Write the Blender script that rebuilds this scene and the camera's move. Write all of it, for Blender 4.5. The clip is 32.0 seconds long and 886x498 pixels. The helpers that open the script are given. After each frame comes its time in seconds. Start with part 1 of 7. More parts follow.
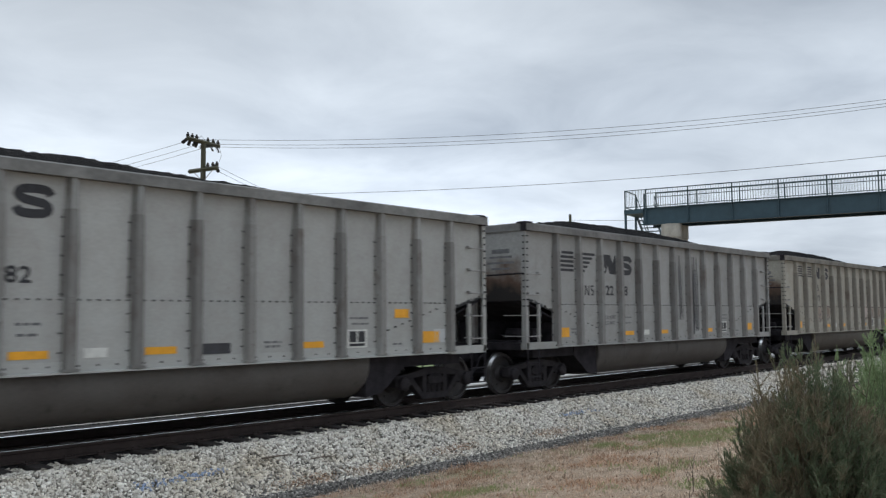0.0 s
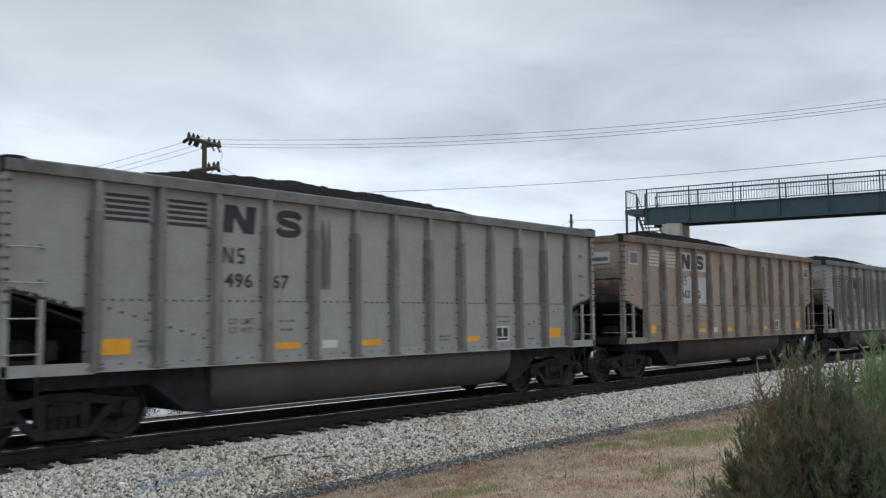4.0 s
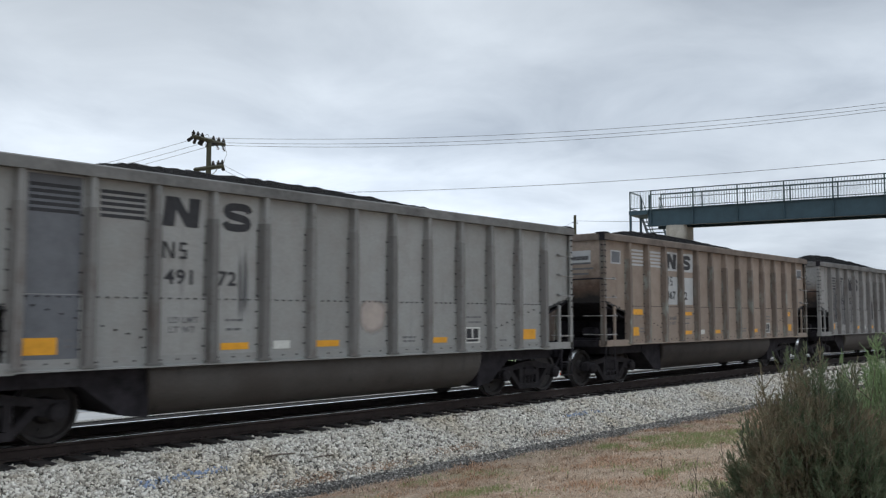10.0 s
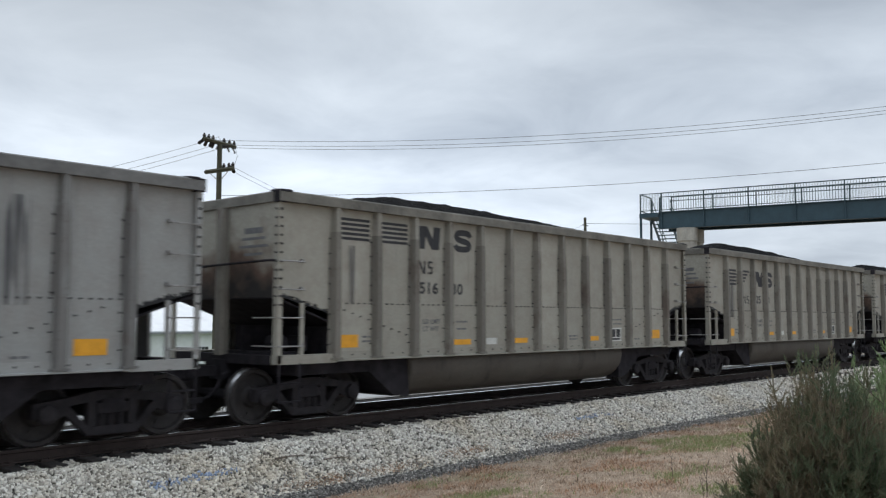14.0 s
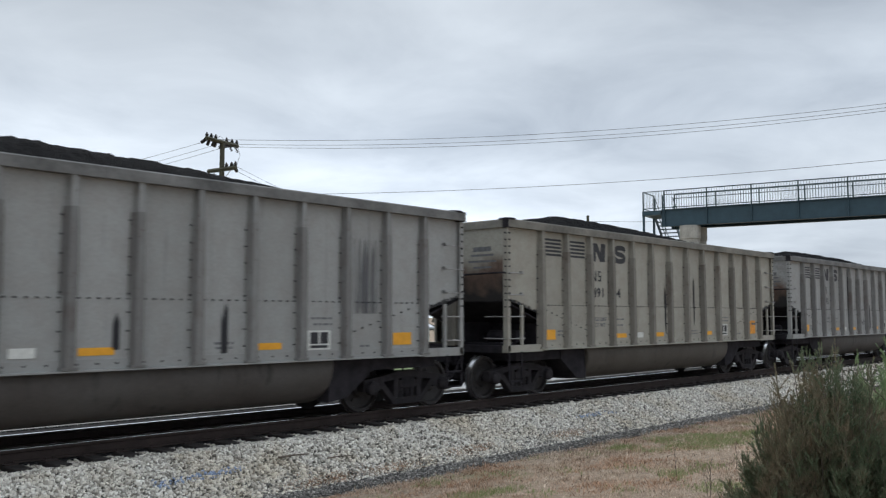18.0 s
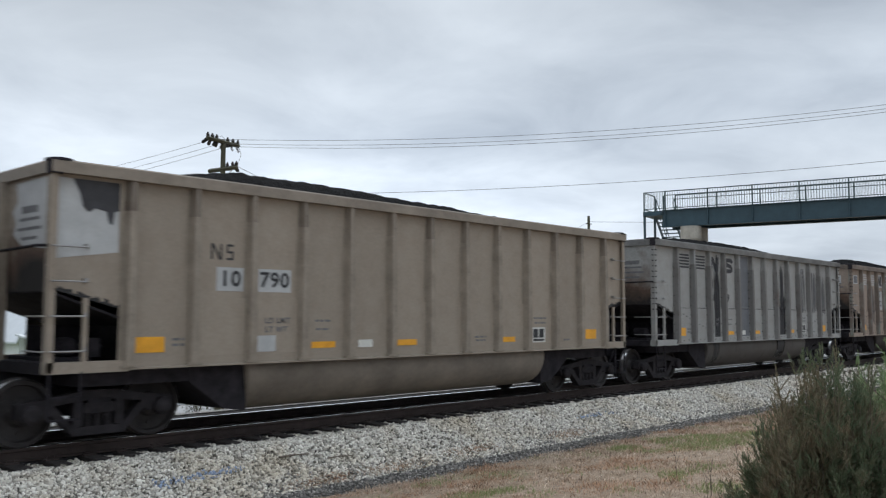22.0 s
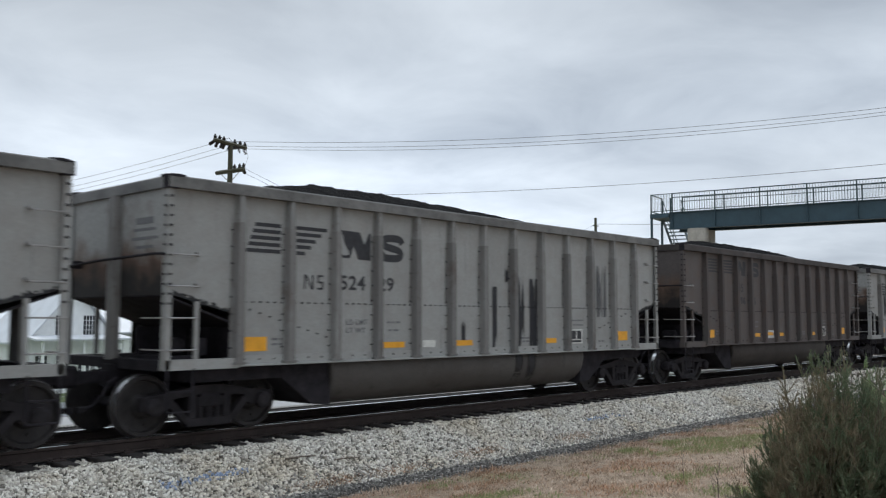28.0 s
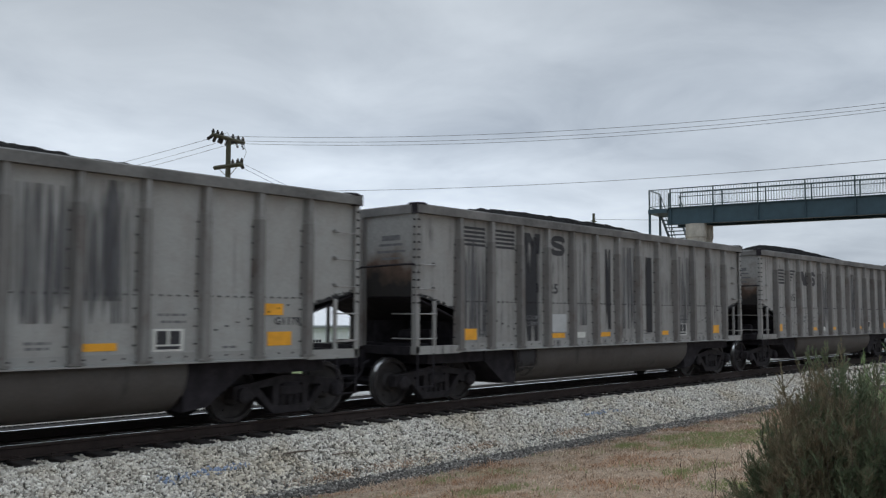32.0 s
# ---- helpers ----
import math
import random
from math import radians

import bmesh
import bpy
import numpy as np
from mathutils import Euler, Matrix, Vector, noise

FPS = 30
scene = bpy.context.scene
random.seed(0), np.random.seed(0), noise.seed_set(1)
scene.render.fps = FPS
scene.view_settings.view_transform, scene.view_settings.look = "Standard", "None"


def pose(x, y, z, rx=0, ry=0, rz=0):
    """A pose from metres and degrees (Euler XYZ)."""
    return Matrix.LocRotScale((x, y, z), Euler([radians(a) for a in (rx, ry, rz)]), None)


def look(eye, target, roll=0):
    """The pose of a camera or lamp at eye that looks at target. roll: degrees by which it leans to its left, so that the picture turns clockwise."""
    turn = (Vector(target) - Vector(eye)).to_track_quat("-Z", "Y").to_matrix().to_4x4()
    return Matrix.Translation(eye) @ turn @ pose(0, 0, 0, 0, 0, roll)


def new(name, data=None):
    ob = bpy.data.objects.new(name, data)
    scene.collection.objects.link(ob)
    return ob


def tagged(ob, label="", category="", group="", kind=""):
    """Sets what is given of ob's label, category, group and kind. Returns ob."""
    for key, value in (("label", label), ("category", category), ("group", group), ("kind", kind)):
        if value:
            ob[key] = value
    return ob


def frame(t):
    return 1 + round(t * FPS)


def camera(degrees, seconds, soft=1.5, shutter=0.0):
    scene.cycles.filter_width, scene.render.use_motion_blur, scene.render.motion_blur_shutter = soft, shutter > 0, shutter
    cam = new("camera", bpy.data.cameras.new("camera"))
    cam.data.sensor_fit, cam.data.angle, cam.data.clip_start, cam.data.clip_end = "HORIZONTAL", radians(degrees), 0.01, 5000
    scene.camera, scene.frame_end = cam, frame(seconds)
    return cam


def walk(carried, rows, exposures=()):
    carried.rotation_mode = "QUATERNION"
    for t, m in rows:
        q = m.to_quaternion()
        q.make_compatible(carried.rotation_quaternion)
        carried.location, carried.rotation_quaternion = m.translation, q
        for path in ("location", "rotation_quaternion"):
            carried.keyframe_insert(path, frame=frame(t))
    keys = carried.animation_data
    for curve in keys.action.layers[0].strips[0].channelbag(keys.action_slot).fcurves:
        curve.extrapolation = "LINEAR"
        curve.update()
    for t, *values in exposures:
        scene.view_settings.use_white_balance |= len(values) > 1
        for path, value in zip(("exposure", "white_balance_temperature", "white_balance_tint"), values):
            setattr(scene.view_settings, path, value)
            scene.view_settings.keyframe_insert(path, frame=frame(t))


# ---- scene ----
# ---------------------------------------------------------------- camera
EYE = Vector((0.0, 0.0, 1.744))


def view(yaw, pitch, roll):
    a, b = radians(yaw), radians(pitch)
    ahead = Vector((-math.sin(a) * math.cos(b), math.cos(a) * math.cos(b), math.sin(b)))
    return look(EYE, EYE + ahead, roll)


PATH = [
    (0, -48.84, 4.32, -0.41), (0.5, -48.89, 4.31, -0.41), (1, -48.92, 4.31, -0.40), (1.5, -48.92, 4.28, -0.38),
    (2, -48.88, 4.23, -0.38), (2.5, -48.86, 4.24, -0.41), (3, -48.82, 4.28, -0.37), (3.5, -48.78, 4.31, -0.40),
    (5.5, -48.75, 4.27, -0.34), (6, -48.63, 4.19, -0.39), (6.5, -48.60, 4.17, -0.32), (7, -48.65, 4.15, -0.27),
    (7.5, -48.59, 4.17, -0.25), (8, -48.51, 4.21, -0.14), (8.5, -48.55, 4.23, -0.05), (9, -48.55, 4.29, -0.05),
    (9.5, -48.51, 4.30, 0.02), (10, -48.55, 4.31, 0.02), (10.5, -48.55, 4.34, -0.05), (11, -48.51, 4.38, 0.02),
    (11.5, -48.40, 4.42, 0.08), (12, -48.24, 4.47, 0.11), (12.5, -48.19, 4.47, 0.10), (13, -48.15, 4.45, 0.05),
    (13.5, -48.01, 4.46, 0.08), (14, -47.91, 4.46, 0.13), (14.5, -47.91, 4.44, 0.08), (16.5, -47.70, 4.37, 0.00),
    (17, -47.75, 4.31, -0.03), (17.5, -47.74, 4.32, -0.04), (18, -47.73, 4.36, -0.04), (18.5, -47.80, 4.37, -0.03),
    (19, -47.81, 4.38, -0.00), (19.5, -47.83, 4.37, 0.01), (20, -47.86, 4.30, -0.01), (20.5, -47.72, 4.31, 0.03),
    (21, -47.63, 4.38, 0.11), (21.5, -47.62, 4.39, 0.13), (22, -47.68, 4.37, 0.07), (22.5, -47.78, 4.34, 0.07),
    (23, -47.81, 4.32, 0.01), (23.5, -47.79, 4.36, -0.02), (24, -47.75, 4.41, -0.03), (24.5, -47.71, 4.45, 0.07),
    (25, -47.68, 4.49, 0.10), (25.5, -47.63, 4.46, 0.11), (27.5, -47.31, 4.54, 0.17), (28, -47.25, 4.50, 0.16),
    (28.5, -47.26, 4.45, 0.13), (29, -47.27, 4.44, 0.14), (29.5, -47.21, 4.42, 0.16), (30, -47.18, 4.39, 0.18),
    (30.5, -47.22, 4.38, 0.18), (31, -47.26, 4.32, 0.19), (31.5, -47.32, 4.26, 0.18), (32, -47.37, 4.19, 0.21),
]
SHIFT = [0.76, 18.79, 36.84, 54.9, 72.96, 91.01, 109.04, 127.05, 145.02, 162.96, 180.85, 198.7, 216.51, 234.27, 251.99, 269.66, 287.29, 304.89, 322.46, 340.0, 357.52, 375.03, 392.54, 410.06, 427.58, 445.13, 462.71, 480.32, 497.98, 515.7, 533.47, 551.3, 569.2]

cam = camera(53.0, 32.0, 1.25, 0.12)
walk(cam, [(t, view(yaw, pitch, roll)) for t, yaw, pitch, roll in PATH], [(0, 0.0), (26, 0.0), (28, -0.02), (28.6, -0.18), (29, -0.24), (29.5, -0.21), (30, -0.21), (32, -0.23)])

# ---------------------------------------------------------------- sky and sun
SUN_TURN, SUN_RISE = radians(38), radians(48)
world = bpy.data.worlds.new("overcast_sky")
scene.world = world
world.use_nodes = True


def sky_nodes():
    nt = world.node_tree
    nt.nodes.clear()
    n, ln = nt.nodes, nt.links
    sky = n.new("ShaderNodeTexSky")
    sky.sky_type, sky.sun_disc = "NISHITA", False
    sky.sun_elevation, sky.sun_rotation = SUN_RISE, SUN_TURN
    co = n.new("ShaderNodeTexCoord")
    sep = n.new("ShaderNodeSeparateXYZ")
    ln.new(co.outputs["Generated"], sep.inputs[0])
    # project the directions on a flat cloud deck
    up = n.new("ShaderNodeMath")
    up.operation = "ADD"
    up.inputs[1].default_value = 0.16
    ln.new(sep.outputs["Z"], up.inputs[0])
    mx = n.new("ShaderNodeMath")
    mx.operation = "MAXIMUM"
    mx.inputs[1].default_value = 0.05
    ln.new(up.outputs[0], mx.inputs[0])
    comb = n.new("ShaderNodeCombineXYZ")
    for i, ax in enumerate("XY"):
        dv = n.new("ShaderNodeMath")
        dv.operation = "DIVIDE"
        ln.new(sep.outputs[ax], dv.inputs[0])
        ln.new(mx.outputs[0], dv.inputs[1])
        ln.new(dv.outputs[0], comb.inputs[i])

    def cloud(scale, detail, rough, off):
        mp = n.new("ShaderNodeMapping")
        mp.inputs["Location"].default_value = off
        ln.new(comb.outputs[0], mp.inputs[0])
        tx = n.new("ShaderNodeTexNoise")
        tx.inputs["Scale"].default_value = scale
        tx.inputs["Detail"].default_value = detail
        tx.inputs["Roughness"].default_value = rough
        tx.inputs["Distortion"].default_value = 0.35
        ln.new(mp.outputs[0], tx.inputs["Vector"])
        return tx

    big, small = cloud(0.55, 4, 0.5, (3.1, 1.2, 0)), cloud(1.9, 6, 0.55, (0.4, 7.7, 2.0))
    blend = n.new("ShaderNodeMix")
    blend.data_type = "FLOAT"
    blend.inputs["Factor"].default_value = 0.4
    ln.new(big.outputs["Fac"], blend.inputs["A"])
    ln.new(small.outputs["Fac"], blend.inputs["B"])
    ramp = n.new("ShaderNodeValToRGB")
    cr = ramp.color_ramp
    cr.elements[0].position, cr.elements[0].color = 0.33, (0.448, 0.515, 0.608, 1)
    cr.elements[1].position, cr.elements[1].color = 0.66, (0.886, 0.975, 1.075, 1)
    ln.new(blend.outputs["Result"], ramp.inputs[0])
    # the deck brightens towards the horizon
    low = n.new("ShaderNodeMapRange")
    low.inputs["From Min"].default_value, low.inputs["From Max"].default_value = 0.11, 0.33
    low.inputs["To Min"].default_value, low.inputs["To Max"].default_value = 1.34, 0.86
    ln.new(sep.outputs["Z"], low.inputs["Value"])
    # overcast sky: far brighter overhead than at the horizon
    high = n.new("ShaderNodeMapRange")
    high.inputs["From Min"].default_value, high.inputs["From Max"].default_value = 0.46, 1.0
    high.inputs["To Min"].default_value, high.inputs["To Max"].default_value = 0.0, 1.7
    ln.new(sep.outputs["Z"], high.inputs["Value"])
    tot = n.new("ShaderNodeMath")
    ln.new(low.outputs[0], tot.inputs[0])
    ln.new(high.outputs[0], tot.inputs[1])
    mul = n.new("ShaderNodeMix")
    mul.data_type, mul.blend_type = "RGBA", "MULTIPLY"
    mul.inputs["Factor"].default_value = 1.0
    ln.new(ramp.outputs[0], mul.inputs["A"])
    ln.new(tot.outputs[0], mul.inputs["B"])
    # heavier cloud in the east at the horizon and higher up in the north-west, a thinner part low between them
    def ramp_of(sock, a, b, lo, hi):
        nd = n.new("ShaderNodeMapRange")
        nd.interpolation_type = "SMOOTHSTEP"
        for key, v in (("From Min", a), ("From Max", b), ("To Min", lo), ("To Max", hi)):
            nd.inputs[key].default_value = v
        ln.new(sock, nd.inputs["Value"])
        return nd.outputs[0]

    def calc(op, a, b):
        nd = n.new("ShaderNodeMath")
        nd.operation = op
        for i, v in enumerate((a, b)):
            if isinstance(v, (int, float)):
                nd.inputs[i].default_value = v
            else:
                ln.new(v, nd.inputs[i])
        return nd.outputs[0]
    across = calc("SUBTRACT", calc("MULTIPLY", sep.outputs["X"], 0.66), calc("MULTIPLY", sep.outputs["Y"], 0.75))
    east = calc("MULTIPLY", ramp_of(across, 0.05, 0.42, 0.0, 0.24), ramp_of(sep.outputs["Z"], 0.11, 0.25, 1.0, 0.0))
    west = calc("MULTIPLY", ramp_of(across, -0.40, -0.08, 0.13, 0.0), ramp_of(sep.outputs["Z"], 0.16, 0.30, 0.0, 1.0))
    middle = calc("MULTIPLY", calc("MULTIPLY", ramp_of(across, -0.34, -0.16, 0.0, 0.13), ramp_of(across, -0.02, 0.16, 1.0, 0.0)), ramp_of(sep.outputs["Z"], 0.15, 0.24, 1.0, 0.0))
    tone = calc("SUBTRACT", calc("ADD", 1.0, middle), calc("ADD", east, west))
    heavy = n.new("ShaderNodeMix")
    heavy.data_type, heavy.blend_type = "RGBA", "MULTIPLY"
    heavy.inputs["Factor"].default_value = 1.0
    ln.new(mul.outputs["Result"], heavy.inputs["A"])
    ln.new(tone, heavy.inputs["B"])
    deck = n.new("ShaderNodeBackground")
    ln.new(heavy.outputs["Result"], deck.inputs["Color"])
    deck.inputs["Strength"].default_value = 0.93
    clear = n.new("ShaderNodeBackground")
    ln.new(sky.outputs[0], clear.inputs["Color"])
    clear.inputs["Strength"].default_value = 0.05
    mixs = n.new("ShaderNodeMixShader")
    mixs.inputs[0].default_value = 0.94
    ln.new(clear.outputs[0], mixs.inputs[1])
    ln.new(deck.outputs[0], mixs.inputs[2])
    out = n.new("ShaderNodeOutputWorld")
    ln.new(mixs.outputs[0], out.inputs["Surface"])


sky_nodes()
sun = new("sun", bpy.data.lights.new("sun", "SUN"))
sun.data.energy, sun.data.angle, sun.data.color = 0.9, radians(25), (1.0, 0.96, 0.9)
sun.matrix_world = look((30 * math.sin(SUN_TURN), 30 * math.cos(SUN_TURN), 34), (0, 0, 0))


# ---------------------------------------------------------------- materials
class Mat:
    """A node material with a Principled shader and a few short-hands."""

    def __init__(self, name, rough=0.7, metal=0.0, spec=0.4):
        self.m = bpy.data.materials.new(name)
        self.m.use_nodes = True
        self.nt = self.m.node_tree
        self.n, self.ln = self.nt.nodes, self.nt.links
        self.b = self.n["Principled BSDF"]
        self.b.inputs["Roughness"].default_value = rough
        self.b.inputs["Metallic"].default_value = metal
        self.b.inputs["Specular IOR Level"].default_value = spec
        self.co = self.n.new("ShaderNodeTexCoord").outputs["Object"]
        self.info = self.n.new("ShaderNodeObjectInfo").outputs["Random"]

    def math(self, op, a, b=0.0, clamp=False):
        nd = self.n.new("ShaderNodeMath")
        nd.operation, nd.use_clamp = op, clamp
        for i, v in enumerate((a, b)):
            if isinstance(v, (int, float)):
                nd.inputs[i].default_value = v
            else:
                self.ln.new(v, nd.inputs[i])
        return nd.outputs[0]

    def noise(self, scale, detail=3, rough=0.55, stretch=(1, 1, 1), shift=None, dist=0.0):
        mp = self.n.new("ShaderNodeMapping")
        mp.inputs["Scale"].default_value = stretch
        self.ln.new(self.co, mp.inputs[0])
        if shift is not None:
            cb = self.n.new("ShaderNodeCombineXYZ")
            mv = self.math("MULTIPLY", shift, 37.0)
            for i in range(3):
                self.ln.new(mv, cb.inputs[i])
            self.ln.new(cb.outputs[0], mp.inputs["Location"])
        tx = self.n.new("ShaderNodeTexNoise")
        tx.inputs["Scale"].default_value, tx.inputs["Detail"].default_value = scale, detail
        tx.inputs["Roughness"].default_value, tx.inputs["Distortion"].default_value = rough, dist
        self.ln.new(mp.outputs[0], tx.inputs["Vector"])
        return tx.outputs["Fac"]

    def span(self, v, lo, hi, a=0.0, b=1.0):
        nd = self.n.new("ShaderNodeMapRange")
        nd.inputs["From Min"].default_value, nd.inputs["From Max"].default_value = lo, hi
        nd.inputs["To Min"].default_value, nd.inputs["To Max"].default_value = a, b
        self.ln.new(v, nd.inputs["Value"])
        return nd.outputs[0]

    def mix(self, f, a, b, kind="MIX"):
        nd = self.n.new("ShaderNodeMix")
        nd.data_type, nd.blend_type = "RGBA", kind
        for key, v in (("Factor", f), ("A", a), ("B", b)):
            if isinstance(v, tuple):
                nd.inputs[key].default_value = (*v, 1)
            elif isinstance(v, (int, float)):
                nd.inputs[key].default_value = v
            else:
                self.ln.new(v, nd.inputs[key])
        return nd.outputs["Result"]

    def axis(self, k):
        sp = self.n.new("ShaderNodeSeparateXYZ")
        self.ln.new(self.co, sp.inputs[0])
        return sp.outputs[k]

    def bump(self, v, strength, dist=0.01):
        bp = self.n.new("ShaderNodeBump")
        bp.inputs["Strength"].default_value, bp.inputs["Distance"].default_value = strength, dist
        self.ln.new(v, bp.inputs["Height"])
        self.ln.new(bp.outputs[0], self.b.inputs["Normal"])

    def colour(self, c):
        if isinstance(c, tuple):
            self.b.inputs["Base Color"].default_value = (*c, 1)
        else:
            self.ln.new(c, self.b.inputs["Base Color"])
        return self

    def rough(self, v):
        self.ln.new(v, self.b.inputs["Roughness"])


def plain(name, c, rough=0.7, metal=0.0, vary=0.25, scale=9.0, bump=0.15, spec=0.4):
    """Paint, rubber, timber and the like: a base colour with grain and stains at two scales."""
    k = Mat(name, rough, metal, spec)
    a = k.noise(scale, 5, 0.6, shift=k.info)
    b = k.noise(scale * 9, 3, 0.6)
    t = k.math("ADD", k.span(a, 0.3, 0.7, 1 - vary, 1 + vary), k.span(b, 0.3, 0.7, -vary * 0.4, vary * 0.4))
    k.colour(k.mix(1.0, c, t, "MULTIPLY"))
    if bump:
        k.bump(b, bump)
    return k.m


def paint(name, base, stain, amount, warm=(0.16, 0.10, 0.07), dust=0.25):
    """Weathered wagon paint: runs of dirt down the sheet, faint rust, dents, and a tone of its own for each sheet."""
    k = Mat(name, 0.62)
    streak = k.noise(1.0, 5, 0.62, (9, 9, 0.35), k.info, 0.3)
    runs = k.span(streak, 0.66 - 0.28 * amount, 0.80 - 0.18 * amount)
    patch = k.noise(1.3, 4, 0.6, (1, 1, 1), k.info)
    runs = k.math("MULTIPLY", runs, k.span(patch, 0.35, 0.62), True)
    tone = k.span(k.info, 0, 1, 0.90, 1.08)
    fine = k.noise(26, 5, 0.65)
    mott = k.noise(3.2, 5, 0.6, shift=k.info)
    c = k.mix(1.0, base, tone, "MULTIPLY")
    c = k.mix(k.span(mott, 0.4, 0.8, 0.0, dust), c, warm)
    c = k.mix(1.0, c, k.span(fine, 0.25, 0.75, 0.88, 1.1), "MULTIPLY")
    c = k.mix(k.math("MULTIPLY", runs, min(1.0, 0.35 + amount)), c, stain)
    rust = k.span(k.noise(14, 6, 0.7, shift=k.info), 0.66, 0.74)
    c = k.mix(k.math("MULTIPLY", rust, 0.5), c, (0.13, 0.06, 0.035))
    k.colour(c)
    k.rough(k.span(mott, 0.2, 0.8, 0.5, 0.75))
    k.bump(k.math("ADD", k.noise(1.7, 2, 0.5, shift=k.info), k.math("MULTIPLY", fine, 0.05)), 0.5, 0.03)
    return k.m


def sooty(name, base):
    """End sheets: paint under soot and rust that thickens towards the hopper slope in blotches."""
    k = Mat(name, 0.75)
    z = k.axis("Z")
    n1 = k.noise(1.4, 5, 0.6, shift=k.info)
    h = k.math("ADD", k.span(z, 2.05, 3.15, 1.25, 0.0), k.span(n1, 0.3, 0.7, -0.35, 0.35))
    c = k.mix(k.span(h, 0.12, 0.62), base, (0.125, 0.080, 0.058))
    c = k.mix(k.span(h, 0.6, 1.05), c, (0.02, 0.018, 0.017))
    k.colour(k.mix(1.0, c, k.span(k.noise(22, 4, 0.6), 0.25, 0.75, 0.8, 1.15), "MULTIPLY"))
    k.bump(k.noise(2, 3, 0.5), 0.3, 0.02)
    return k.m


LIVERY = {
    # name: (base, stain, amount of runs, dust)
    "grey": ((0.318, 0.320, 0.307), (0.085, 0.083, 0.083), 0.22, 0.22),
    "greyclean": ((0.385, 0.388, 0.368), (0.11, 0.108, 0.105), 0.10, 0.18),
    "greydirty": ((0.30, 0.298, 0.287), (0.045, 0.045, 0.05), 0.62, 0.2),
    "cream": ((0.35, 0.335, 0.285), (0.12, 0.10, 0.07), 0.18, 0.28),
    "tan": ((0.318, 0.256, 0.209), (0.09, 0.07, 0.055), 0.24, 0.32),
    "brown": ((0.205, 0.163, 0.133), (0.05, 0.04, 0.035), 0.26, 0.3),
    "beige": ((0.315, 0.268, 0.215), (0.12, 0.10, 0.08), 0.06, 0.2),
    "dark": ((0.093, 0.080, 0.076), (0.04, 0.037, 0.035), 0.30, 0.3),
    "red": ((0.160, 0.043, 0.035), (0.035, 0.02, 0.018), 0.35, 0.3),
    "white": ((0.46, 0.465, 0.44), (0.09, 0.09, 0.09), 0.5, 0.1),
}


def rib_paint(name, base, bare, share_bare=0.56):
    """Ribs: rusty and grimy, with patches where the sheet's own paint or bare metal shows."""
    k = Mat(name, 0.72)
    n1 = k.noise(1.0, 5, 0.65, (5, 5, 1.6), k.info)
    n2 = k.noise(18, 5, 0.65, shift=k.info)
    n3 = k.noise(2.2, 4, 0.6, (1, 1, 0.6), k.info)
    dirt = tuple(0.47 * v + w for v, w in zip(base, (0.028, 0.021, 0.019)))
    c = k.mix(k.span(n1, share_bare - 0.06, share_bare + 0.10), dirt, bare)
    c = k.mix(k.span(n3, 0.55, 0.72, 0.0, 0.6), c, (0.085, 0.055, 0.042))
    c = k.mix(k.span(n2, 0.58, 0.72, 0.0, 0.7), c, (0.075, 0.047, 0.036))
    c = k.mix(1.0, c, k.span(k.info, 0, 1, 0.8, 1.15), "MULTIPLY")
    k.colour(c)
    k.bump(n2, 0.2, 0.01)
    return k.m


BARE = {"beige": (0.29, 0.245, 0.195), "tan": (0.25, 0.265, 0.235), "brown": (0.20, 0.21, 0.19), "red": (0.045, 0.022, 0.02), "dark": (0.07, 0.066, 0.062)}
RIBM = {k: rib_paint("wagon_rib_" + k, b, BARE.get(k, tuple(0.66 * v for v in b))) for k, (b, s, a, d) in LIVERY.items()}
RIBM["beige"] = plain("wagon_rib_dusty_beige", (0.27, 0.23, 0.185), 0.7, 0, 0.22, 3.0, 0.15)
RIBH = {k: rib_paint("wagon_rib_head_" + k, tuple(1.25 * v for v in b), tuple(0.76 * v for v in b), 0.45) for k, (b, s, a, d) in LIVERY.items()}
RIBC = {k: plain("wagon_chord_" + k, tuple(0.42 * v + w for v, w in zip(b, (0.016, 0.013, 0.012))), 0.75, 0, 0.38, 1.6, 0.1) for k, (b, s, a, d) in LIVERY.items()}
RIBC["beige"] = plain("wagon_chord_dusty_beige", (0.25, 0.212, 0.172), 0.7, 0, 0.22, 2.0, 0.1)
PAINT = {k: paint("wagon_paint_" + k, b, s, a, dust=d) for k, (b, s, a, d) in LIVERY.items()}
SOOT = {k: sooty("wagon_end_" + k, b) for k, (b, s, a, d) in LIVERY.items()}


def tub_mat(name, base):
    """Trough sheet: far darker and browner than the body paint, with black streaks and fine grain."""
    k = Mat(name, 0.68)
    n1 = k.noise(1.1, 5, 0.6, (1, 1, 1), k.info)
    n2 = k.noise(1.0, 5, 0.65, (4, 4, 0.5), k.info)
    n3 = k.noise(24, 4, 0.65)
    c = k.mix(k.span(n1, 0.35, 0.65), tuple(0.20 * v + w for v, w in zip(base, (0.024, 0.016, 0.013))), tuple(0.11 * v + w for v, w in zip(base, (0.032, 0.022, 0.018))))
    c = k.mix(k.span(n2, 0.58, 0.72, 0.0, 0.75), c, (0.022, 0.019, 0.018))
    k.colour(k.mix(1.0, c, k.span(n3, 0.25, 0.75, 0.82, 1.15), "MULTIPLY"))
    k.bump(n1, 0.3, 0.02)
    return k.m


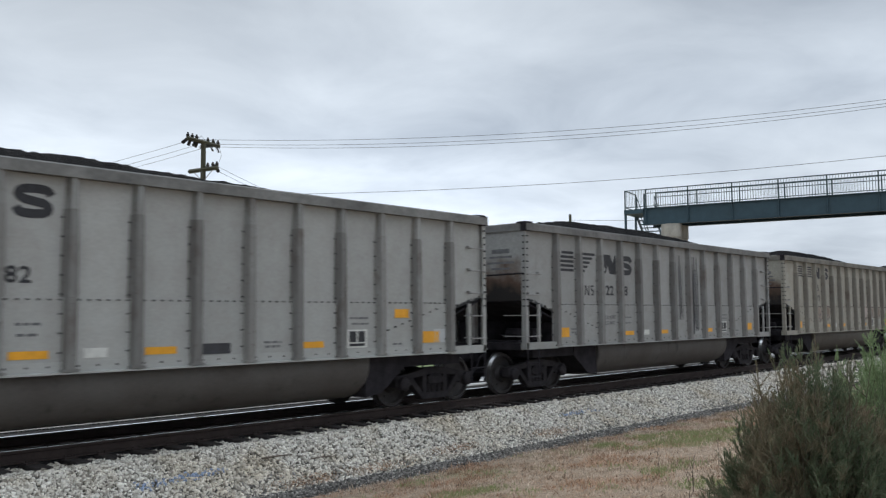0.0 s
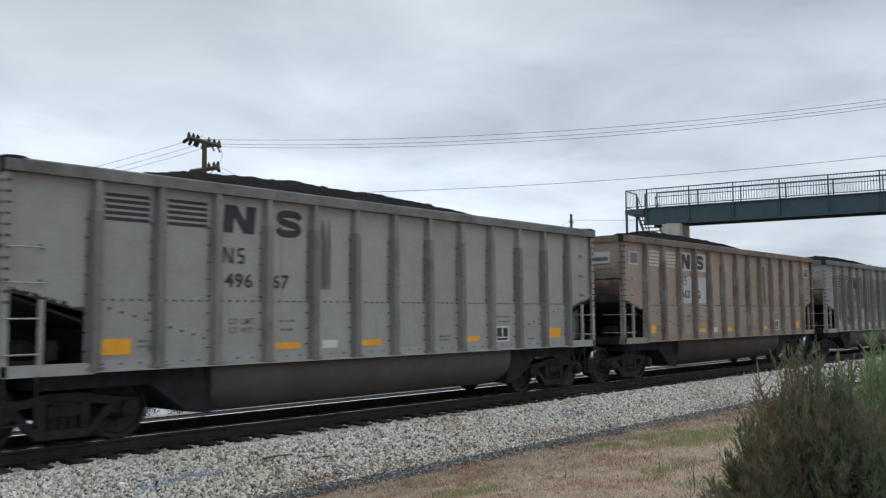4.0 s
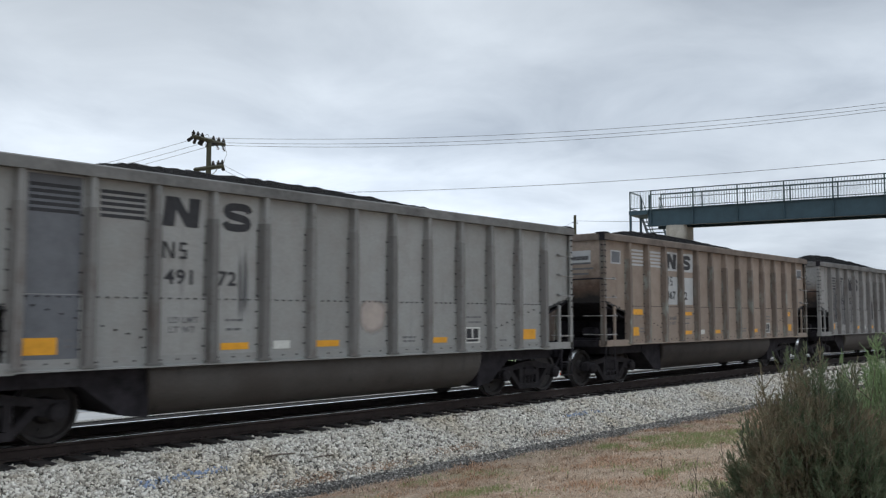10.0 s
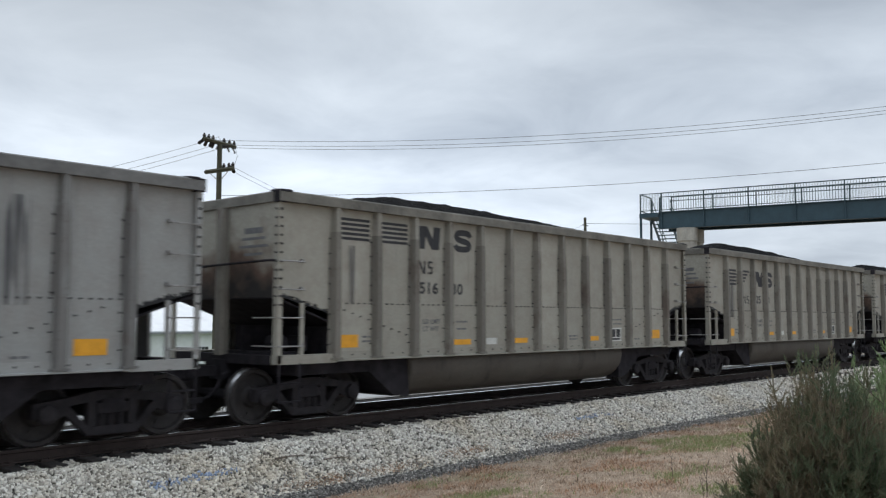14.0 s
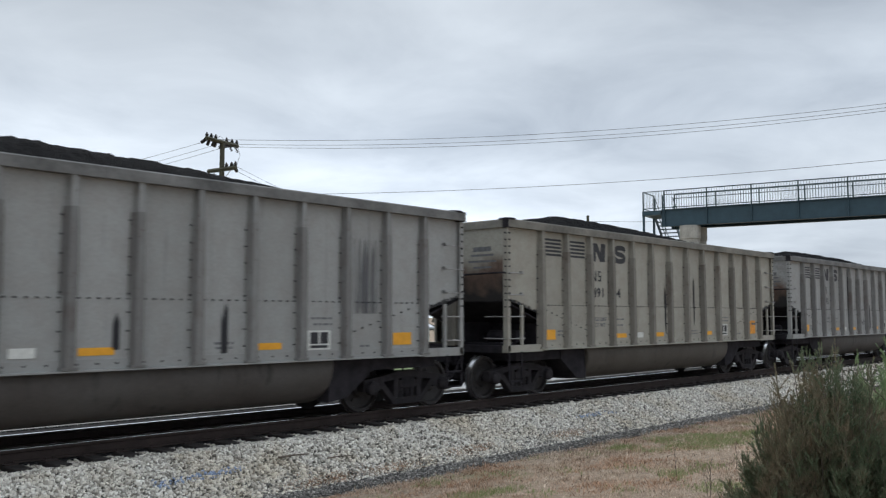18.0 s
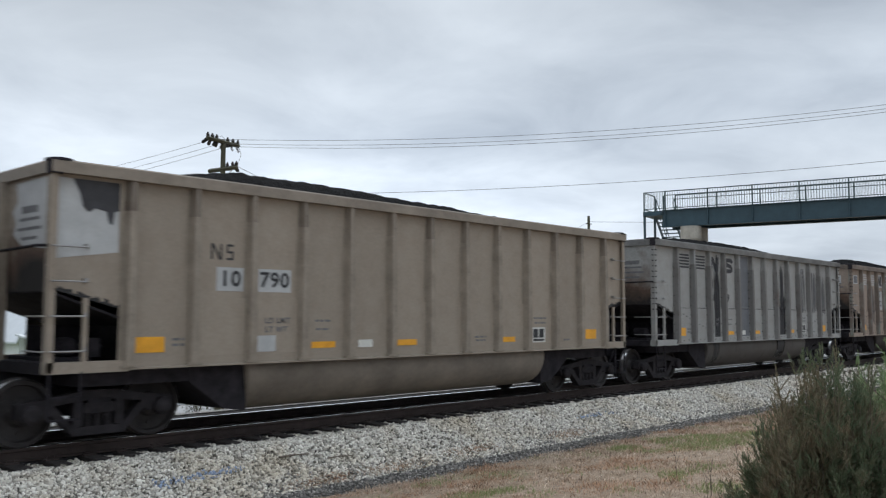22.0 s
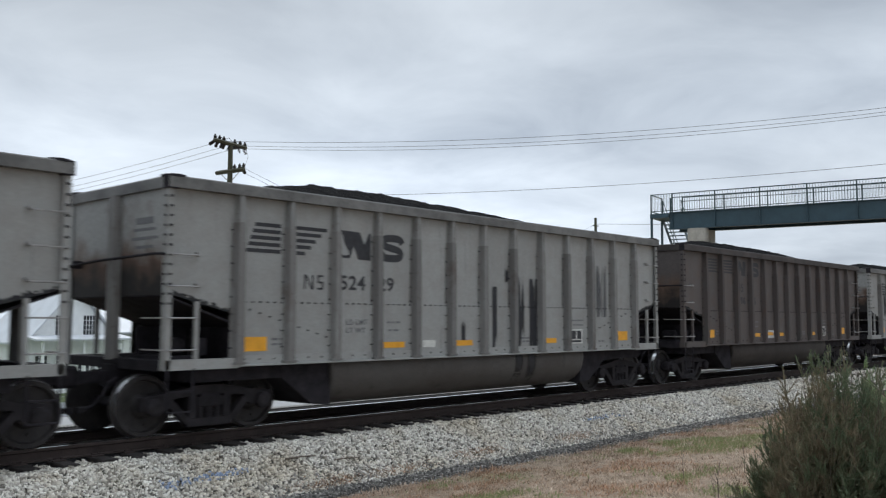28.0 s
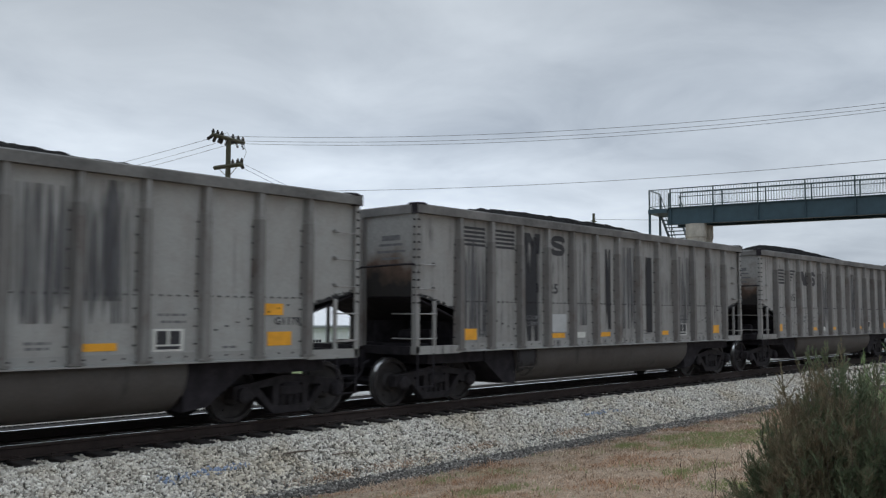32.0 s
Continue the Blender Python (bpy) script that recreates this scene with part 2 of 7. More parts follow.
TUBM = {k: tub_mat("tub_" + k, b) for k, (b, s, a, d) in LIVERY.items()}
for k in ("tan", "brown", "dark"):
    TUBM[k] = plain("tub_near_black_" + k, (0.036, 0.029, 0.026), 0.7, 0, 0.35, 1.6, 0.1)
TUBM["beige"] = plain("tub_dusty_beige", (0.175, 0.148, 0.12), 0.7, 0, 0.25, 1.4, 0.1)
M_IRON = plain("grimy_iron", (0.026, 0.0235, 0.027), 0.85, 0.0, 0.4, 5, spec=0.12)
M_FRAME = plain("cast_side_frame", (0.028, 0.025, 0.0275), 0.8, 0.0, 0.4, 6, spec=0.18)
M_WHEEL = plain("wheel_steel", (0.034, 0.030, 0.030), 0.65, 0.1, 0.4, 7)
M_TREAD = plain("polished_tread", (0.72, 0.72, 0.72), 0.3, 1.0, 0.1, 8, 0.0)
M_RAILTOP = plain("polished_railhead", (0.75, 0.75, 0.76), 0.16, 1.0, 0.12, 3, 0.0)
M_RUST = plain("rusty_rail", (0.040, 0.028, 0.025), 0.85, 0.0, 0.3, 4)
M_TIE = plain("creosoted_timber", (0.030, 0.025, 0.023), 0.9, 0.0, 0.4, 7, 0.4)
M_BLACK = plain("black_lettering", (0.030, 0.030, 0.034), 0.6, 0.0, 0.3, 12, 0.0)
M_GREY_INK = plain("faded_lettering", (0.14, 0.14, 0.145), 0.6, 0.0, 0.3, 12, 0.0)
M_WHITEINK = plain("white_lettering", (0.62, 0.62, 0.58), 0.6, 0.0, 0.15, 12, 0.0)
M_PATCH = plain("pale_patch_paint", (0.46, 0.47, 0.47), 0.6, 0.0, 0.12, 3, 0.0)
M_YELLOW = plain("yellow_reflector", (0.78, 0.36, 0.025), 0.4, 0.0, 0.12, 6, 0.0)
M_ORANGE = plain("rust_streaked_reflector", (0.70, 0.28, 0.03), 0.5, 0.0, 0.3, 8, 0.0)
M_DRIP = plain("black_oil_run", (0.018, 0.018, 0.020), 0.55, 0.0, 0.35, 5, 0.0)
M_RUSTBAND = plain("orange_rust_band", (0.33, 0.17, 0.09), 0.8, 0.0, 0.4, 4, 0.1)
M_HEAT = plain("tan_burnt_paint", (0.335, 0.285, 0.245), 0.7, 0.0, 0.2, 3, 0.0)
M_BLUE = plain("blue_marking_spray", (0.27, 0.33, 0.45), 0.7, 0.0, 0.35, 14, 0.0)
M_BARREL = plain("orange_barrel_plastic", (0.75, 0.10, 0.03), 0.5, 0.0, 0.1, 4, 0.0)
M_STEEL = plain("worn_rung_steel", (0.30, 0.29, 0.28), 0.5, 0.3, 0.25, 9, 0.0)
M_TARBOX = plain("tarry_touch_up_paint", (0.045, 0.045, 0.05), 0.6, 0.0, 0.25, 5, 0.0)
M_PANEL_SHADE = plain("bluish_touch_up_paint", (0.135, 0.142, 0.155), 0.6, 0.0, 0.15, 4, 0.0)


def run_mat(name, colour, cover, lo, hi, ragged=True):
    """Oil or wet coal dust run down a sheet: thin stain, denser in columns, ragged above and below."""
    k = Mat(name, 0.6)
    gen = k.n.new("ShaderNodeSeparateXYZ")
    k.ln.new(k.n.new("ShaderNodeTexCoord").outputs["Generated"], gen.inputs[0])
    x, z = gen.outputs["X"], gen.outputs["Z"]
    a = k.span(k.noise(1.0, 4, 0.6, (17, 17, 0.35), k.info, 0.2), lo, hi)
    a = k.math("MULTIPLY", a, k.math("MULTIPLY", k.span(x, 0.0, 0.2), k.span(x, 0.8, 1.0, 1.0, 0.0)))
    if not ragged:
        a = k.math("MULTIPLY", a, k.span(k.math("ADD", z, k.span(k.noise(1.0, 3, 0.6, (9, 9, 0.1), k.info), 0.3, 0.7, -0.35, 0.25)), 0.0, 0.4))
    else:
        high = k.span(k.noise(1.0, 3, 0.6, (11, 11, 0.05), k.info), 0.32, 0.60, 0.62, 1.2)
        foot = k.span(k.noise(1.0, 3, 0.6, (7, 7, 0.04), k.info), 0.42, 0.75, -0.25, 0.35)
        a = k.math("MULTIPLY", a, k.span(k.math("SUBTRACT", high, z), 0.0, 0.16))
        a = k.math("MULTIPLY", a, k.span(k.math("SUBTRACT", z, foot), 0.0, 0.16))
    k.ln.new(k.math("MULTIPLY", a, cover), k.b.inputs["Alpha"])
    k.colour(k.mix(k.span(k.noise(6, 4, 0.6), 0.3, 0.7), colour, tuple(1.5 * v for v in colour)))
    return k.m


def burnt_mat(name, pale, core):
    """Paint burnt from within: a pale bloom below the seam, in some bays with a browner heart."""
    k = Mat(name, 0.7)
    gen = k.n.new("ShaderNodeSeparateXYZ")
    k.ln.new(k.n.new("ShaderNodeTexCoord").outputs["Generated"], gen.inputs[0])
    wob = k.span(k.noise(2.5, 3, 0.5, shift=k.info), 0.3, 0.7, -0.16, 0.16)
    cx = k.span(k.info, 0, 1, 0.42, 0.62)
    dx = k.math("DIVIDE", k.math("SUBTRACT", gen.outputs["X"], cx), 0.56)
    dz = k.math("DIVIDE", k.math("SUBTRACT", gen.outputs["Z"], 0.58), 0.56)
    r = k.math("ADD", k.math("SQRT", k.math("ADD", k.math("MULTIPLY", dx, dx), k.math("MULTIPLY", dz, dz))), wob)
    a = k.span(r, 0.55, 1.0, 0.85, 0.0)
    heart = k.math("MULTIPLY", k.span(r, 0.50, 0.66, 1.0, 0.0), k.span(k.math("FRACT", k.math("MULTIPLY", k.info, 7.3)), 0.35, 0.6))
    k.colour(k.mix(1.0, k.mix(heart, pale, core), k.span(k.noise(9, 4, 0.6), 0.3, 0.7, 0.88, 1.1), "MULTIPLY"))
    k.ln.new(a, k.b.inputs["Alpha"])
    return k.m


M_OILRUN = run_mat("black_oil_runs", (0.014, 0.014, 0.017), 1.0, 0.20, 0.34)
M_OILTUB = run_mat("black_oil_on_trough", (0.016, 0.015, 0.017), 1.0, 0.18, 0.36, False)
M_DUSTRUN = run_mat("grey_coal_dust_runs", (0.070, 0.070, 0.076), 0.85, 0.36, 0.60)
M_BURNT = burnt_mat("burnt_paint", (0.50, 0.43, 0.385), (0.26, 0.205, 0.16))


def coal_mat():
    k = Mat("coal", 0.9, 0.0, 0.05)
    a = k.noise(18, 5, 0.65)
    k.colour(k.mix(k.span(a, 0.3, 0.75), (0.004, 0.004, 0.0045), (0.017, 0.0175, 0.019)))
    k.bump(a, 1.0, 0.09)
    return k.m


M_COAL = coal_mat()
M_BRIDGE = plain("blue_green_bridge_paint", (0.036, 0.072, 0.092), 0.5, 0.0, 0.15, 2.0, 0.05)
M_BRIDGE_RAIL = plain("dark_green_railing_paint", (0.045, 0.075, 0.080), 0.5, 0.0, 0.12, 3, 0.0)
M_CONCRETE = plain("weathered_concrete", (0.42, 0.40, 0.35), 0.9, 0.0, 0.22, 1.3, 0.25)
M_POLE = plain("weathered_pole_timber", (0.075, 0.074, 0.050), 0.9, 0.0, 0.3, 4, 0.3)
M_WIRE = plain("wire", (0.11, 0.11, 0.115), 0.6, 0.0, 0.1, 3, 0.0)
M_PORCELAIN = plain("brown_insulator", (0.035, 0.03, 0.028), 0.3, 0.0, 0.2, 9, 0.0)
M_SIDING = plain("white_siding", (0.78, 0.79, 0.78), 0.7, 0.0, 0.06, 1.5, 0.1)
M_ROOFING = plain("pale_metal_roof", (0.62, 0.64, 0.66), 0.5, 0.0, 0.08, 0.8, 0.05)
M_GLASS = plain("dark_window_glass", (0.05, 0.055, 0.06), 0.1, 0.0, 0.2, 2, 0.0)
M_GALV = plain("galvanised_steel", (0.30, 0.31, 0.31), 0.5, 0.5, 0.15, 5, 0.0)
M_BARK = plain("grey_brown_bark", (0.14, 0.11, 0.085), 0.9, 0.0, 0.3, 20, 0.3)


def island_mat(name, cols, rough=0.8, trans=0.0, stain=None, stain2=None):
    """For joined small pieces: each island takes a tone of its own between the colours."""
    k = Mat(name, rough, 0.0, 0.25)
    geo = k.n.new("ShaderNodeNewGeometry").outputs["Random Per Island"]
    ramp = k.n.new("ShaderNodeValToRGB")
    cr = ramp.color_ramp
    while len(cr.elements) < len(cols):
        cr.elements.new(0.5)
    for i, c in enumerate(cols):
        cr.elements[i].position, cr.elements[i].color = i / (len(cols) - 1), (*c, 1)
    k.ln.new(geo, ramp.inputs[0])
    c = ramp.outputs[0]
    if stain:
        scale, lo, hi, tint = stain
        c = k.mix(k.span(k.noise(scale, 4, 0.6), lo, hi), c, tint, "MULTIPLY")
    if stain2:
        scale, lo, hi, tint = stain2
        c = k.mix(k.span(k.noise(scale, 5, 0.65), lo, hi), c, tint, "MULTIPLY")
    k.colour(c)
    if trans:
        tl, mx = k.n.new("ShaderNodeBsdfTranslucent"), k.n.new("ShaderNodeMixShader")
        k.ln.new(c, tl.inputs["Color"])
        mx.inputs[0].default_value = trans
        k.ln.new(k.b.outputs[0], mx.inputs[1])
        k.ln.new(tl.outputs[0], mx.inputs[2])
        k.ln.new(mx.outputs[0], k.n["Material Output"].inputs["Surface"])
    return k.m


M_STONE = island_mat("limestone_ballast", [(0.09, 0.08, 0.066), (0.58, 0.535, 0.465), (0.80, 0.755, 0.67), (0.26, 0.235, 0.195), (0.92, 0.88, 0.80), (0.46, 0.42, 0.355)], 0.9,
                     stain=(0.9, 0.45, 0.75, (0.84, 0.77, 0.66)))
M_DARKSTONE = island_mat("dark_gravel", [(0.045, 0.042, 0.04), (0.13, 0.122, 0.112), (0.28, 0.26, 0.235), (0.075, 0.07, 0.065), (0.56, 0.53, 0.48)], 0.9)
M_STRAW = island_mat("dry_grass", [(0.13, 0.10, 0.075), (0.74, 0.60, 0.47), (0.52, 0.395, 0.295), (0.88, 0.76, 0.62), (0.42, 0.305, 0.23)], 0.85, 0.25,
                     stain=(3.4, 0.46, 0.60, (0.55, 0.50, 0.46)), stain2=(0.9, 0.44, 0.60, (0.80, 0.62, 0.52)))
M_GREENGRASS = island_mat("green_grass", [(0.20, 0.28, 0.10), (0.31, 0.34, 0.16), (0.26, 0.29, 0.13), (0.42, 0.40, 0.24)], 0.8, 0.3)
M_JUNIPER = island_mat("bronze_juniper_sprays", [(0.185, 0.168, 0.108), (0.275, 0.203, 0.140), (0.165, 0.188, 0.115), (0.33, 0.24, 0.168), (0.20, 0.21, 0.127)], 0.8, 0.35,
                       stain=(2.4, 0.44, 0.56, (0.62, 0.88, 0.80)))
M_CEDAR = island_mat("green_cedar_sprays", [(0.19, 0.27, 0.14), (0.26, 0.36, 0.175), (0.34, 0.42, 0.215), (0.20, 0.255, 0.14)], 0.8, 0.3)
M_SHRUB = island_mat("far_shrub_leaves", [(0.05, 0.06, 0.035), (0.09, 0.08, 0.05), (0.07, 0.075, 0.045)], 0.85)


def soil_mat():
    """One sheet of ground: straw-strewn soil, grass in patches, bare gravel near the track."""
    k = Mat("ground_soil", 0.95, 0.0, 0.2)
    a, b, c = k.noise(0.55, 5, 0.6), k.noise(9, 5, 0.7), k.noise(60, 4, 0.7)
    col = k.mix(k.span(b, 0.3, 0.7), (0.19, 0.14, 0.10), (0.48, 0.375, 0.28))
    col = k.mix(k.span(a, 0.58, 0.72, 0.0, 0.6), col, (0.22, 0.22, 0.10))
    col = k.mix(1.0, col, k.span(c, 0.25, 0.75, 0.65, 1.3), "MULTIPLY")
    k.colour(col)
    k.bump(k.math("ADD", b, k.math("MULTIPLY", c, 0.4)), 0.8, 0.06)
    return k.m


def gravel_mat(name, lo, hi, scale=26):
    k = Mat(name, 0.95, 0.0, 0.2)
    vo = k.n.new("ShaderNodeTexVoronoi")
    vo.inputs["Scale"].default_value = scale
    k.ln.new(k.co, vo.inputs["Vector"])
    sp = k.n.new("ShaderNodeSeparateXYZ")
    k.ln.new(vo.outputs["Color"], sp.inputs[0])
    c = k.mix(sp.outputs[0], lo, hi)
    # painted shade: each stone's colour darkens into the gap around it
    c = k.mix(1.0, c, k.span(vo.outputs["Distance"], 0.0, 0.6, 1.15, 0.45), "MULTIPLY")
    k.colour(c)
    k.bump(vo.outputs["Distance"], 0.8, -0.04)
    return k.m


M_SOIL = soil_mat()
# dark colour stands in for the shade in the gaps between pale stones
M_BALLASTBED = gravel_mat("ballast_bed", (0.05, 0.045, 0.038), (0.24, 0.22, 0.19), 26)
M_PALESHOULDER = gravel_mat("pale_far_shoulder", (0.40, 0.39, 0.36), (0.68, 0.66, 0.62), 24)
M_STRIPBED = gravel_mat("dark_gravel_bed", (0.045, 0.041, 0.037), (0.20, 0.182, 0.16), 40)
# near black for coal dust, with the shade under the train painted in
M_TRACKBED = gravel_mat("coal_and_shade_track_bed", (0.026, 0.024, 0.026), (0.078, 0.073, 0.074), 22)
M_ROADSURF = plain("pale_road_surface", (0.34, 0.34, 0.335), 0.9, 0.0, 0.12, 0.7, 0.1)
M_LOT = plain("bluish_wet_asphalt", (0.22, 0.24, 0.27), 0.45, 0.0, 0.1, 0.4, 0.05)
M_LAWN = plain("lawn", (0.12, 0.16, 0.06), 0.9, 0.0, 0.3, 1.2, 0.3)
M_HEDGE = island_mat("far_woods", [(0.10, 0.095, 0.08), (0.14, 0.125, 0.10), (0.09, 0.095, 0.07)], 0.9)


# ---------------------------------------------------------------- mesh helpers
def part(name, bm, material, parent=None, label=""):
    """Links a bmesh as one mesh object under its thing (or alone)."""
    me = bpy.data.meshes.new(name)
    bm.to_mesh(me)
    bm.free()
    me.materials.append(material)
    ob = new(name, me)
    ob.parent = parent
    return tagged(ob, label)


def share(name, me, parent, label=""):
    ob = new(name, me)
    ob.parent = parent
    return tagged(ob, label)


def add(bm, verts, faces):
    vs = [bm.verts.new(v) for v in verts]
    for f in faces:
        bm.faces.new([vs[i] for i in f])
    return vs


BOX_F = [(0, 2, 3, 1), (4, 5, 7, 6), (0, 1, 5, 4), (2, 6, 7, 3), (0, 4, 6, 2), (1, 3, 7, 5)]


def box(bm, x0, x1, y0, y1, z0, z1):
    add(bm, [(x, y, z) for x in (x0, x1) for y in (y0, y1) for z in (z0, z1)], BOX_F)
    return bm


def obox(bm, m, x0, x1, y0, y1, z0, z1):
    add(bm, [m @ Vector((x, y, z)) for x in (x0, x1) for y in (y0, y1) for z in (z0, z1)], BOX_F)
    return bm


def prism(bm, outline, a0, a1, axis="y"):
    """Extrudes a closed outline of 2D points between a0 and a1 along an axis."""
    put = {"x": lambda p, a: (a, p[0], p[1]), "y": lambda p, a: (p[0], a, p[1]), "z": lambda p, a: (p[0], p[1], a)}[axis]
    n = len(outline)
    vs = [bm.verts.new(put(p, a)) for a in (a0, a1) for p in outline]
    bm.faces.new(vs[:n])
    bm.faces.new(vs[n:][::-1])
    for i in range(n):
        j = (i + 1) % n
        bm.faces.new((vs[i], vs[n + i], vs[n + j], vs[j]))
    return bm


def tube(bm, pts, r, sides=6, r_end=None):
    """A round bar along a polyline."""
    pts = [Vector(p) for p in pts]
    rings = []
    for i, p in enumerate(pts):
        d = (pts[min(i + 1, len(pts) - 1)] - pts[max(i - 1, 0)]).normalized()
        u = d.cross(Vector((0, 0, 1)) if abs(d.z) < 0.9 else Vector((1, 0, 0))).normalized()
        v = d.cross(u)
        q = r if r_end is None else r + (r_end - r) * i / (len(pts) - 1)
        rings.append([bm.verts.new(p + (u * math.cos(a) + v * math.sin(a)) * q) for a in (2 * math.pi * s / sides for s in range(sides))])
    for a, b in zip(rings, rings[1:]):
        for s in range(sides):
            bm.faces.new((a[s], a[(s + 1) % sides], b[(s + 1) % sides], b[s]))
    bm.faces.new(rings[0][::-1])
    bm.faces.new(rings[-1])
    return bm


def lathe(bm, prof, axis_at, sides=20, along="y"):
    """Turns a profile of (distance along, radius) round an axis through axis_at."""
    rings = []
    ax = Vector(axis_at)
    for d, r in prof:
        ring = []
        for s in range(sides):
            a = 2 * math.pi * s / sides
            o = Vector((math.cos(a) * r, d, math.sin(a) * r)) if along == "y" else Vector((math.cos(a) * r, math.sin(a) * r, d))
            ring.append(bm.verts.new(ax + o))
        rings.append(ring)
    for a, b in zip(rings, rings[1:]):
        for s in range(sides):
            bm.faces.new((a[s], b[s], b[(s + 1) % sides], a[(s + 1) % sides]))
    bm.faces.new(rings[0])
    bm.faces.new(rings[-1][::-1])
    return bm


def fast_mesh(name, verts, tris, material):
    """A large joined mesh from arrays."""
    me = bpy.data.meshes.new(name)
    verts, tris = np.asarray(verts, np.float32), np.asarray(tris, np.int32)
    me.vertices.add(len(verts))
    me.vertices.foreach_set("co", verts.ravel())
    me.loops.add(tris.size)
    me.loops.foreach_set("vertex_index", tris.ravel())
    me.polygons.add(len(tris))
    me.polygons.foreach_set("loop_start", np.arange(0, tris.size, 3, dtype=np.int32))
    me.update(calc_edges=True)
    me.materials.append(material)
    return me


B = bmesh.new

# ---------------------------------------------------------------- plan (metres; x along the track, y away from the camera, z from the rail head)
TRACK_Y = 12.955
HALF_GAUGE = 0.753
BODY, PITCH = 13.822, 15.246
rng = np.random.default_rng(7)


def ground_z(x, y):
    """Cross-section of the land: grass slope, ballast toe, track bed, siding, bank down to the yards."""
    pts = [(-4000, 0.05), (0, 0.05), (9.65, -0.74), (10.3, -0.73), (11.5, -0.26), (16.0, -0.26), (18.6, -1.2), (24, -2.3), (32, -3.2),
           (45, -4.1), (65, -4.7), (4000, -4.7)]
    ys, zs = zip(*pts)
    return float(np.interp(y, ys, zs))


def build_ground():
    xs = [-4000, -900, -200, -60, -25, *[-12 + 2 * i for i in range(40)], 80, 110, 170, 300, 900, 4000]
    ys = [-4000, -900, -200, -60, -20, -8, -4, 0, *[0.8 * i + 1 for i in range(10)], 9.0, 9.65, 10.3, 10.7, 11.5, 14.3, 16.0, 18.6, 21, 24, 26, 28, 32, 36, 45, 54, 65, 80, 110, 170, 300, 900, 4000]
    bm = B()
    grid = []
    for y in ys:
        row = []
        for x in xs:
            z = ground_z(x, y)
            if -20 < y < 9.5:
                z += 0.05 * noise.noise(Vector((x * 0.5, y * 0.5, 0)))
            row.append(bm.verts.new((x, y, z)))
        grid.append(row)
    for r0, r1 in zip(grid, grid[1:]):
        for i in range(len(xs) - 1):
            bm.faces.new((r0[i], r0[i + 1], r1[i + 1], r1[i]))
    tagged(part("ground", bm, M_SOIL), "dry winter grass and soil sloping to the tracks", "ground", kind="structure")
    # ballast shoulder, as a low bank with its own surface
    prof = [(10.2, -0.73), (10.65, -0.54), (11.3, -0.235), (11.65, -0.262), (12.1, -0.262), (15.95, -0.225), (16.7, -0.5), (17.9, -0.93), (17.9, -1.3), (10.2, -0.95)]
    bm = B()
    prism(bm, prof, -200, 420, "x")
    tagged(part("ballast_bed", bm, M_BALLASTBED), "limestone ballast bed, coloured dark to shade the gaps between stones", "ballast", kind="structure")
    # bed colour holds coal dust and the shade the train casts on it
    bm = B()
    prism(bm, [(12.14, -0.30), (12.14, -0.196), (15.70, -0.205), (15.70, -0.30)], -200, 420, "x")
    tagged(part("track_bed", bm, M_TRACKBED), "ballast between the rails, blackened for coal dust and train shade", "ballast", kind="structure")


def build_strips():
    """The dark toe of the ballast and the pale shoulder beyond the track."""
    bm = B()
    rows = []
    for i in range(400):
        x = 0.2 * i
        a = 9.62 + 0.20 * noise.noise(Vector((x * 0.7, 0, 3))) + 0.10 * noise.noise(Vector((x * 2.6, 0, 5)))
        b = 10.24 + 0.05 * noise.noise(Vector((x * 1.9, 4, 1)))
        rows.append([bm.verts.new((x, y, z)) for y, z in ((a, ground_z(x, a) - 0.05), (a, ground_z(x, a) + 0.006), (b, ground_z(x, b) + 0.012), (b, ground_z(x, b) - 0.05))])
    for r0, r1 in zip(rows, rows[1:]):
        for q in range(3):
            bm.faces.new((r0[q], r1[q], r1[q + 1], r0[q + 1]))
    tagged(part("gravel_strip", bm, M_STRIPBED), "strip of dark cinders at the toe of the ballast", "gravel", kind="structure")
    prof = [(15.72, -0.30), (15.72, -0.18), (15.98, -0.18), (15.98, -0.30)]
    tagged(part("far_shoulder", prism(B(), prof, -150, 300, "x"), M_PALESHOULDER), "pale clean gravel along the far shoulder", "gravel", kind="structure")


def rail_profile(y0, z0):
    h = 0.17
    half = [(0.035, 0), (0.036, -0.035), (0.009, -0.05), (0.009, -0.14), (0.07, -0.155), (0.07, -h)]
    return [(y0 + a, z0 + b) for a, b in half] + [(y0 - a, z0 + b) for a, b in half[::-1]]


def build_track(yc, z0, x0, x1, label):
    for side in (-1, 1):
        y0 = yc + side * HALF_GAUGE
        bm = B()
        prism(bm, rail_profile(y0, z0 - 0.003), x0, x1, "x")
        rail = tagged(part("rail", bm, M_RUST), label, "rail", "rails", kind="structure")
        bm = B()
        # near band cut thin to imitate a head that mirrors the dark cars
        w = 0.034 if side > 0 else 0.010
        box(bm, x0, x1, y0 - w, y0 + w, z0 - 0.004, z0)
        part("running_band", bm, M_RAILTOP, rail, "polished bright running band")


def tie_mesh():
    bm = B()
    box(bm, -0.115, 0.115, -1.29, 1.29, -0.17, 0.0)
    bmesh.ops.bevel(bm, geom=bm.edges[:], offset=0.012, segments=1, affect="EDGES")
    me = bpy.data.meshes.new("tie")
    bm.to_mesh(me)
    bm.free()
    me.materials.append(M_TIE)
    return me


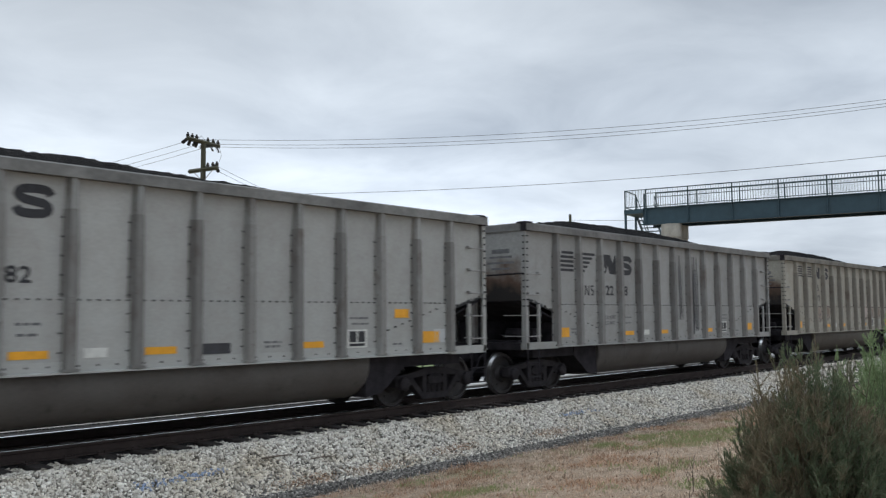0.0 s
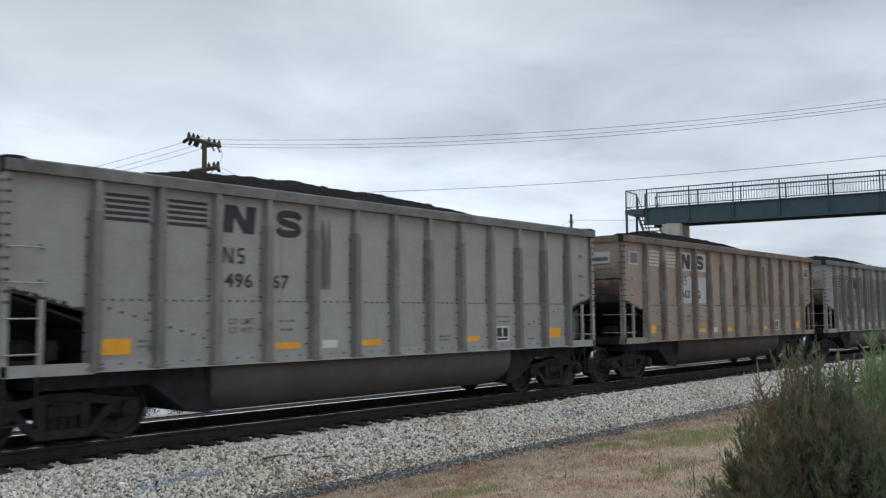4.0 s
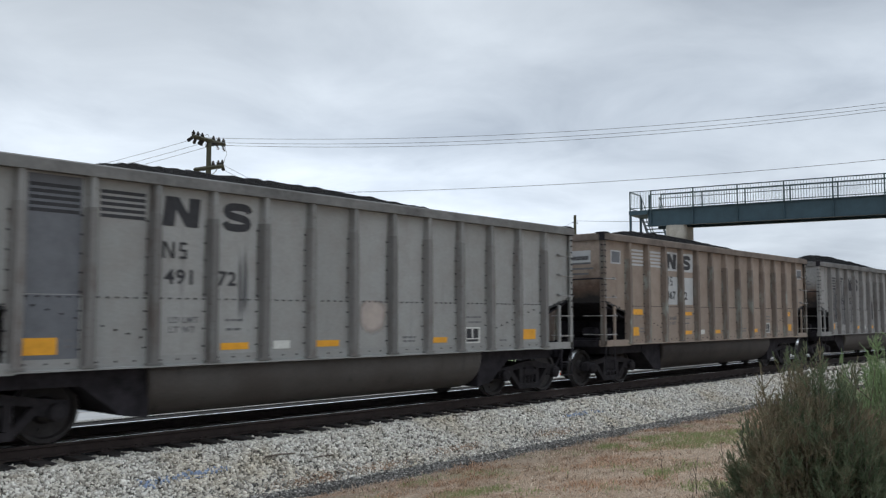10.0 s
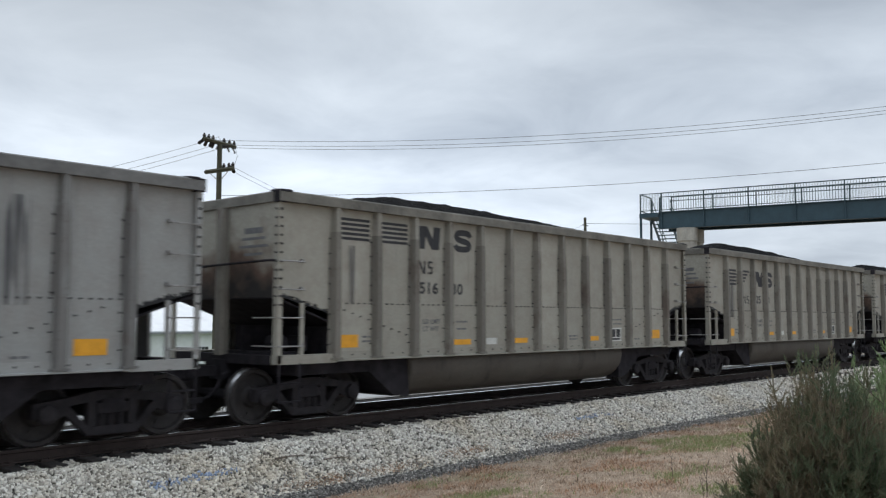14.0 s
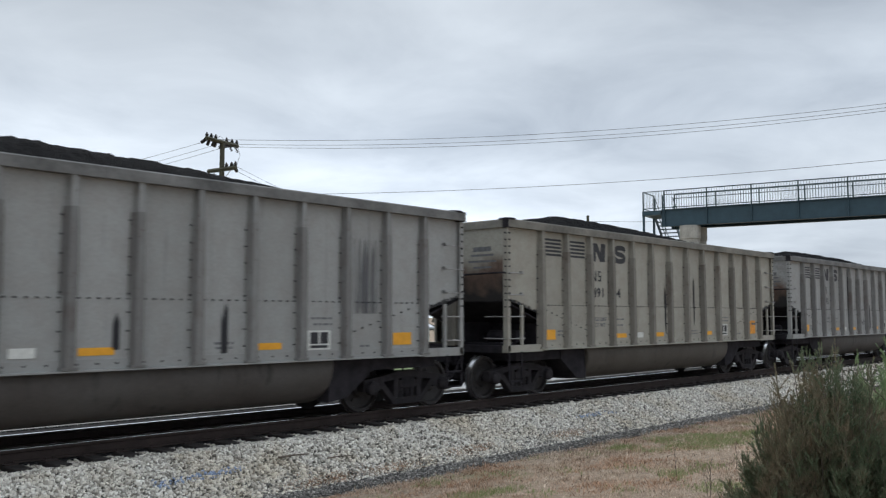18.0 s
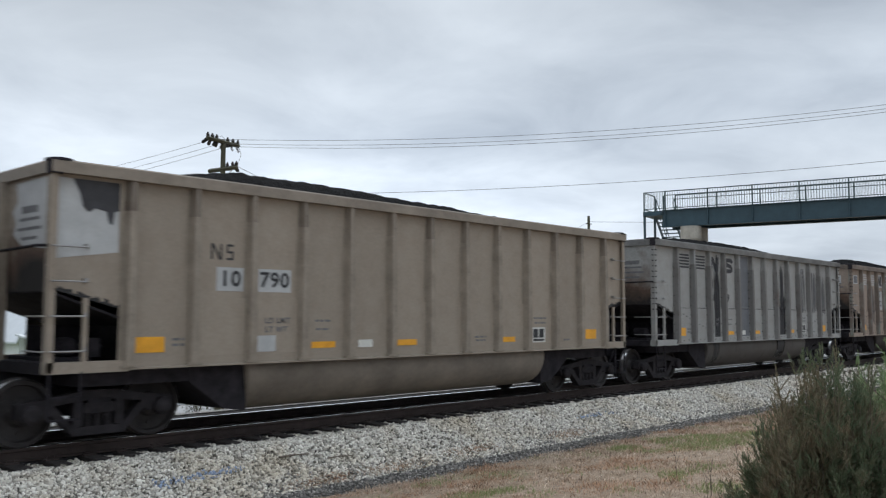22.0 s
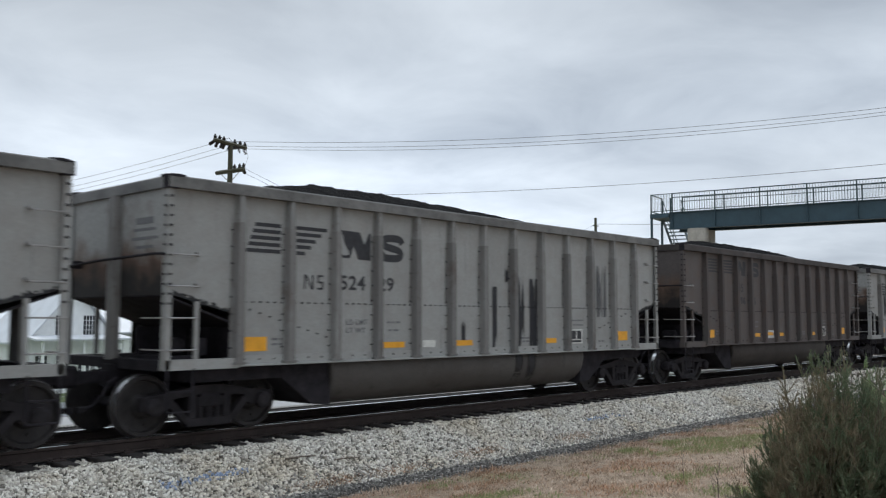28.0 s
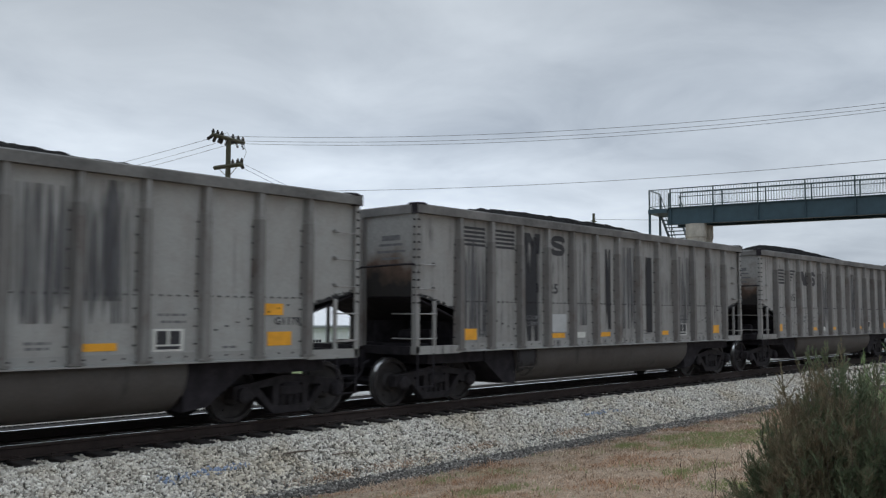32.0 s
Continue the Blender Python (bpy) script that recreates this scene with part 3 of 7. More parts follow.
def build_ties():
    me = tie_mesh()
    bm = B()
    box(bm, -0.09, 0.09, -0.17, 0.17, 0, 0.016)
    for s in (-1, 1):
        for q in (-1, 1):
            box(bm, q * 0.05 - 0.012, q * 0.05 + 0.012, s * 0.09 - 0.012, s * 0.09 + 0.012, 0.016, 0.045)
    plate = bpy.data.meshes.new("tie_plate")
    bm.to_mesh(plate)
    bm.free()
    plate.materials.append(M_RUST)
    r = random.Random(5)
    for yc, z0, n in ((TRACK_Y, 0, 150),):
        for i in range(n):
            ob = new("tie", me)
            ob.matrix_basis = pose(-2 + 0.53 * i + r.uniform(-0.03, 0.03), yc + r.uniform(-0.05, 0.05), z0 - 0.178 + r.uniform(-0.004, 0.0), 0, 0, r.uniform(-1.2, 1.2))
            tagged(ob, "dark creosoted wooden railway tie in pale ballast", "tie", "ties of the tracks", "structure")
            if i < 60 and yc == TRACK_Y:
                p = new("tie_plate", plate)
                p.parent = ob
                p.location = (0, -HALF_GAUGE, 0)


def stones(n, place, lo, hi, seed):
    """n crushed stones as one set of vertices and triangles; place(rng, n) gives the centres."""
    g = np.random.default_rng(seed)
    bm = B()
    bmesh.ops.create_cube(bm, size=1.35)
    bmesh.ops.triangulate(bm, faces=bm.faces[:])
    base = np.array([v.co[:] for v in bm.verts])
    bm.verts.index_update()
    faces = np.array([[v.index for v in f.verts] for f in bm.faces])
    bm.free()
    c = place(g, n)
    v = base[None] * g.uniform(0.62, 1.30, (n, len(base), 1)) + g.normal(0, 0.12, (n, len(base), 3))
    v = v * g.uniform(0.5, 1.25, (n, 1, 3)) * g.uniform(lo, hi, (n, 1, 1))
    a, b = g.uniform(0, 6.28, n), g.uniform(-1.2, 1.2, n)
    ca, sa, cb, sb = np.cos(a), np.sin(a), np.cos(b), np.sin(b)
    z0 = np.zeros(n)
    rz = np.stack([np.stack([ca, -sa, z0], -1), np.stack([sa, ca, z0], -1), np.stack([z0, z0, z0 + 1], -1)], 1)
    rx = np.stack([np.stack([z0 + 1, z0, z0], -1), np.stack([z0, cb, -sb], -1), np.stack([z0, sb, cb], -1)], 1)
    v = np.einsum("nij,nkj->nki", rz @ rx, v) + c[:, None]
    t = faces[None] + (np.arange(n) * len(base))[:, None, None]
    return v.reshape(-1, 3), t.reshape(-1, 3)


def bed_z(y):
    return np.interp(y, [10.2, 10.65, 11.3, 11.62, 12.1], [-0.73, -0.54, -0.212, -0.235, -0.242])


MARKS = (("a", (6.2, 10.75), (7.6, 10.85), 130), ("b", (16.3, 10.87), (17.7, 10.88), 60))


def build_stones():
    def clear_of_ties(g, x, y):
        """Stones beside the rail lie between the tie ends."""
        off = np.abs((x + 2) / 0.53 - np.round((x + 2) / 0.53)) * 0.53
        return np.where((y > 11.70) & (off < 0.155), 11.70 - g.random(len(y)) * 0.7, y)

    def near(g, n):
        x = 3.0 + 27 * g.random(n) ** 1.3
        y = clear_of_ties(g, x, g.uniform(10.12, 12.12, n))
        return np.stack([x, y, bed_z(y) + g.uniform(-0.012, 0.012, n)], -1)

    def far(g, n):
        x = g.uniform(28, 85, n)
        y = g.uniform(10.1, 12.0, n)
        return np.stack([x, y, bed_z(y) + g.uniform(-0.01, 0.015, n)], -1)

    def dark(g, n):
        x = 3.0 + 28 * g.random(n) ** 1.3
        y = 9.95 + g.normal(0, 0.29, n) + 0.12 * np.sin(x * 0.9) + 0.06 * np.sin(x * 2.3)
        return np.stack([x, y, np.interp(y, [9.65, 10.2, 10.65], [-0.74, -0.725, -0.54]) + g.uniform(-0.004, 0.012, n)], -1)

    for nm, n, fn, lo, hi, seed, mat, lab in (("ballast_stones", 76000, near, 0.014, 0.037, 1, M_STONE, "crushed pale limestone ballast beside the track"),
                                              ("far_ballast_stones", 11000, far, 0.035, 0.06, 2, M_STONE, "crushed pale limestone ballast beside the track"),
                                              ("dark_gravel", 24000, dark, 0.010, 0.028, 3, M_DARKSTONE, "strip of dark fine gravel at the toe of the ballast")):
        v, t = stones(n, fn, lo, hi, seed)
        tagged(new(nm, fast_mesh(nm, v, t, mat)), lab, "gravel", kind="stuff")


def build_litter():
    """Blue surveyor's marks sprayed on the stones, and sticks and leaves lying about."""
    for nm, (xa, ya), (xb, yb), n in MARKS:
        def place(g, m):
            t = g.random(m)
            y = ya + (yb - ya) * t + g.normal(0, 0.035, m)
            return np.stack([xa + (xb - xa) * t + g.normal(0, 0.05, m), y, bed_z(y) + 0.022 + g.uniform(-0.004, 0.008, m)], -1)
        v, t = stones(n, place, 0.014, 0.026, 60 + n)
        tagged(new("blue_marked_stones", fast_mesh("blue_marked_stones", v, t, M_BLUE)), "ballast stones sprayed with blue marking paint", "gravel", kind="stuff")
    for xa, ya, xb, yb, r in ((9.15, 10.75, 9.65, 10.72, 0.012), (8.35, 10.92, 8.9, 10.9, 0.016), (13.1, 11.3, 13.5, 11.25, 0.014)):
        za, zb = float(bed_z(ya)) + 0.045, float(bed_z(yb)) + 0.05
        bm = tube(B(), [(xa, ya, za), ((xa + xb) / 2, (ya + yb) / 2 + 0.02, (za + zb) / 2 + 0.006), (xb, yb, zb)], r, 6, r * 0.6)
        tagged(part("stick", bm, M_BARK), "dead brown stick lying on the ballast", "stick", "sticks on the ballast")

    def leaves(g, n):
        k = g.integers(0, 4, n)
        c = np.array([(10.0, 10.32), (12.2, 10.42), (15.3, 10.40), (8.8, 10.28)])[k]
        x, y = c[:, 0] + g.normal(0, 0.45, n), c[:, 1] + g.normal(0, 0.07, n)
        return np.stack([x, y, bed_z(y) + 0.02], -1), np.full(n, 0.5)
    v, t = blades(2600, leaves, 0.05, 0.008, 71, 1.8)
    tagged(new("leaf_litter", fast_mesh("leaf_litter", v, t, M_STRAW)), "dry brown leaves caught in the ballast", "leaves", kind="stuff")


def blades(n, place, height, width, seed, lean=0.6):
    g = np.random.default_rng(seed)
    c, s = place(g, n)
    h = height * g.uniform(0.5, 1.3, n) * s
    a = g.uniform(0, 6.28, n)
    w = width * g.uniform(0.6, 1.3, n)
    side = np.stack([np.cos(a), np.sin(a), 0 * a], -1) * w[:, None]
    b = g.uniform(0, 6.28, n)
    tilt = np.stack([np.cos(b), np.sin(b), 0 * b], -1) * (h * g.uniform(0.1, 1.0, n) * lean)[:, None]
    up = np.stack([0 * h, 0 * h, h], -1)
    mid = c + up * 0.55 + tilt * 0.35
    tip = c + up * 0.9 + tilt
    v = np.stack([c - side, c + side, mid + side * 0.8, mid - side * 0.8, tip], 1)
    t = np.array([[0, 1, 2], [0, 2, 3], [3, 2, 4]])[None] + (np.arange(n) * 5)[:, None, None]
    return v.reshape(-1, 3), t.reshape(-1, 3)


def green_field(x, y):
    """Where fresh grass comes through: patches of the plan, about a metre across, and thin tufts elsewhere."""
    v = 0.25 * np.sin(x * 2.3 + y * 1.7) + 0.2 * np.sin(x * 5.1 - y * 4.0)
    for cx, cy, r in ((15.1, 7.5, 0.7), (16.1, 8.4, 0.5), (16.6, 7.4, 0.8), (11.6, 6.0, 0.4), (10.4, 4.9, 0.35), (9.3, 7.5, 0.3), (9.3, 8.9, 0.3), (14.5, 8.7, 0.4)):
        v = v + 1.1 * np.exp(-((x - cx) ** 2 / (2.2 * r * r) + (y - cy) ** 2 / (0.8 * r * r)))
    return v


def build_grass():
    def spot(g, n, y1):
        x = 4.0 + 24 * g.random(n) ** 1.25
        y = 3.0 + (y1 - 3.0) * g.random(n) ** 0.8
        return x, y

    def straw(g, n):
        x, y = spot(g, n, 9.62)
        z = np.interp(y, [0, 9.65, 10.3], [0.05, -0.74, -0.73])
        return np.stack([x, y, z - 0.01], -1), 0.55 + 0.35 * np.sin(x * 3.1 + 2 * np.sin(y * 2.7)) * np.sin(y * 3.7) + 0.6 * (g.random(n) > 0.93)

    def green(g, n):
        x, y = spot(g, n * 8, 9.5)
        keep = np.flatnonzero(green_field(x, y) + g.normal(0, 0.22, n * 8) > 0.62)[:n]
        keep = np.resize(keep, n)
        x, y = x[keep] + g.normal(0, 0.01, n), y[keep] + g.normal(0, 0.01, n)
        z = np.interp(y, [0, 9.65, 10.3], [0.05, -0.74, -0.73])
        return np.stack([x, y, z - 0.01], -1), np.ones(n)

    v, t = blades(130000, straw, 0.085, 0.0050, 11, 1.4)
    tagged(new("dry_grass", fast_mesh("dry_grass", v, t, M_STRAW)), "matted straw-coloured winter grass", "grass", kind="stuff")
    v, t = blades(16000, green, 0.070, 0.0045, 12, 0.7)
    tagged(new("green_grass", fast_mesh("green_grass", v, t, M_GREENGRASS)), "patches of fresh green grass in the straw", "grass", kind="stuff")


# ---------------------------------------------------------------- wagons
RIB, EDGE = [], []


def set_bays(n, drawn=False):
    """Lays out the side ribs: n of them between the two end bays; one series of cars has them drawn closer behind the front."""
    RIB[:] = [X0 + FRONT_BAY + RIB_RUN * j / (n - 1) for j in range(n)]
    if drawn:
        RIB[:] = [x + 0.075 * (1 - j / 6.5) + 0.13 * math.exp(-((j - 3.6) / 2.2) ** 2) for j, x in enumerate(RIB)]
    EDGE[:] = [X0, *RIB, -X0]


# half length, front bay, run of the ribs, truck centre, and how far the body sits forward of its place
BODIES = {"plain": (7.06, 1.13, 12.11, 6.10, -0.23), "crate": (7.115, 1.265, 11.68, 6.06, -0.175)}


def set_body(kind):
    global X0, FRONT_BAY, REAR_BAY, RIB_RUN, TRUCK
    half, FRONT_BAY, RIB_RUN, TRUCK, _ = BODIES.get(kind, (BODY / 2, 1.23, 11.512, 5.86, 0.0))
    X0 = -half
    REAR_BAY = 2 * half - FRONT_BAY - RIB_RUN


set_body("")
set_bays(13)
Z_SILL, Z_TOP, Z_CHORD, Z_SEAM = 1.020, 3.62, 3.785, 1.99
Y_SHEET, Y_RIB = 1.47, 1.575
CACHE = {}


def kept(name, mat, maker):
    """The shared mesh of that name in that material, built once."""
    key = (name, mat.name, len(RIB), round(RIB[3], 3), X0)
    if key not in CACHE:
        bm = B()
        maker(bm)
        me = bpy.data.meshes.new(name)
        bm.to_mesh(me)
        bm.free()
        me.materials.append(mat)
        CACHE[key] = me
    return CACHE[key]


def low_edge(x):
    """Lower edge of the side sheet in the end bays, where the hopper slope rises to the end."""
    d = min(x - X0, -X0 - x)
    return 2.12 - 0.30 * min(d / 1.15, 1.0)


def side_panel(s, i):
    def go(bm):
        a, b = EDGE[i], EDGE[i + 1]
        y = s * Y_SHEET
        if i in (0, len(EDGE) - 2):
            prism(bm, [(a, low_edge(a)), (b, low_edge(b)), (b, Z_TOP), (a, Z_TOP)], y - 0.006, y + 0.006)
        else:
            box(bm, a, b, y - 0.006, y + 0.006, Z_SEAM - 0.02, Z_TOP)
            box(bm, a, b, y - 0.006 + s * 0.012, y + 0.006 + s * 0.012, Z_SILL + 0.02, Z_SEAM + 0.035)
    return go


def hat(bm, x, y0, s, rows_in):
    """A hat section up the sheet: flange, web, outer face; rows of (z, flange, web foot, outer face, depth)."""
    rows = []
    for z, wf, wb, wo, dp in rows_in:
        o = [(-wf, 0.0), (-wf, 0.012), (-wb, 0.012), (-wo, dp), (wo, dp), (wb, 0.012), (wf, 0.012), (wf, 0.0)]
        rows.append([bm.verts.new((x + a, y0 + s * b, z)) for a, b in o])
    for a, b in zip(rows, rows[1:]):
        for i in range(7):
            q = (a[i], a[i + 1], b[i + 1], b[i])
            bm.faces.new(q if s < 0 else q[::-1])
    bm.faces.new(rows[0] if s > 0 else rows[0][::-1])


RIB_HEAD = 3.20


def rib(s, j):
    def go(bm):
        y0 = s * (Y_SHEET + 0.004)
        hat(bm, RIB[j], y0, s, ((Z_SILL + 0.055, 0.135, 0.092, 0.062, 0.125), (1.35, 0.132, 0.090, 0.060, 0.135), (2.55, 0.124, 0.080, 0.055, 0.135), (RIB_HEAD - 0.10, 0.114, 0.072, 0.052, 0.130), (RIB_HEAD, 0.104, 0.066, 0.047, 0.124)))
        box(bm, RIB[j] - 0.115, RIB[j] + 0.115, min(y0, y0 + s * 0.118), max(y0, y0 + s * 0.118), Z_SILL + 0.03, Z_SILL + 0.065)
    return go


def rib_head(s, j):
    """Upper, narrower end of a rib, in a lighter tone than below, up to the chord."""
    def go(bm):
        hat(bm, RIB[j], s * (Y_SHEET + 0.004), s, ((RIB_HEAD - 0.005, 0.098, 0.064, 0.046, 0.122), (Z_TOP, 0.080, 0.054, 0.042, 0.118)))
    return go


def bolt(bm, x, z, s, out=0.012):
    y = s * (Y_SHEET + out)
    box(bm, x - 0.016, x + 0.016, min(y, y + s * 0.018), max(y, y + s * 0.018), z - 0.012, z + 0.012)


def bolts(s):
    def go(bm):
        for i in range(1, len(RIB)):
            a, b = EDGE[i] + 0.13, EDGE[i + 1] - 0.13
            for q in range(6):
                x = a + (b - a) * q / 5
                bolt(bm, x, Z_SEAM + 0.006, s, 0.018)
                if q % 2 == 0:
                    bolt(bm, x, Z_SILL + 0.10, s, 0.018)
        for e in (-1, 1):
            for q in range(9):
                d = 1.45 + 0.19 * q
                bolt(bm, e * (-X0 - d), 1.88 - 0.052 * q * 1.05, s, 0.018)
            for q in range(5):
                d = 0.12 + 0.24 * q
                x = e * (-X0 - d)
                bolt(bm, x, low_edge(x) + 0.05, s, 0.006)
            for q in range(12):  # both faces of the corner angle
                z = 1.95 + 0.14 * q
                x1, yb = e * (-X0 + 0.012), s * 1.56
                box(bm, x1 - e * 0.05 - 0.02, x1 - e * 0.05 + 0.02, min(yb, yb + s * 0.022), max(yb, yb + s * 0.022), z - 0.016, z + 0.016)
                box(bm, min(x1, x1 + e * 0.022), max(x1, x1 + e * 0.022), min(yb - s * 0.065, yb - s * 0.03), max(yb - s * 0.065, yb - s * 0.03), z - 0.016, z + 0.016)
        for j in range(len(RIB)):
            for q in range(8):
                bolt(bm, RIB[j] - 0.122, 1.30 + 0.255 * q, s, 0.018)
    return go


def top_chord(s):
    def go(bm):
        y0, y1 = s * 1.42, s * 1.612
        prism(bm, [(y0, Z_TOP - 0.005), (y1, Z_TOP - 0.005), (y1, Z_CHORD - 0.02), (y1 - s * 0.02, Z_CHORD), (y0, Z_CHORD)], X0 - 0.03, -X0 + 0.03, "x")
    return go


def end_chord(e):
    def go(bm):
        x0, x1 = e * (-X0 - 0.12), e * (-X0 + 0.03)
        prism(bm, [(x0, Z_TOP - 0.005), (x1, Z_TOP - 0.005), (x1, Z_CHORD - 0.02), (x1 - e * 0.02, Z_CHORD), (x0, Z_CHORD)], -1.42, 1.42, "y")
    return go


def corner_cap(e, s):
    def go(bm):
        x, y = e * (-X0 + 0.035), s * 1.61
        box(bm, min(x, x - e * 0.16), max(x, x - e * 0.16), min(y, y - s * 0.16), max(y, y - s * 0.16), Z_TOP - 0.02, Z_CHORD + 0.004)
        lathe(bm, [(Z_CHORD - 0.01, 0.19), (Z_CHORD + 0.022, 0.18), (Z_CHORD + 0.03, 0.15)], (x - e * 0.17, y - s * 0.17, 0), 14, "z")
    return go


def far_sheet(bm):
    for i in range(len(EDGE) - 1):
        side_panel(1, i)(bm)


def far_ribs(bm):
    for j in range(len(RIB)):
        rib(1, j)(bm)
        rib_head(1, j)(bm)


def sloped_black(s, e):
    """Sooty lower part of the end bay behind the ladder, seen under the ragged edge of the sheet."""
    def go(bm):
        r = random.Random(3 + s + e)
        if e:
            n = 16
            for q in range(n):
                a, b = X0 + 0.09 + 1.02 * q / n, X0 + 0.09 + 1.02 * (q + 1) / n
                z = low_edge((a + b) / 2)
                h = r.uniform(0.02, 0.09)
                xa, xb = (a, b) if e < 0 else (-b, -a)
                y = s * (Y_SHEET + 0.0075)
                prism(bm, [(xa, z - 0.004), (xb, z - 0.004), (xb, z + h * r.uniform(0.5, 1)), (xa, z + h)], min(y, y + s * 0.002), max(y, y + s * 0.002), "y")
    return go


def side_sill(s):
    def go(bm):
        a, b = s * 1.44, s * 1.578
        c = s * 1.40
        prism(bm, [(c, Z_SILL), (b, Z_SILL), (b, Z_SILL + 0.022), (s * 1.50, Z_SILL + 0.03), (s * 1.50, Z_SILL + 0.16), (a, Z_SILL + 0.16)], X0 + FRONT_BAY, -X0 - REAR_BAY, "x")
        for x0, x1 in ((X0, X0 + FRONT_BAY), (-X0 - REAR_BAY, -X0)):
            box(bm, x0, x1, min(c, s * 1.56), max(c, s * 1.56), Z_SILL - 0.02, Z_SILL + 0.13)
    return go


def end_sheet(e):
    def go(bm):
        x = e * (-X0 - 0.03)
        box(bm, x - 0.006, x + 0.006, -Y_SHEET, Y_SHEET, 2.08, Z_TOP)
    return go


def slope_sheet(e):
    def go(bm):
        xa, xb = e * (-X0 - 0.03), e * (-X0 - 2.9)
        prism(bm, [(xa, 2.09), (xa, 2.06), (xb, 1.05), (xb, 1.08)], -1.455, 1.455, "y")
    return go


def end_post(e):
    """Wide hat-shaped post up the middle of the end, flanged and bolted, down to the end sill."""
    def go(bm):
        x0, x1 = e * (-X0 - 0.03), e * (-X0 + 0.075)
        o = [(x0, -0.17), (x0 + e * 0.02, -0.17), (x0 + e * 0.02, -0.10), (x1, -0.085), (x1, 0.085), (x0 + e * 0.02, 0.10), (x0 + e * 0.02, 0.17), (x0, 0.17)]
        prism(bm, o, Z_SILL + 0.1, Z_TOP, "z")
        for q in range(9):
            z = 2.2 + 0.16 * q
            box(bm, min(x0, x0 + e * 0.036), max(x0, x0 + e * 0.036), -0.150, -0.122, z - 0.014, z + 0.014)
    return go


def brake_cable(e):
    """Hand-brake rod that crosses the end at chest height."""
    def go(bm):
        x = e * (-X0 + 0.11)
        tube(bm, [(x - e * 0.1, -1.50, 2.66), (x, -1.42, 2.66), (x, 0.2, 2.63), (x, 1.35, 2.58), (x - e * 0.1, 1.45, 2.58)], 0.022, 6)
        box(bm, min(x, x - e * 0.13), max(x, x - e * 0.13), 1.1, 1.2, 2.54, 2.66)
    return go


def bolster_web(e):
    """Black plates added under the slope sheet to darken the space over the truck, across the car and along its middle.
    """
    def go(bm):
        xa, xb = sorted((e * (-X0 - 1.30), e * (-X0 - 1.27)))
        box(bm, xa, xb, -1.42, 1.42, Z_SILL + 0.02, 1.60)
        box(bm, *sorted((e * (-X0 - 0.40), e * (-X0 - 1.28))), -0.02, 0.02, Z_SILL + 0.02, 1.62)
    return go


def corner_post(e, s):
    def go(bm):
        x0, x1 = e * (-X0 - 0.085), e * (-X0 + 0.012)
        ya, yb = s * 1.46, s * 1.56
        prism(bm, [(x0, yb), (x1, yb), (x1, ya - s * 0.02), (x1 - e * 0.02, ya - s * 0.02), (x1 - e * 0.02, yb - s * 0.02), (x0, yb - s * 0.02)], Z_SILL, Z_TOP, "z")
        for q in range(11):
            z = 1.95 + 0.15 * q
            box(bm, min(x1, x1 + e * 0.014), max(x1, x1 + e * 0.014), min(yb - s * 0.05, yb - s * 0.03), max(yb - s * 0.05, yb - s * 0.03), z - 0.012, z + 0.012)
            box(bm, x1 - e * 0.05 - 0.012, x1 - e * 0.05 + 0.012, min(yb, yb + s * 0.014), max(yb, yb + s * 0.014), z - 0.012, z + 0.012)
    return go


def ladder_post(e, s):
    def go(bm):
        x, y = e * (-X0 - 0.50), s * 1.53
        box(bm, x - 0.032, x + 0.032, y - 0.025, y + 0.025, Z_SILL + 0.1, 1.99)
    return go


def grab_iron(e, s, z):
    def go(bm):
        y, q = s * 1.56, s * 1.60
        a, b = e * (-X0 - 0.02), e * (-X0 - 0.50)
        tube(bm, [(a, y - s * 0.04, z), (a, q, z), (b, q, z), (b, y - s * 0.06, z)], 0.0125, 5)
        box(bm, b - 0.02, b + 0.02, min(y - s * 0.08, y), max(y - s * 0.08, y), z + 0.012, z + 0.05)
    return go


def end_rung(e, s, z):
    def go(bm):
        x, q = e * (-X0 + 0.0), e * (-X0 + 0.055)
        a, b = s * 1.50, s * 0.98
        tube(bm, [(x, a, z), (q, a, z), (q, b, z), (x, b, z)], 0.0125, 5)
    return go


def sill_step(e, s):
    def go(bm):
        y = s * 1.55
        a, b = e * (-X0 - 0.04), e * (-X0 - 0.46)
        for x in (a, b):
            box(bm, x - 0.016, x + 0.016, y - 0.012, y + 0.012, 0.40, Z_SILL)
        for z in (0.41, 0.70):
            box(bm, min(a, b), max(a, b), y - 0.02, y + 0.02, z - 0.012, z + 0.012)
    return go


def end_sill(e):
    def go(bm):
        x0, x1 = e * (-X0 - 0.22), e * (-X0 + 0.005)
        box(bm, min(x0, x1), max(x0, x1), -1.40, 1.40, Z_SILL - 0.03, Z_SILL + 0.12)
    return go


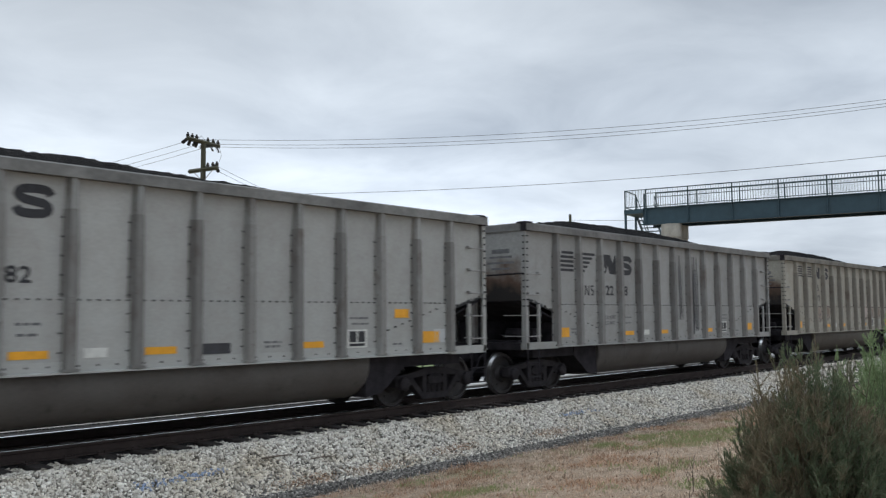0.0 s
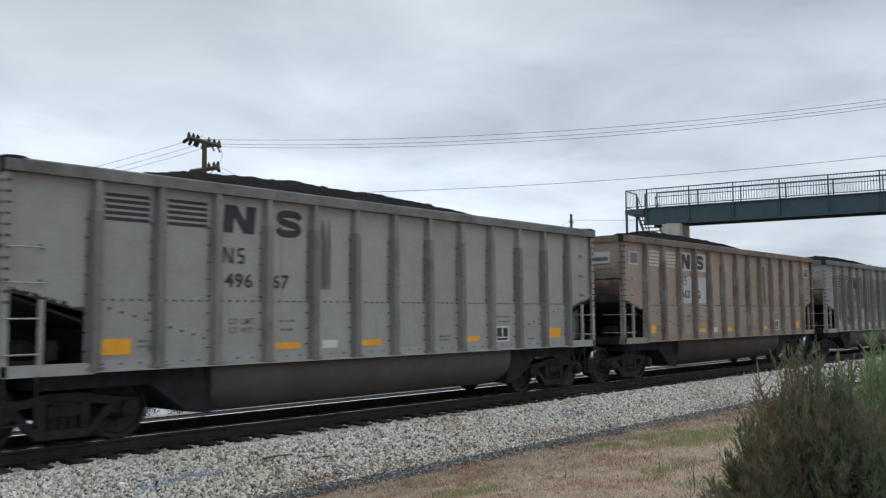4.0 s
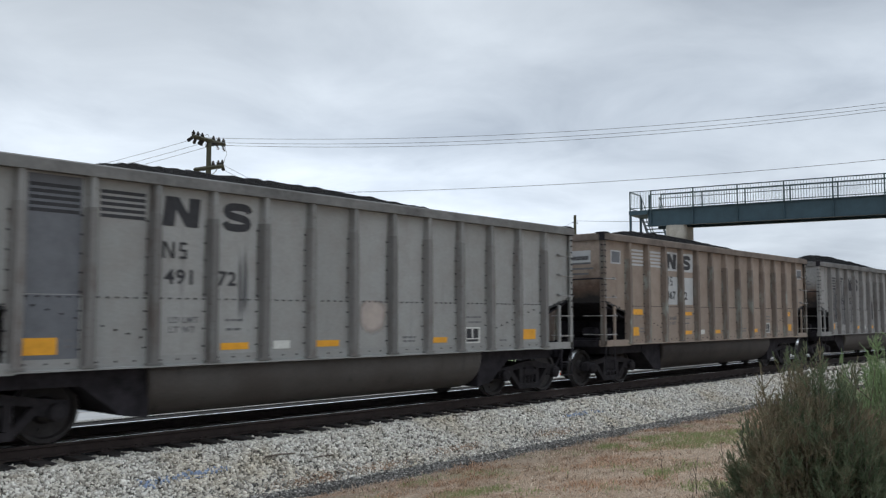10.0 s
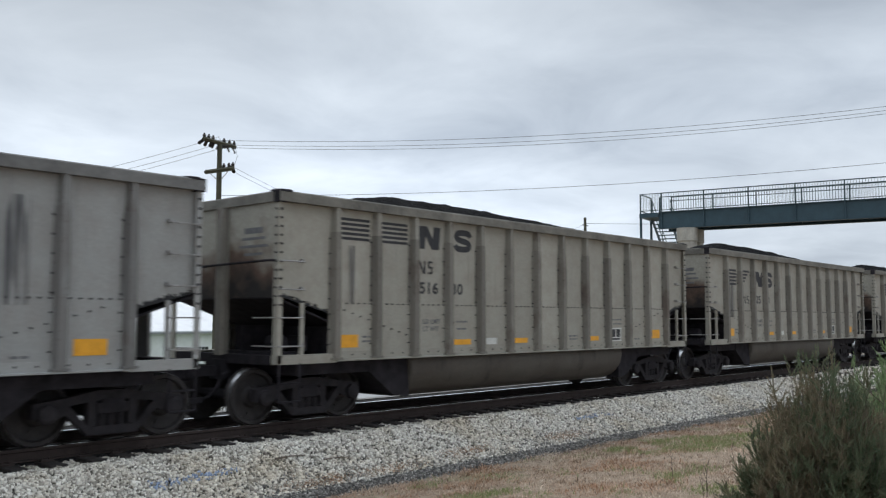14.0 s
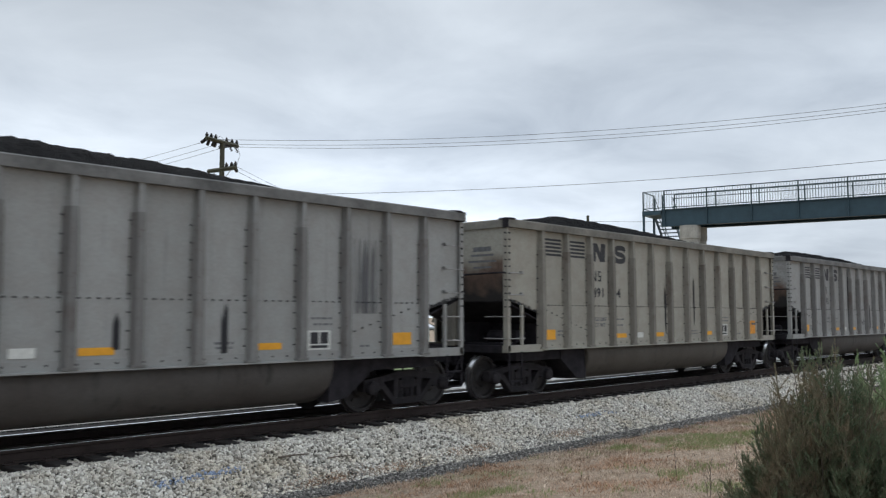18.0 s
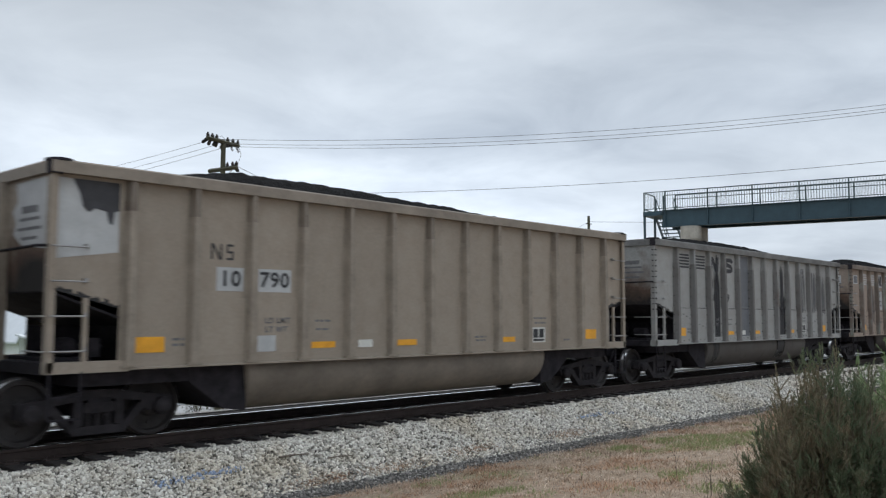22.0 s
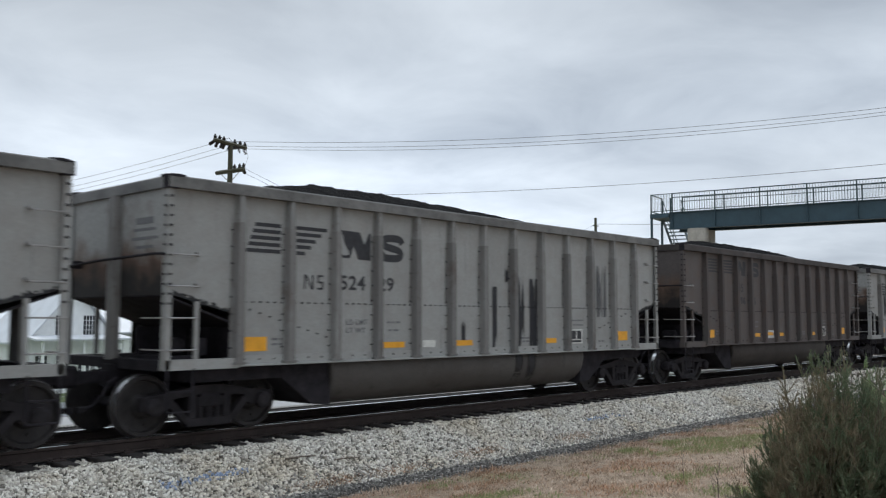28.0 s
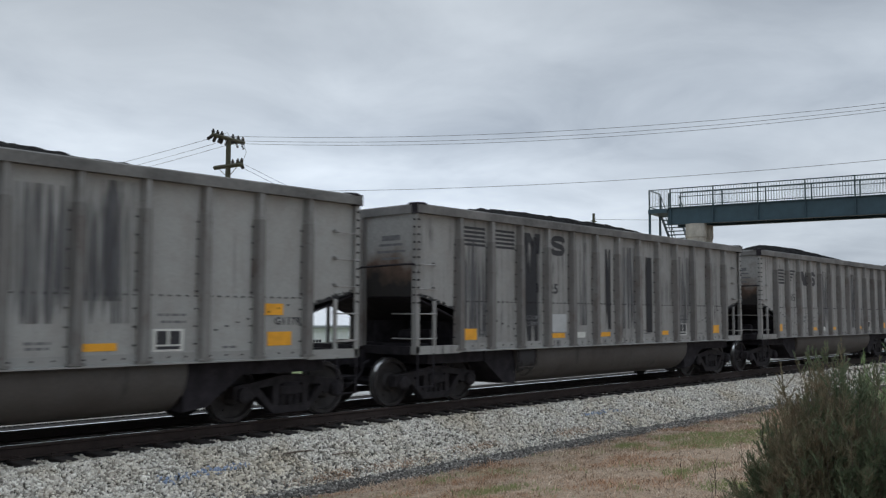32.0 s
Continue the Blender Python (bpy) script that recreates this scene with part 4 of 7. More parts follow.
def tub(bm):
    """The bathtub below the sills: a rounded trough with upright ends."""
    half = [(1.40, 1.02)]
    for q in range(13):
        a = radians(-12 + 102 * q / 12)
        half.append((0.80 + 0.645 * math.cos(a), 0.855 - 0.58 * math.sin(a)))
    half.append((0.45, 0.268))
    prof = [(-y, z) for y, z in half] + half[::-1]
    g = -X0 - BODY / 2
    xs = ((-3.76 - g, -3.70 - g), (-3.70 - g, -3.62 - g), (3.68 + g, 3.60 + g), (3.74 + g, 3.68 + g))
    rows = []
    for n, (xt, xb) in enumerate(xs):
        k = 0.985 if n in (0, 3) else 1.0
        rows.append([bm.verts.new((xt + (xb - xt) * min(1.0, (1.02 - z) / 0.7), y * k, 1.02 - (1.02 - z) * k)) for y, z in prof])
    for a, b in zip(rows, rows[1:]):
        for i in range(len(prof) - 1):
            bm.faces.new((a[i], b[i], b[i + 1], a[i + 1])).smooth = True
    bm.faces.new(rows[0])
    bm.faces.new(rows[-1][::-1])


def under_floor(e):
    """Black sloped sheet between truck and tub, and the body bolster over the truck."""
    def go(bm):
        g = -X0 - BODY / 2
        prism(bm, [(e * (x + g), z) for x, z in ((3.71, 1.02), (3.71, 0.30), (4.12, 0.36), (4.72, 0.80), (4.72, 1.02))], -1.34, 1.34, "y")
        box(bm, *sorted((e * (4.72 + g), e * (6.35 + g))), -1.32, 1.32, 0.80, 1.03)
    return go


def rust_band(bm):
    prism(bm, [(-1.438, 0.80), (-1.452, 0.855), (-1.446, 0.95), (-1.425, 1.0), (-1.40, 1.0), (-1.40, 0.80)], -3.68 - 0.2, 3.66 + 0.2, "x")


def flat_floor(bm):
    box(bm, -4.75, 4.75, -1.50, 1.50, 0.76, 1.03)


def centre_sill(bm):
    box(bm, X0 - 0.1, -X0 + 0.1, -0.16, 0.16, 0.72, 1.05)


def coupler(e):
    def go(bm):
        x = e * (-X0 + 0.1)
        q = e * (PITCH / 2 + 0.06)
        box(bm, min(x, q), max(x, q), -0.07, 0.07, 0.78, 0.95)
        lathe(bm, [(0.72, 0.12), (0.76, 0.15), (1.0, 0.15), (1.04, 0.11)], (q - e * 0.12, 0.03, 0), 8, "z")
    return go


def brake_gear(bm):
    x = X0 + 0.55
    lathe(bm, [(-0.25, 0.10), (-0.22, 0.13), (0.10, 0.13), (0.13, 0.10)], (x, -0.75, 1.33), 12)
    box(bm, x - 0.3, x + 0.25, -1.15, 0.3, 1.14, 1.19)
    box(bm, x + 0.18, x + 0.34, -1.2, -0.9, 1.19, 1.45)
    tube(bm, [(x + 0.2, -1.0, 1.4), (x + 0.5, -0.9, 1.33), (x + 0.5, 0.6, 1.3)], 0.025, 6)


def hose(e):
    def go(bm):
        x = e * (-X0 + 0.12)
        tube(bm, [(x, -0.42, 0.86), (x + e * 0.12, -0.42, 0.80), (x + e * 0.2, -0.40, 0.62), (x + e * 0.34, -0.36, 0.46), (x + e * 0.5, -0.34, 0.42)], 0.028, 6)
        box(bm, x + e * 0.5 - 0.05, x + e * 0.5 + 0.05, -0.39, -0.29, 0.38, 0.46)
    return go


WHEEL_R, BASE = 0.457, 0.94


def bolster(e):
    def go(bm):
        x = e * TRUCK
        prism(bm, [(-1.1, 0.42), (-0.9, 0.34), (0.9, 0.34), (1.1, 0.42), (1.1, 0.62), (0.4, 0.72), (-0.4, 0.72), (-1.1, 0.62)], x - 0.17, x + 0.17, "x")
    return go


def side_frame(e, s):
    """Cast three-piece truck frame: arched top, dropped spring seat, slanted tension members."""
    def go(bm):
        x, y0, y1 = e * TRUCK, s * 0.93, s * 1.09
        a, b = min(y0, y1), max(y0, y1)

        def bar(pts):
            prism(bm, [(x + p, q) for p, q in pts], a, b, "y")
        for q in (-1, 1):
            bar([(q * 1.12, 0.40), (q * 1.12, 0.60), (q * 0.62, 0.66), (q * 0.62, 0.52), (q * 0.72, 0.40)])          # pedestal and box
            bar([(q * 0.64, 0.66), (q * 0.64, 0.55), (q * 0.20, 0.60), (q * 0.20, 0.74)])                             # top member
            bar([(q * 0.78, 0.50), (q * 0.66, 0.42), (q * 0.36, 0.13), (q * 0.36, 0.26), (q * 0.60, 0.52)])            # tension member
            bar([(q * 0.36, 0.60), (q * 0.24, 0.61), (q * 0.24, 0.26), (q * 0.36, 0.24)])                              # column
            lathe(bm, [(-0.02, 0.13), (0.10, 0.13), (0.13, 0.08)] if s > 0 else [(-0.13, 0.08), (-0.10, 0.13), (0.02, 0.13)], (x + q * BASE, s * 1.07, WHEEL_R), 10)
        bar([(-0.21, 0.60), (0.21, 0.60), (0.21, 0.74), (-0.21, 0.74)])
        bar([(-0.38, 0.13), (0.38, 0.13), (0.38, 0.245), (-0.38, 0.245)])
    return go


def spring_group(e, s):
    def go(bm):
        x = e * TRUCK
        for q in (-0.145, 0.0, 0.145):
            prof = []
            for i in range(9):
                prof += [(0.246 + 0.0205 * i, 0.068), (0.246 + 0.0205 * i + 0.012, 0.068), (0.246 + 0.0205 * i + 0.0125, 0.056), (0.246 + 0.0205 * i + 0.020, 0.056)]
            lathe(bm, prof, (x + q, s * 1.02, 0), 8, "z")
        box(bm, x - 0.22, x + 0.22, min(s * 0.95, s * 1.10), max(s * 0.95, s * 1.10), 0.43, 0.56)
    return go


def axle(bm):
    lathe(bm, [(-1.12, 0.075), (-0.85, 0.085), (-0.5, 0.09), (0.5, 0.09), (0.85, 0.085), (1.12, 0.075)], (0, 0, 0), 8)


def wheel(s):
    def go(bm):
        prof = [(0.68, 0.12), (0.68, 0.36), (0.675, 0.45), (0.685, 0.482), (0.70, 0.482), (0.712, 0.457), (0.80, 0.452), (0.815, 0.44), (0.815, 0.385), (0.755, 0.365), (0.735, 0.19), (0.80, 0.15), (0.80, 0.11)]
        lathe(bm, [(s * d, r) for d, r in (prof if s > 0 else prof)], (0, 0, 0), 28)
        for q in range(3):  # cast lugs on the plate
            a = 2.1 * q
            box(bm, 0.27 * math.cos(a) - 0.02, 0.27 * math.cos(a) + 0.02, min(s * 0.74, s * 0.765), max(s * 0.74, s * 0.765), 0.27 * math.sin(a) - 0.02, 0.27 * math.sin(a) + 0.02)
    return go


def wheel_tread(s):
    def go(bm):
        sides = 28
        rings = []
        for d, r in ((0.715, 0.4585), (0.80, 0.4538)):
            rings.append([bm.verts.new((math.cos(2 * math.pi * i / sides) * r, s * d, math.sin(2 * math.pi * i / sides) * r)) for i in range(sides)])
        for i in range(sides):
            bm.faces.new((rings[0][i], rings[1][i], rings[1][(i + 1) % sides], rings[0][(i + 1) % sides]))
    return go


def coal(seed, high):
    def go(bm):
        nx, ny = 150, 12
        g = []
        for i in range(nx + 1):
            row = []
            for j in range(ny + 1):
                x = X0 + 0.12 + (-2 * X0 - 0.24) * i / nx
                y = -1.41 + 2.82 * j / ny
                f = i / nx
                crest = float(np.interp(f, [0, 0.06, 0.14, 0.26, 0.43, 0.62, 0.80, 0.93, 1], [0.0, 0.05, 0.32, 0.58, 0.59, 0.51, 0.36, 0.22, 0.0]))
                crest *= high * (1 + 0.05 * math.sin(5.5 * f + seed) + 0.015 * math.sin(13 * f + 2 * seed))
                lump = 0.03 * noise.noise(Vector((x * 1.6, y * 1.6, seed * 7.3))) + 0.022 * noise.noise(Vector((x * 5, y * 5, seed))) + 0.04 * noise.noise(Vector((x * 15, y * 13, seed * 3)))
                z = Z_TOP + 0.0 + crest * (1 - 0.92 * abs(2 * j / ny - 1) ** 1.7) + lump * min(1.0, 8 * f, 8 * (1 - f))
                row.append(bm.verts.new((x, y, z)))
            g.append(row)
        for a, b in zip(g, g[1:]):
            for j in range(ny):
                bm.faces.new((a[j], b[j], b[j + 1], a[j + 1]))
        # skirt down into the tub
        rim = [r[0] for r in g] + g[-1][1:] + [r[-1] for r in g[-2::-1]] + g[0][-2:0:-1]
        low = [bm.verts.new((v.co.x, v.co.y, 3.2)) for v in rim]
        for i in range(len(rim)):
            j = (i + 1) % len(rim)
            bm.faces.new((rim[j], rim[i], low[i], low[j]))
        bm.faces.new(low)
        bmesh.ops.recalc_face_normals(bm, faces=bm.faces[:])
    return go


# -------- markings on the side that faces the camera
WIDE = 1.106                                   # letters and plates are set a little wide
Y_MARK = -(Y_SHEET + 0.006)


def bays(i, f=0.5):
    """x in bay i (0 before the first rib), f along it."""
    i = min(i, len(EDGE) - 2)
    return EDGE[i] + (EDGE[i + 1] - EDGE[i]) * f


def plate(bm, pts, deep=0.005, low=False):
    y = Y_MARK - (0.0125 if low else 0.0005)
    prism(bm, pts, y - deep, y, "y")


def quad(x0, x1, z0, z1):
    return [(x0, z0), (x1, z0), (x1, z1), (x0, z1)]


def reflector(i, f, w, z0, z1):
    def go(bm):
        x, ww = bays(i, f), w * WIDE
        plate(bm, quad(x - ww / 2, x + ww / 2, z0, z1), 0.006, True)
    return go


def bar_mark(i, f, width, z, h, slant=0.0, low=False):
    def go(bm):
        x, w = bays(i, f), width * WIDE
        plate(bm, [(x - w / 2 - slant, z - h / 2), (x + w / 2 - slant * 0.2, z - h / 2), (x + w / 2, z + h / 2), (x - w / 2, z + h / 2)], 0.004, low)
    return go


EMBLEM_Z = [3.0]


def emblem_n(i, f, scale):
    """Slanted block of the emblem, with notches and a pale curve cut from its foot."""
    def go(bm):
        x, z, w, h = bays(i, f), EMBLEM_Z[0], 0.76 * scale, 0.49 * scale
        o = [(0.09, 1.0), (0.66, 0.98), (0.81, 0.55), (0.95, 0.97), (1.0, 0.97), (1.0, 0.0), (0.62, 0.02), (0.49, 0.48), (0.37, 0.04), (0.0, 0.05), (0.02, 0.28), (0.10, 0.18), (0.22, 0.12), (0.35, 0.17),
             (0.34, 0.29), (0.26, 0.44), (0.20, 0.60), (0.17, 0.80)]
        plate(bm, [(x + (a - 0.5) * w, z + (b - 0.5) * h) for a, b in o])
    return go


def emblem_upright(i, f, scale):
    """Block of the straight-bar emblem: two slanted stems and a diagonal, in one piece."""
    def go(bm):
        x, z, w, h = bays(i, f), EMBLEM_Z[0], 0.72 * scale, 0.49 * scale
        o = [(0.0, 0.0), (0.08, 1.0), (0.42, 1.0), (0.67, 0.46), (0.70, 1.0), (1.0, 1.0), (0.94, 0.0), (0.62, 0.0), (0.35, 0.58), (0.31, 0.0)]
        plate(bm, [(x + (a - 0.5) * w, z + (b - 0.5) * h) for a, b in o])
    return go


def emblem_s(i, f, scale):
    """Rounded block of the emblem: one broad band that turns twice."""
    def go(bm):
        x, z, w, h = bays(i, f), EMBLEM_Z[0], 0.63 * scale, 0.49 * scale
        mid = [(0.52, 0.19), (0.40, 0.19), (0.30, 0.34), (0.0, 0.37), (-0.26, 0.33), (-0.355, 0.19), (-0.24, 0.06), (0.0, 0.0), (0.24, -0.06), (0.355, -0.19), (0.26, -0.33), (0.0, -0.37), (-0.30, -0.34), (-0.40, -0.19), (-0.52, -0.19)]
        p = [Vector((a * w, b * h)) for a, b in mid[1:-1]]
        line = []
        for n in range(len(p) - 1):
            a, b, c, d = p[max(n - 1, 0)], p[n], p[n + 1], p[min(n + 2, len(p) - 1)]
            for q in range(4):
                t = q / 4
                line.append(0.5 * ((2 * b) + (c - a) * t + (2 * a - 5 * b + 4 * c - d) * t * t + (3 * b - a - 3 * c + d) * t ** 3))
        line.append(p[-1])
        up, low = [], []
        for n, v in enumerate(line):
            d = (line[min(n + 1, len(line) - 1)] - line[max(n - 1, 0)]).normalized()
            m = Vector((-d.y, d.x)) * (0.135 * h)
            up.append((x + v.x + m.x, z + v.y + m.y))
            low.append((x + v.x - m.x, z + v.y - m.y))
        for n in range(len(line) - 1):
            y = Y_MARK - 0.0005
            a, b, c, d = up[n], up[n + 1], low[n + 1], low[n]
            bm.faces.new([bm.verts.new((v[0], y - 0.004, v[1])) for v in (a, b, c, d)])
        bmesh.ops.remove_doubles(bm, verts=bm.verts[:], dist=0.0004)
    return go


def drip(x, ztop, zbot, wide, layer):
    """A thin stain film down the sheet."""
    def go(bm):
        w, y = wide * 1.5 + 0.05, Y_MARK - 0.0145 - 0.0011 * layer
        bm.faces.new([bm.verts.new(p) for p in ((x - w / 2, y, zbot), (x + w / 2, y, zbot), (x + w / 2, y, ztop), (x - w / 2, y, ztop))])
    return go


def tub_run(x, w, layer):
    """Where a run of oil goes on over the trough."""
    def go(bm):
        line = [(1.424, 1.0), (1.442, 0.96), (1.451, 0.855), (1.427, 0.70), (1.355, 0.55), (1.248, 0.43)]
        w2, out = w * 0.75 + 0.03, 0.0011 * layer
        rows = [[bm.verts.new((x + d, -y - out, z)) for d in (-w2, w2)] for y, z in line]
        for e, f in zip(rows, rows[1:]):
            bm.faces.new((e[0], f[0], f[1], e[1])).smooth = True
    return go


GLYPH = {}


def glyph_mesh(text, size, mat):
    """Characters of the built-in font as a thin solid, standing in the xz plane and centred."""
    key = (text, size, mat.name)
    if key not in GLYPH:
        cu = bpy.data.curves.new("digits", "FONT")
        cu.body, cu.size, cu.extrude, cu.align_x, cu.align_y, cu.resolution_u = text, size, 0.002, "CENTER", "CENTER", 3
        cu.offset = 0.022 * size
        cu.space_character = 1.08
        ob = bpy.data.objects.new("digits", cu)
        scene.collection.objects.link(ob)
        bpy.context.view_layer.update()
        me = bpy.data.meshes.new_from_object(ob.evaluated_get(bpy.context.evaluated_depsgraph_get()))
        bpy.data.objects.remove(ob)
        bpy.data.curves.remove(cu)
        me.transform(Matrix.Rotation(radians(90), 4, "X") @ Matrix.Diagonal((WIDE, 1, 1, 1)))
        me.materials.clear()
        me.materials.append(mat)
        GLYPH[key] = me
    return GLYPH[key]


def lettering(car, text, x, z, size, mat, low=False, label=""):
    ob = new("number_lettering", glyph_mesh(text, size, mat))
    ob.parent = car
    ob.location = (x, Y_MARK - (0.0155 if low else 0.0035), z)
    return tagged(ob, label)


def span_bar(i, f0, f1, z, h, slant=0.0):
    """A bar of the emblem from f0 to f1 along its bay."""
    def go(bm):
        a, b = bays(i, f0), bays(i, f1)
        plate(bm, [(a - slant, z - h / 2), (b, z - h / 2), (b, z + h / 2), (a, z + h / 2)], 0.004)
    return go


def stripes_horse(car, ink):
    """Five bars that run back from the emblem, slanted in front, cut off in a sweep behind."""
    for q in range(5):
        z = 3.21 - 0.1025 * q
        share("emblem_bar", kept("emblem_bar_a%d" % q, ink, span_bar(1, 0.33 - 0.042 * q, 0.83, z, 0.060, 0.024)), car)
        share("emblem_bar", kept("emblem_bar_b%d" % q, ink, span_bar(2, 0.10, (0.82, 0.69, 0.57, 0.47, 0.34)[q], z, 0.060, 0.0)), car)
    share("emblem_block", kept("emblem_n_h", ink, emblem_n(3, 0.455, 1.0)), car)
    share("emblem_block", kept("emblem_s_h", ink, emblem_s(4, 0.395, 1.0)), car)


def stripes_flag(car, ink):
    """Bars high in the first two bays, with the emblem behind them."""
    for q in range(5):
        z = 3.45 - 0.083 * q
        share("emblem_bar", kept("emblem_bar_c%d" % q, ink, span_bar(1, 0.14, 0.85, z, 0.048)), car)
        share("emblem_bar", kept("emblem_bar_d%d" % q, ink, span_bar(2, 0.15, 0.85, z, 0.048)), car)
    EMBLEM_Z[0] = 3.265
    share("emblem_block", kept("emblem_n_f", ink, emblem_upright(3, 0.46, 0.88)), car)
    share("emblem_block", kept("emblem_s_f", ink, emblem_s(4, 0.48, 0.90)), car)
    EMBLEM_Z[0] = 3.0


SIDES = (-1, 1)


def wagon(k, livery, kind, digits, extras=(), label=""):
    """One coal gondola with its parts, its markings and its stains."""
    car = new("coal_gondola")
    tagged(car, label, "rail car", "cars of the coal train")
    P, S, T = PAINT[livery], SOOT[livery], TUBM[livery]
    for s in SIDES:
        for i in range(len(EDGE) - 1 if s < 0 else 0):
            share("side_panel", kept("side_panel_%d_%d" % (s, i), P, side_panel(s, i)), car)
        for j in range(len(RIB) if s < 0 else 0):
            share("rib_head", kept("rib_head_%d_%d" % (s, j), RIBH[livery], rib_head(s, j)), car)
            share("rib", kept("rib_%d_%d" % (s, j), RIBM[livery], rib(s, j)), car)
        share("top_chord", kept("top_chord_%d" % s, M_IRON if livery in ("red", "white") else RIBC[livery], top_chord(s)), car)
        share("side_sill", kept("side_sill_%d" % s, P, side_sill(s)), car)
    tagged(share("far_side_sheet", kept("far_sheet", P, far_sheet), car), kind="stuff")
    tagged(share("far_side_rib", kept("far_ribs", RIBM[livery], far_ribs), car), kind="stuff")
    if kind not in ("open", "plain"):
        tagged(share("rivet_seam", kept("bolts", M_IRON, bolts(-1)), car, "dark bolt heads along the seams"), kind="stuff")
    for e in SIDES:
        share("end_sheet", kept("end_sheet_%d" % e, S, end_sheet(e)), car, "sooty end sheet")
        share("end_chord", kept("end_chord_%d" % e, M_IRON if livery in ("red", "white") else RIBC[livery], end_chord(e)), car)
        # slope sheet's black stands in for the poor light beneath it
        share("slope_sheet", kept("slope_sheet_%d" % e, M_IRON, slope_sheet(e)), car, "hopper slope sheet, coloured black for the shade under it")
        share("soot_edge", kept("soot_edge_%d" % e, M_DRIP, sloped_black(-1, e)), car, "ragged black soot along the sheet's edge")
        share("end_sill", kept("end_sill_%d" % e, M_IRON, end_sill(e)), car)
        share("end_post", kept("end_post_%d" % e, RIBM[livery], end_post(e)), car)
        share("bolster_web", kept("bolster_web_%d" % e, M_IRON, bolster_web(e)), car, "black plates added to darken the space under the slope")
        if e < 0:
            share("brake_rod", kept("brake_rod", M_IRON, brake_cable(e)), car, "dark rod across the end")
        share("coupler", kept("coupler_%d" % e, M_IRON, coupler(e)), car)
        share("brake_hose", kept("hose_%d" % e, M_IRON, hose(e)), car)
        for s in SIDES:
            share("corner_cap", kept("corner_cap_%d_%d" % (e, s), M_IRON, corner_cap(e, s)), car, "dark corner cap")
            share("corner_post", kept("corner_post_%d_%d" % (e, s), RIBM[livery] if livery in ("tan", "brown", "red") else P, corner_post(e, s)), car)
            if kind != "open" or e > 0:
                share("ladder_post", kept("ladder_post_%d_%d" % (e, s), P, ladder_post(e, s)), car)
            share("sill_step", kept("sill_step_%d_%d" % (e, s), M_IRON, sill_step(e, s)), car)
        for q in range((0 if kind == "open" else 4) if e < 0 else 5):
            z = 1.29 + 0.455 * q
            share("grab_iron", kept("grab_%d_%d" % (e, q), M_STEEL, grab_iron(e, -1, z)), car)
            if q < 2:
                share("end_rung", kept("endrung_%d_%d" % (e, q), M_STEEL, end_rung(e, -1, z)), car)
        tr = share("truck", kept("bolster_%d" % e, M_IRON, bolster(e)), car, "dark cast-steel truck")
        for s in SIDES:
            share("side_frame", kept("side_frame_%d_%d" % (e, s), M_FRAME, side_frame(e, s)), tr)
        share("spring", kept("springs_%d" % e, M_FRAME, spring_group(e, -1)), tr)
    share("centre_sill", kept("centre_sill", M_IRON, centre_sill), car)
    if kind == "open":
        share("floor_frame", kept("flat_floor", M_IRON, flat_floor), car, "dark flat underframe")
    else:
        share("tub", kept("tub", T, tub), car, "rounded dark trough below the sills")
        for e in SIDES:
            share("floor_frame", kept("under_floor_%d" % e, M_IRON, under_floor(e)), car, "black underframe beside the trough")
        if livery == "red":
            share("rust_band", kept("rust_band", M_RUSTBAND, rust_band), car, "orange rust band along the trough")
    share("brake_gear", kept("brake_gear", M_IRON, brake_gear), car, "brake cylinder and rigging on the end platform")
    axles = []
    for x in (-TRUCK - BASE, -TRUCK + BASE, TRUCK - BASE, TRUCK + BASE):
        ax = share("axle", kept("axle", M_IRON, axle), car)
        ax.location = (x, 0, WHEEL_R)
        for s in SIDES:
            w = share("wheel", kept("wheel_%d" % s, M_WHEEL, wheel(s)), ax)
            if s < 0:
                share("wheel_tread", kept("tread_%d" % s, M_TREAD, wheel_tread(s)), ax, "polished bright tread")
        axles.append((x, ax))
    mark_wagon(car, livery, kind, digits, k, extras)
    r = random.Random(k)
    bm = B()
    coal(1.7 * k, 0.92 + 0.16 * r.random())(bm)
    load = part("coal_load", bm, M_COAL)
    tagged(load, "heaped black coal filling a gondola", "coal", "coal loads of the train")
    return car, load, axles


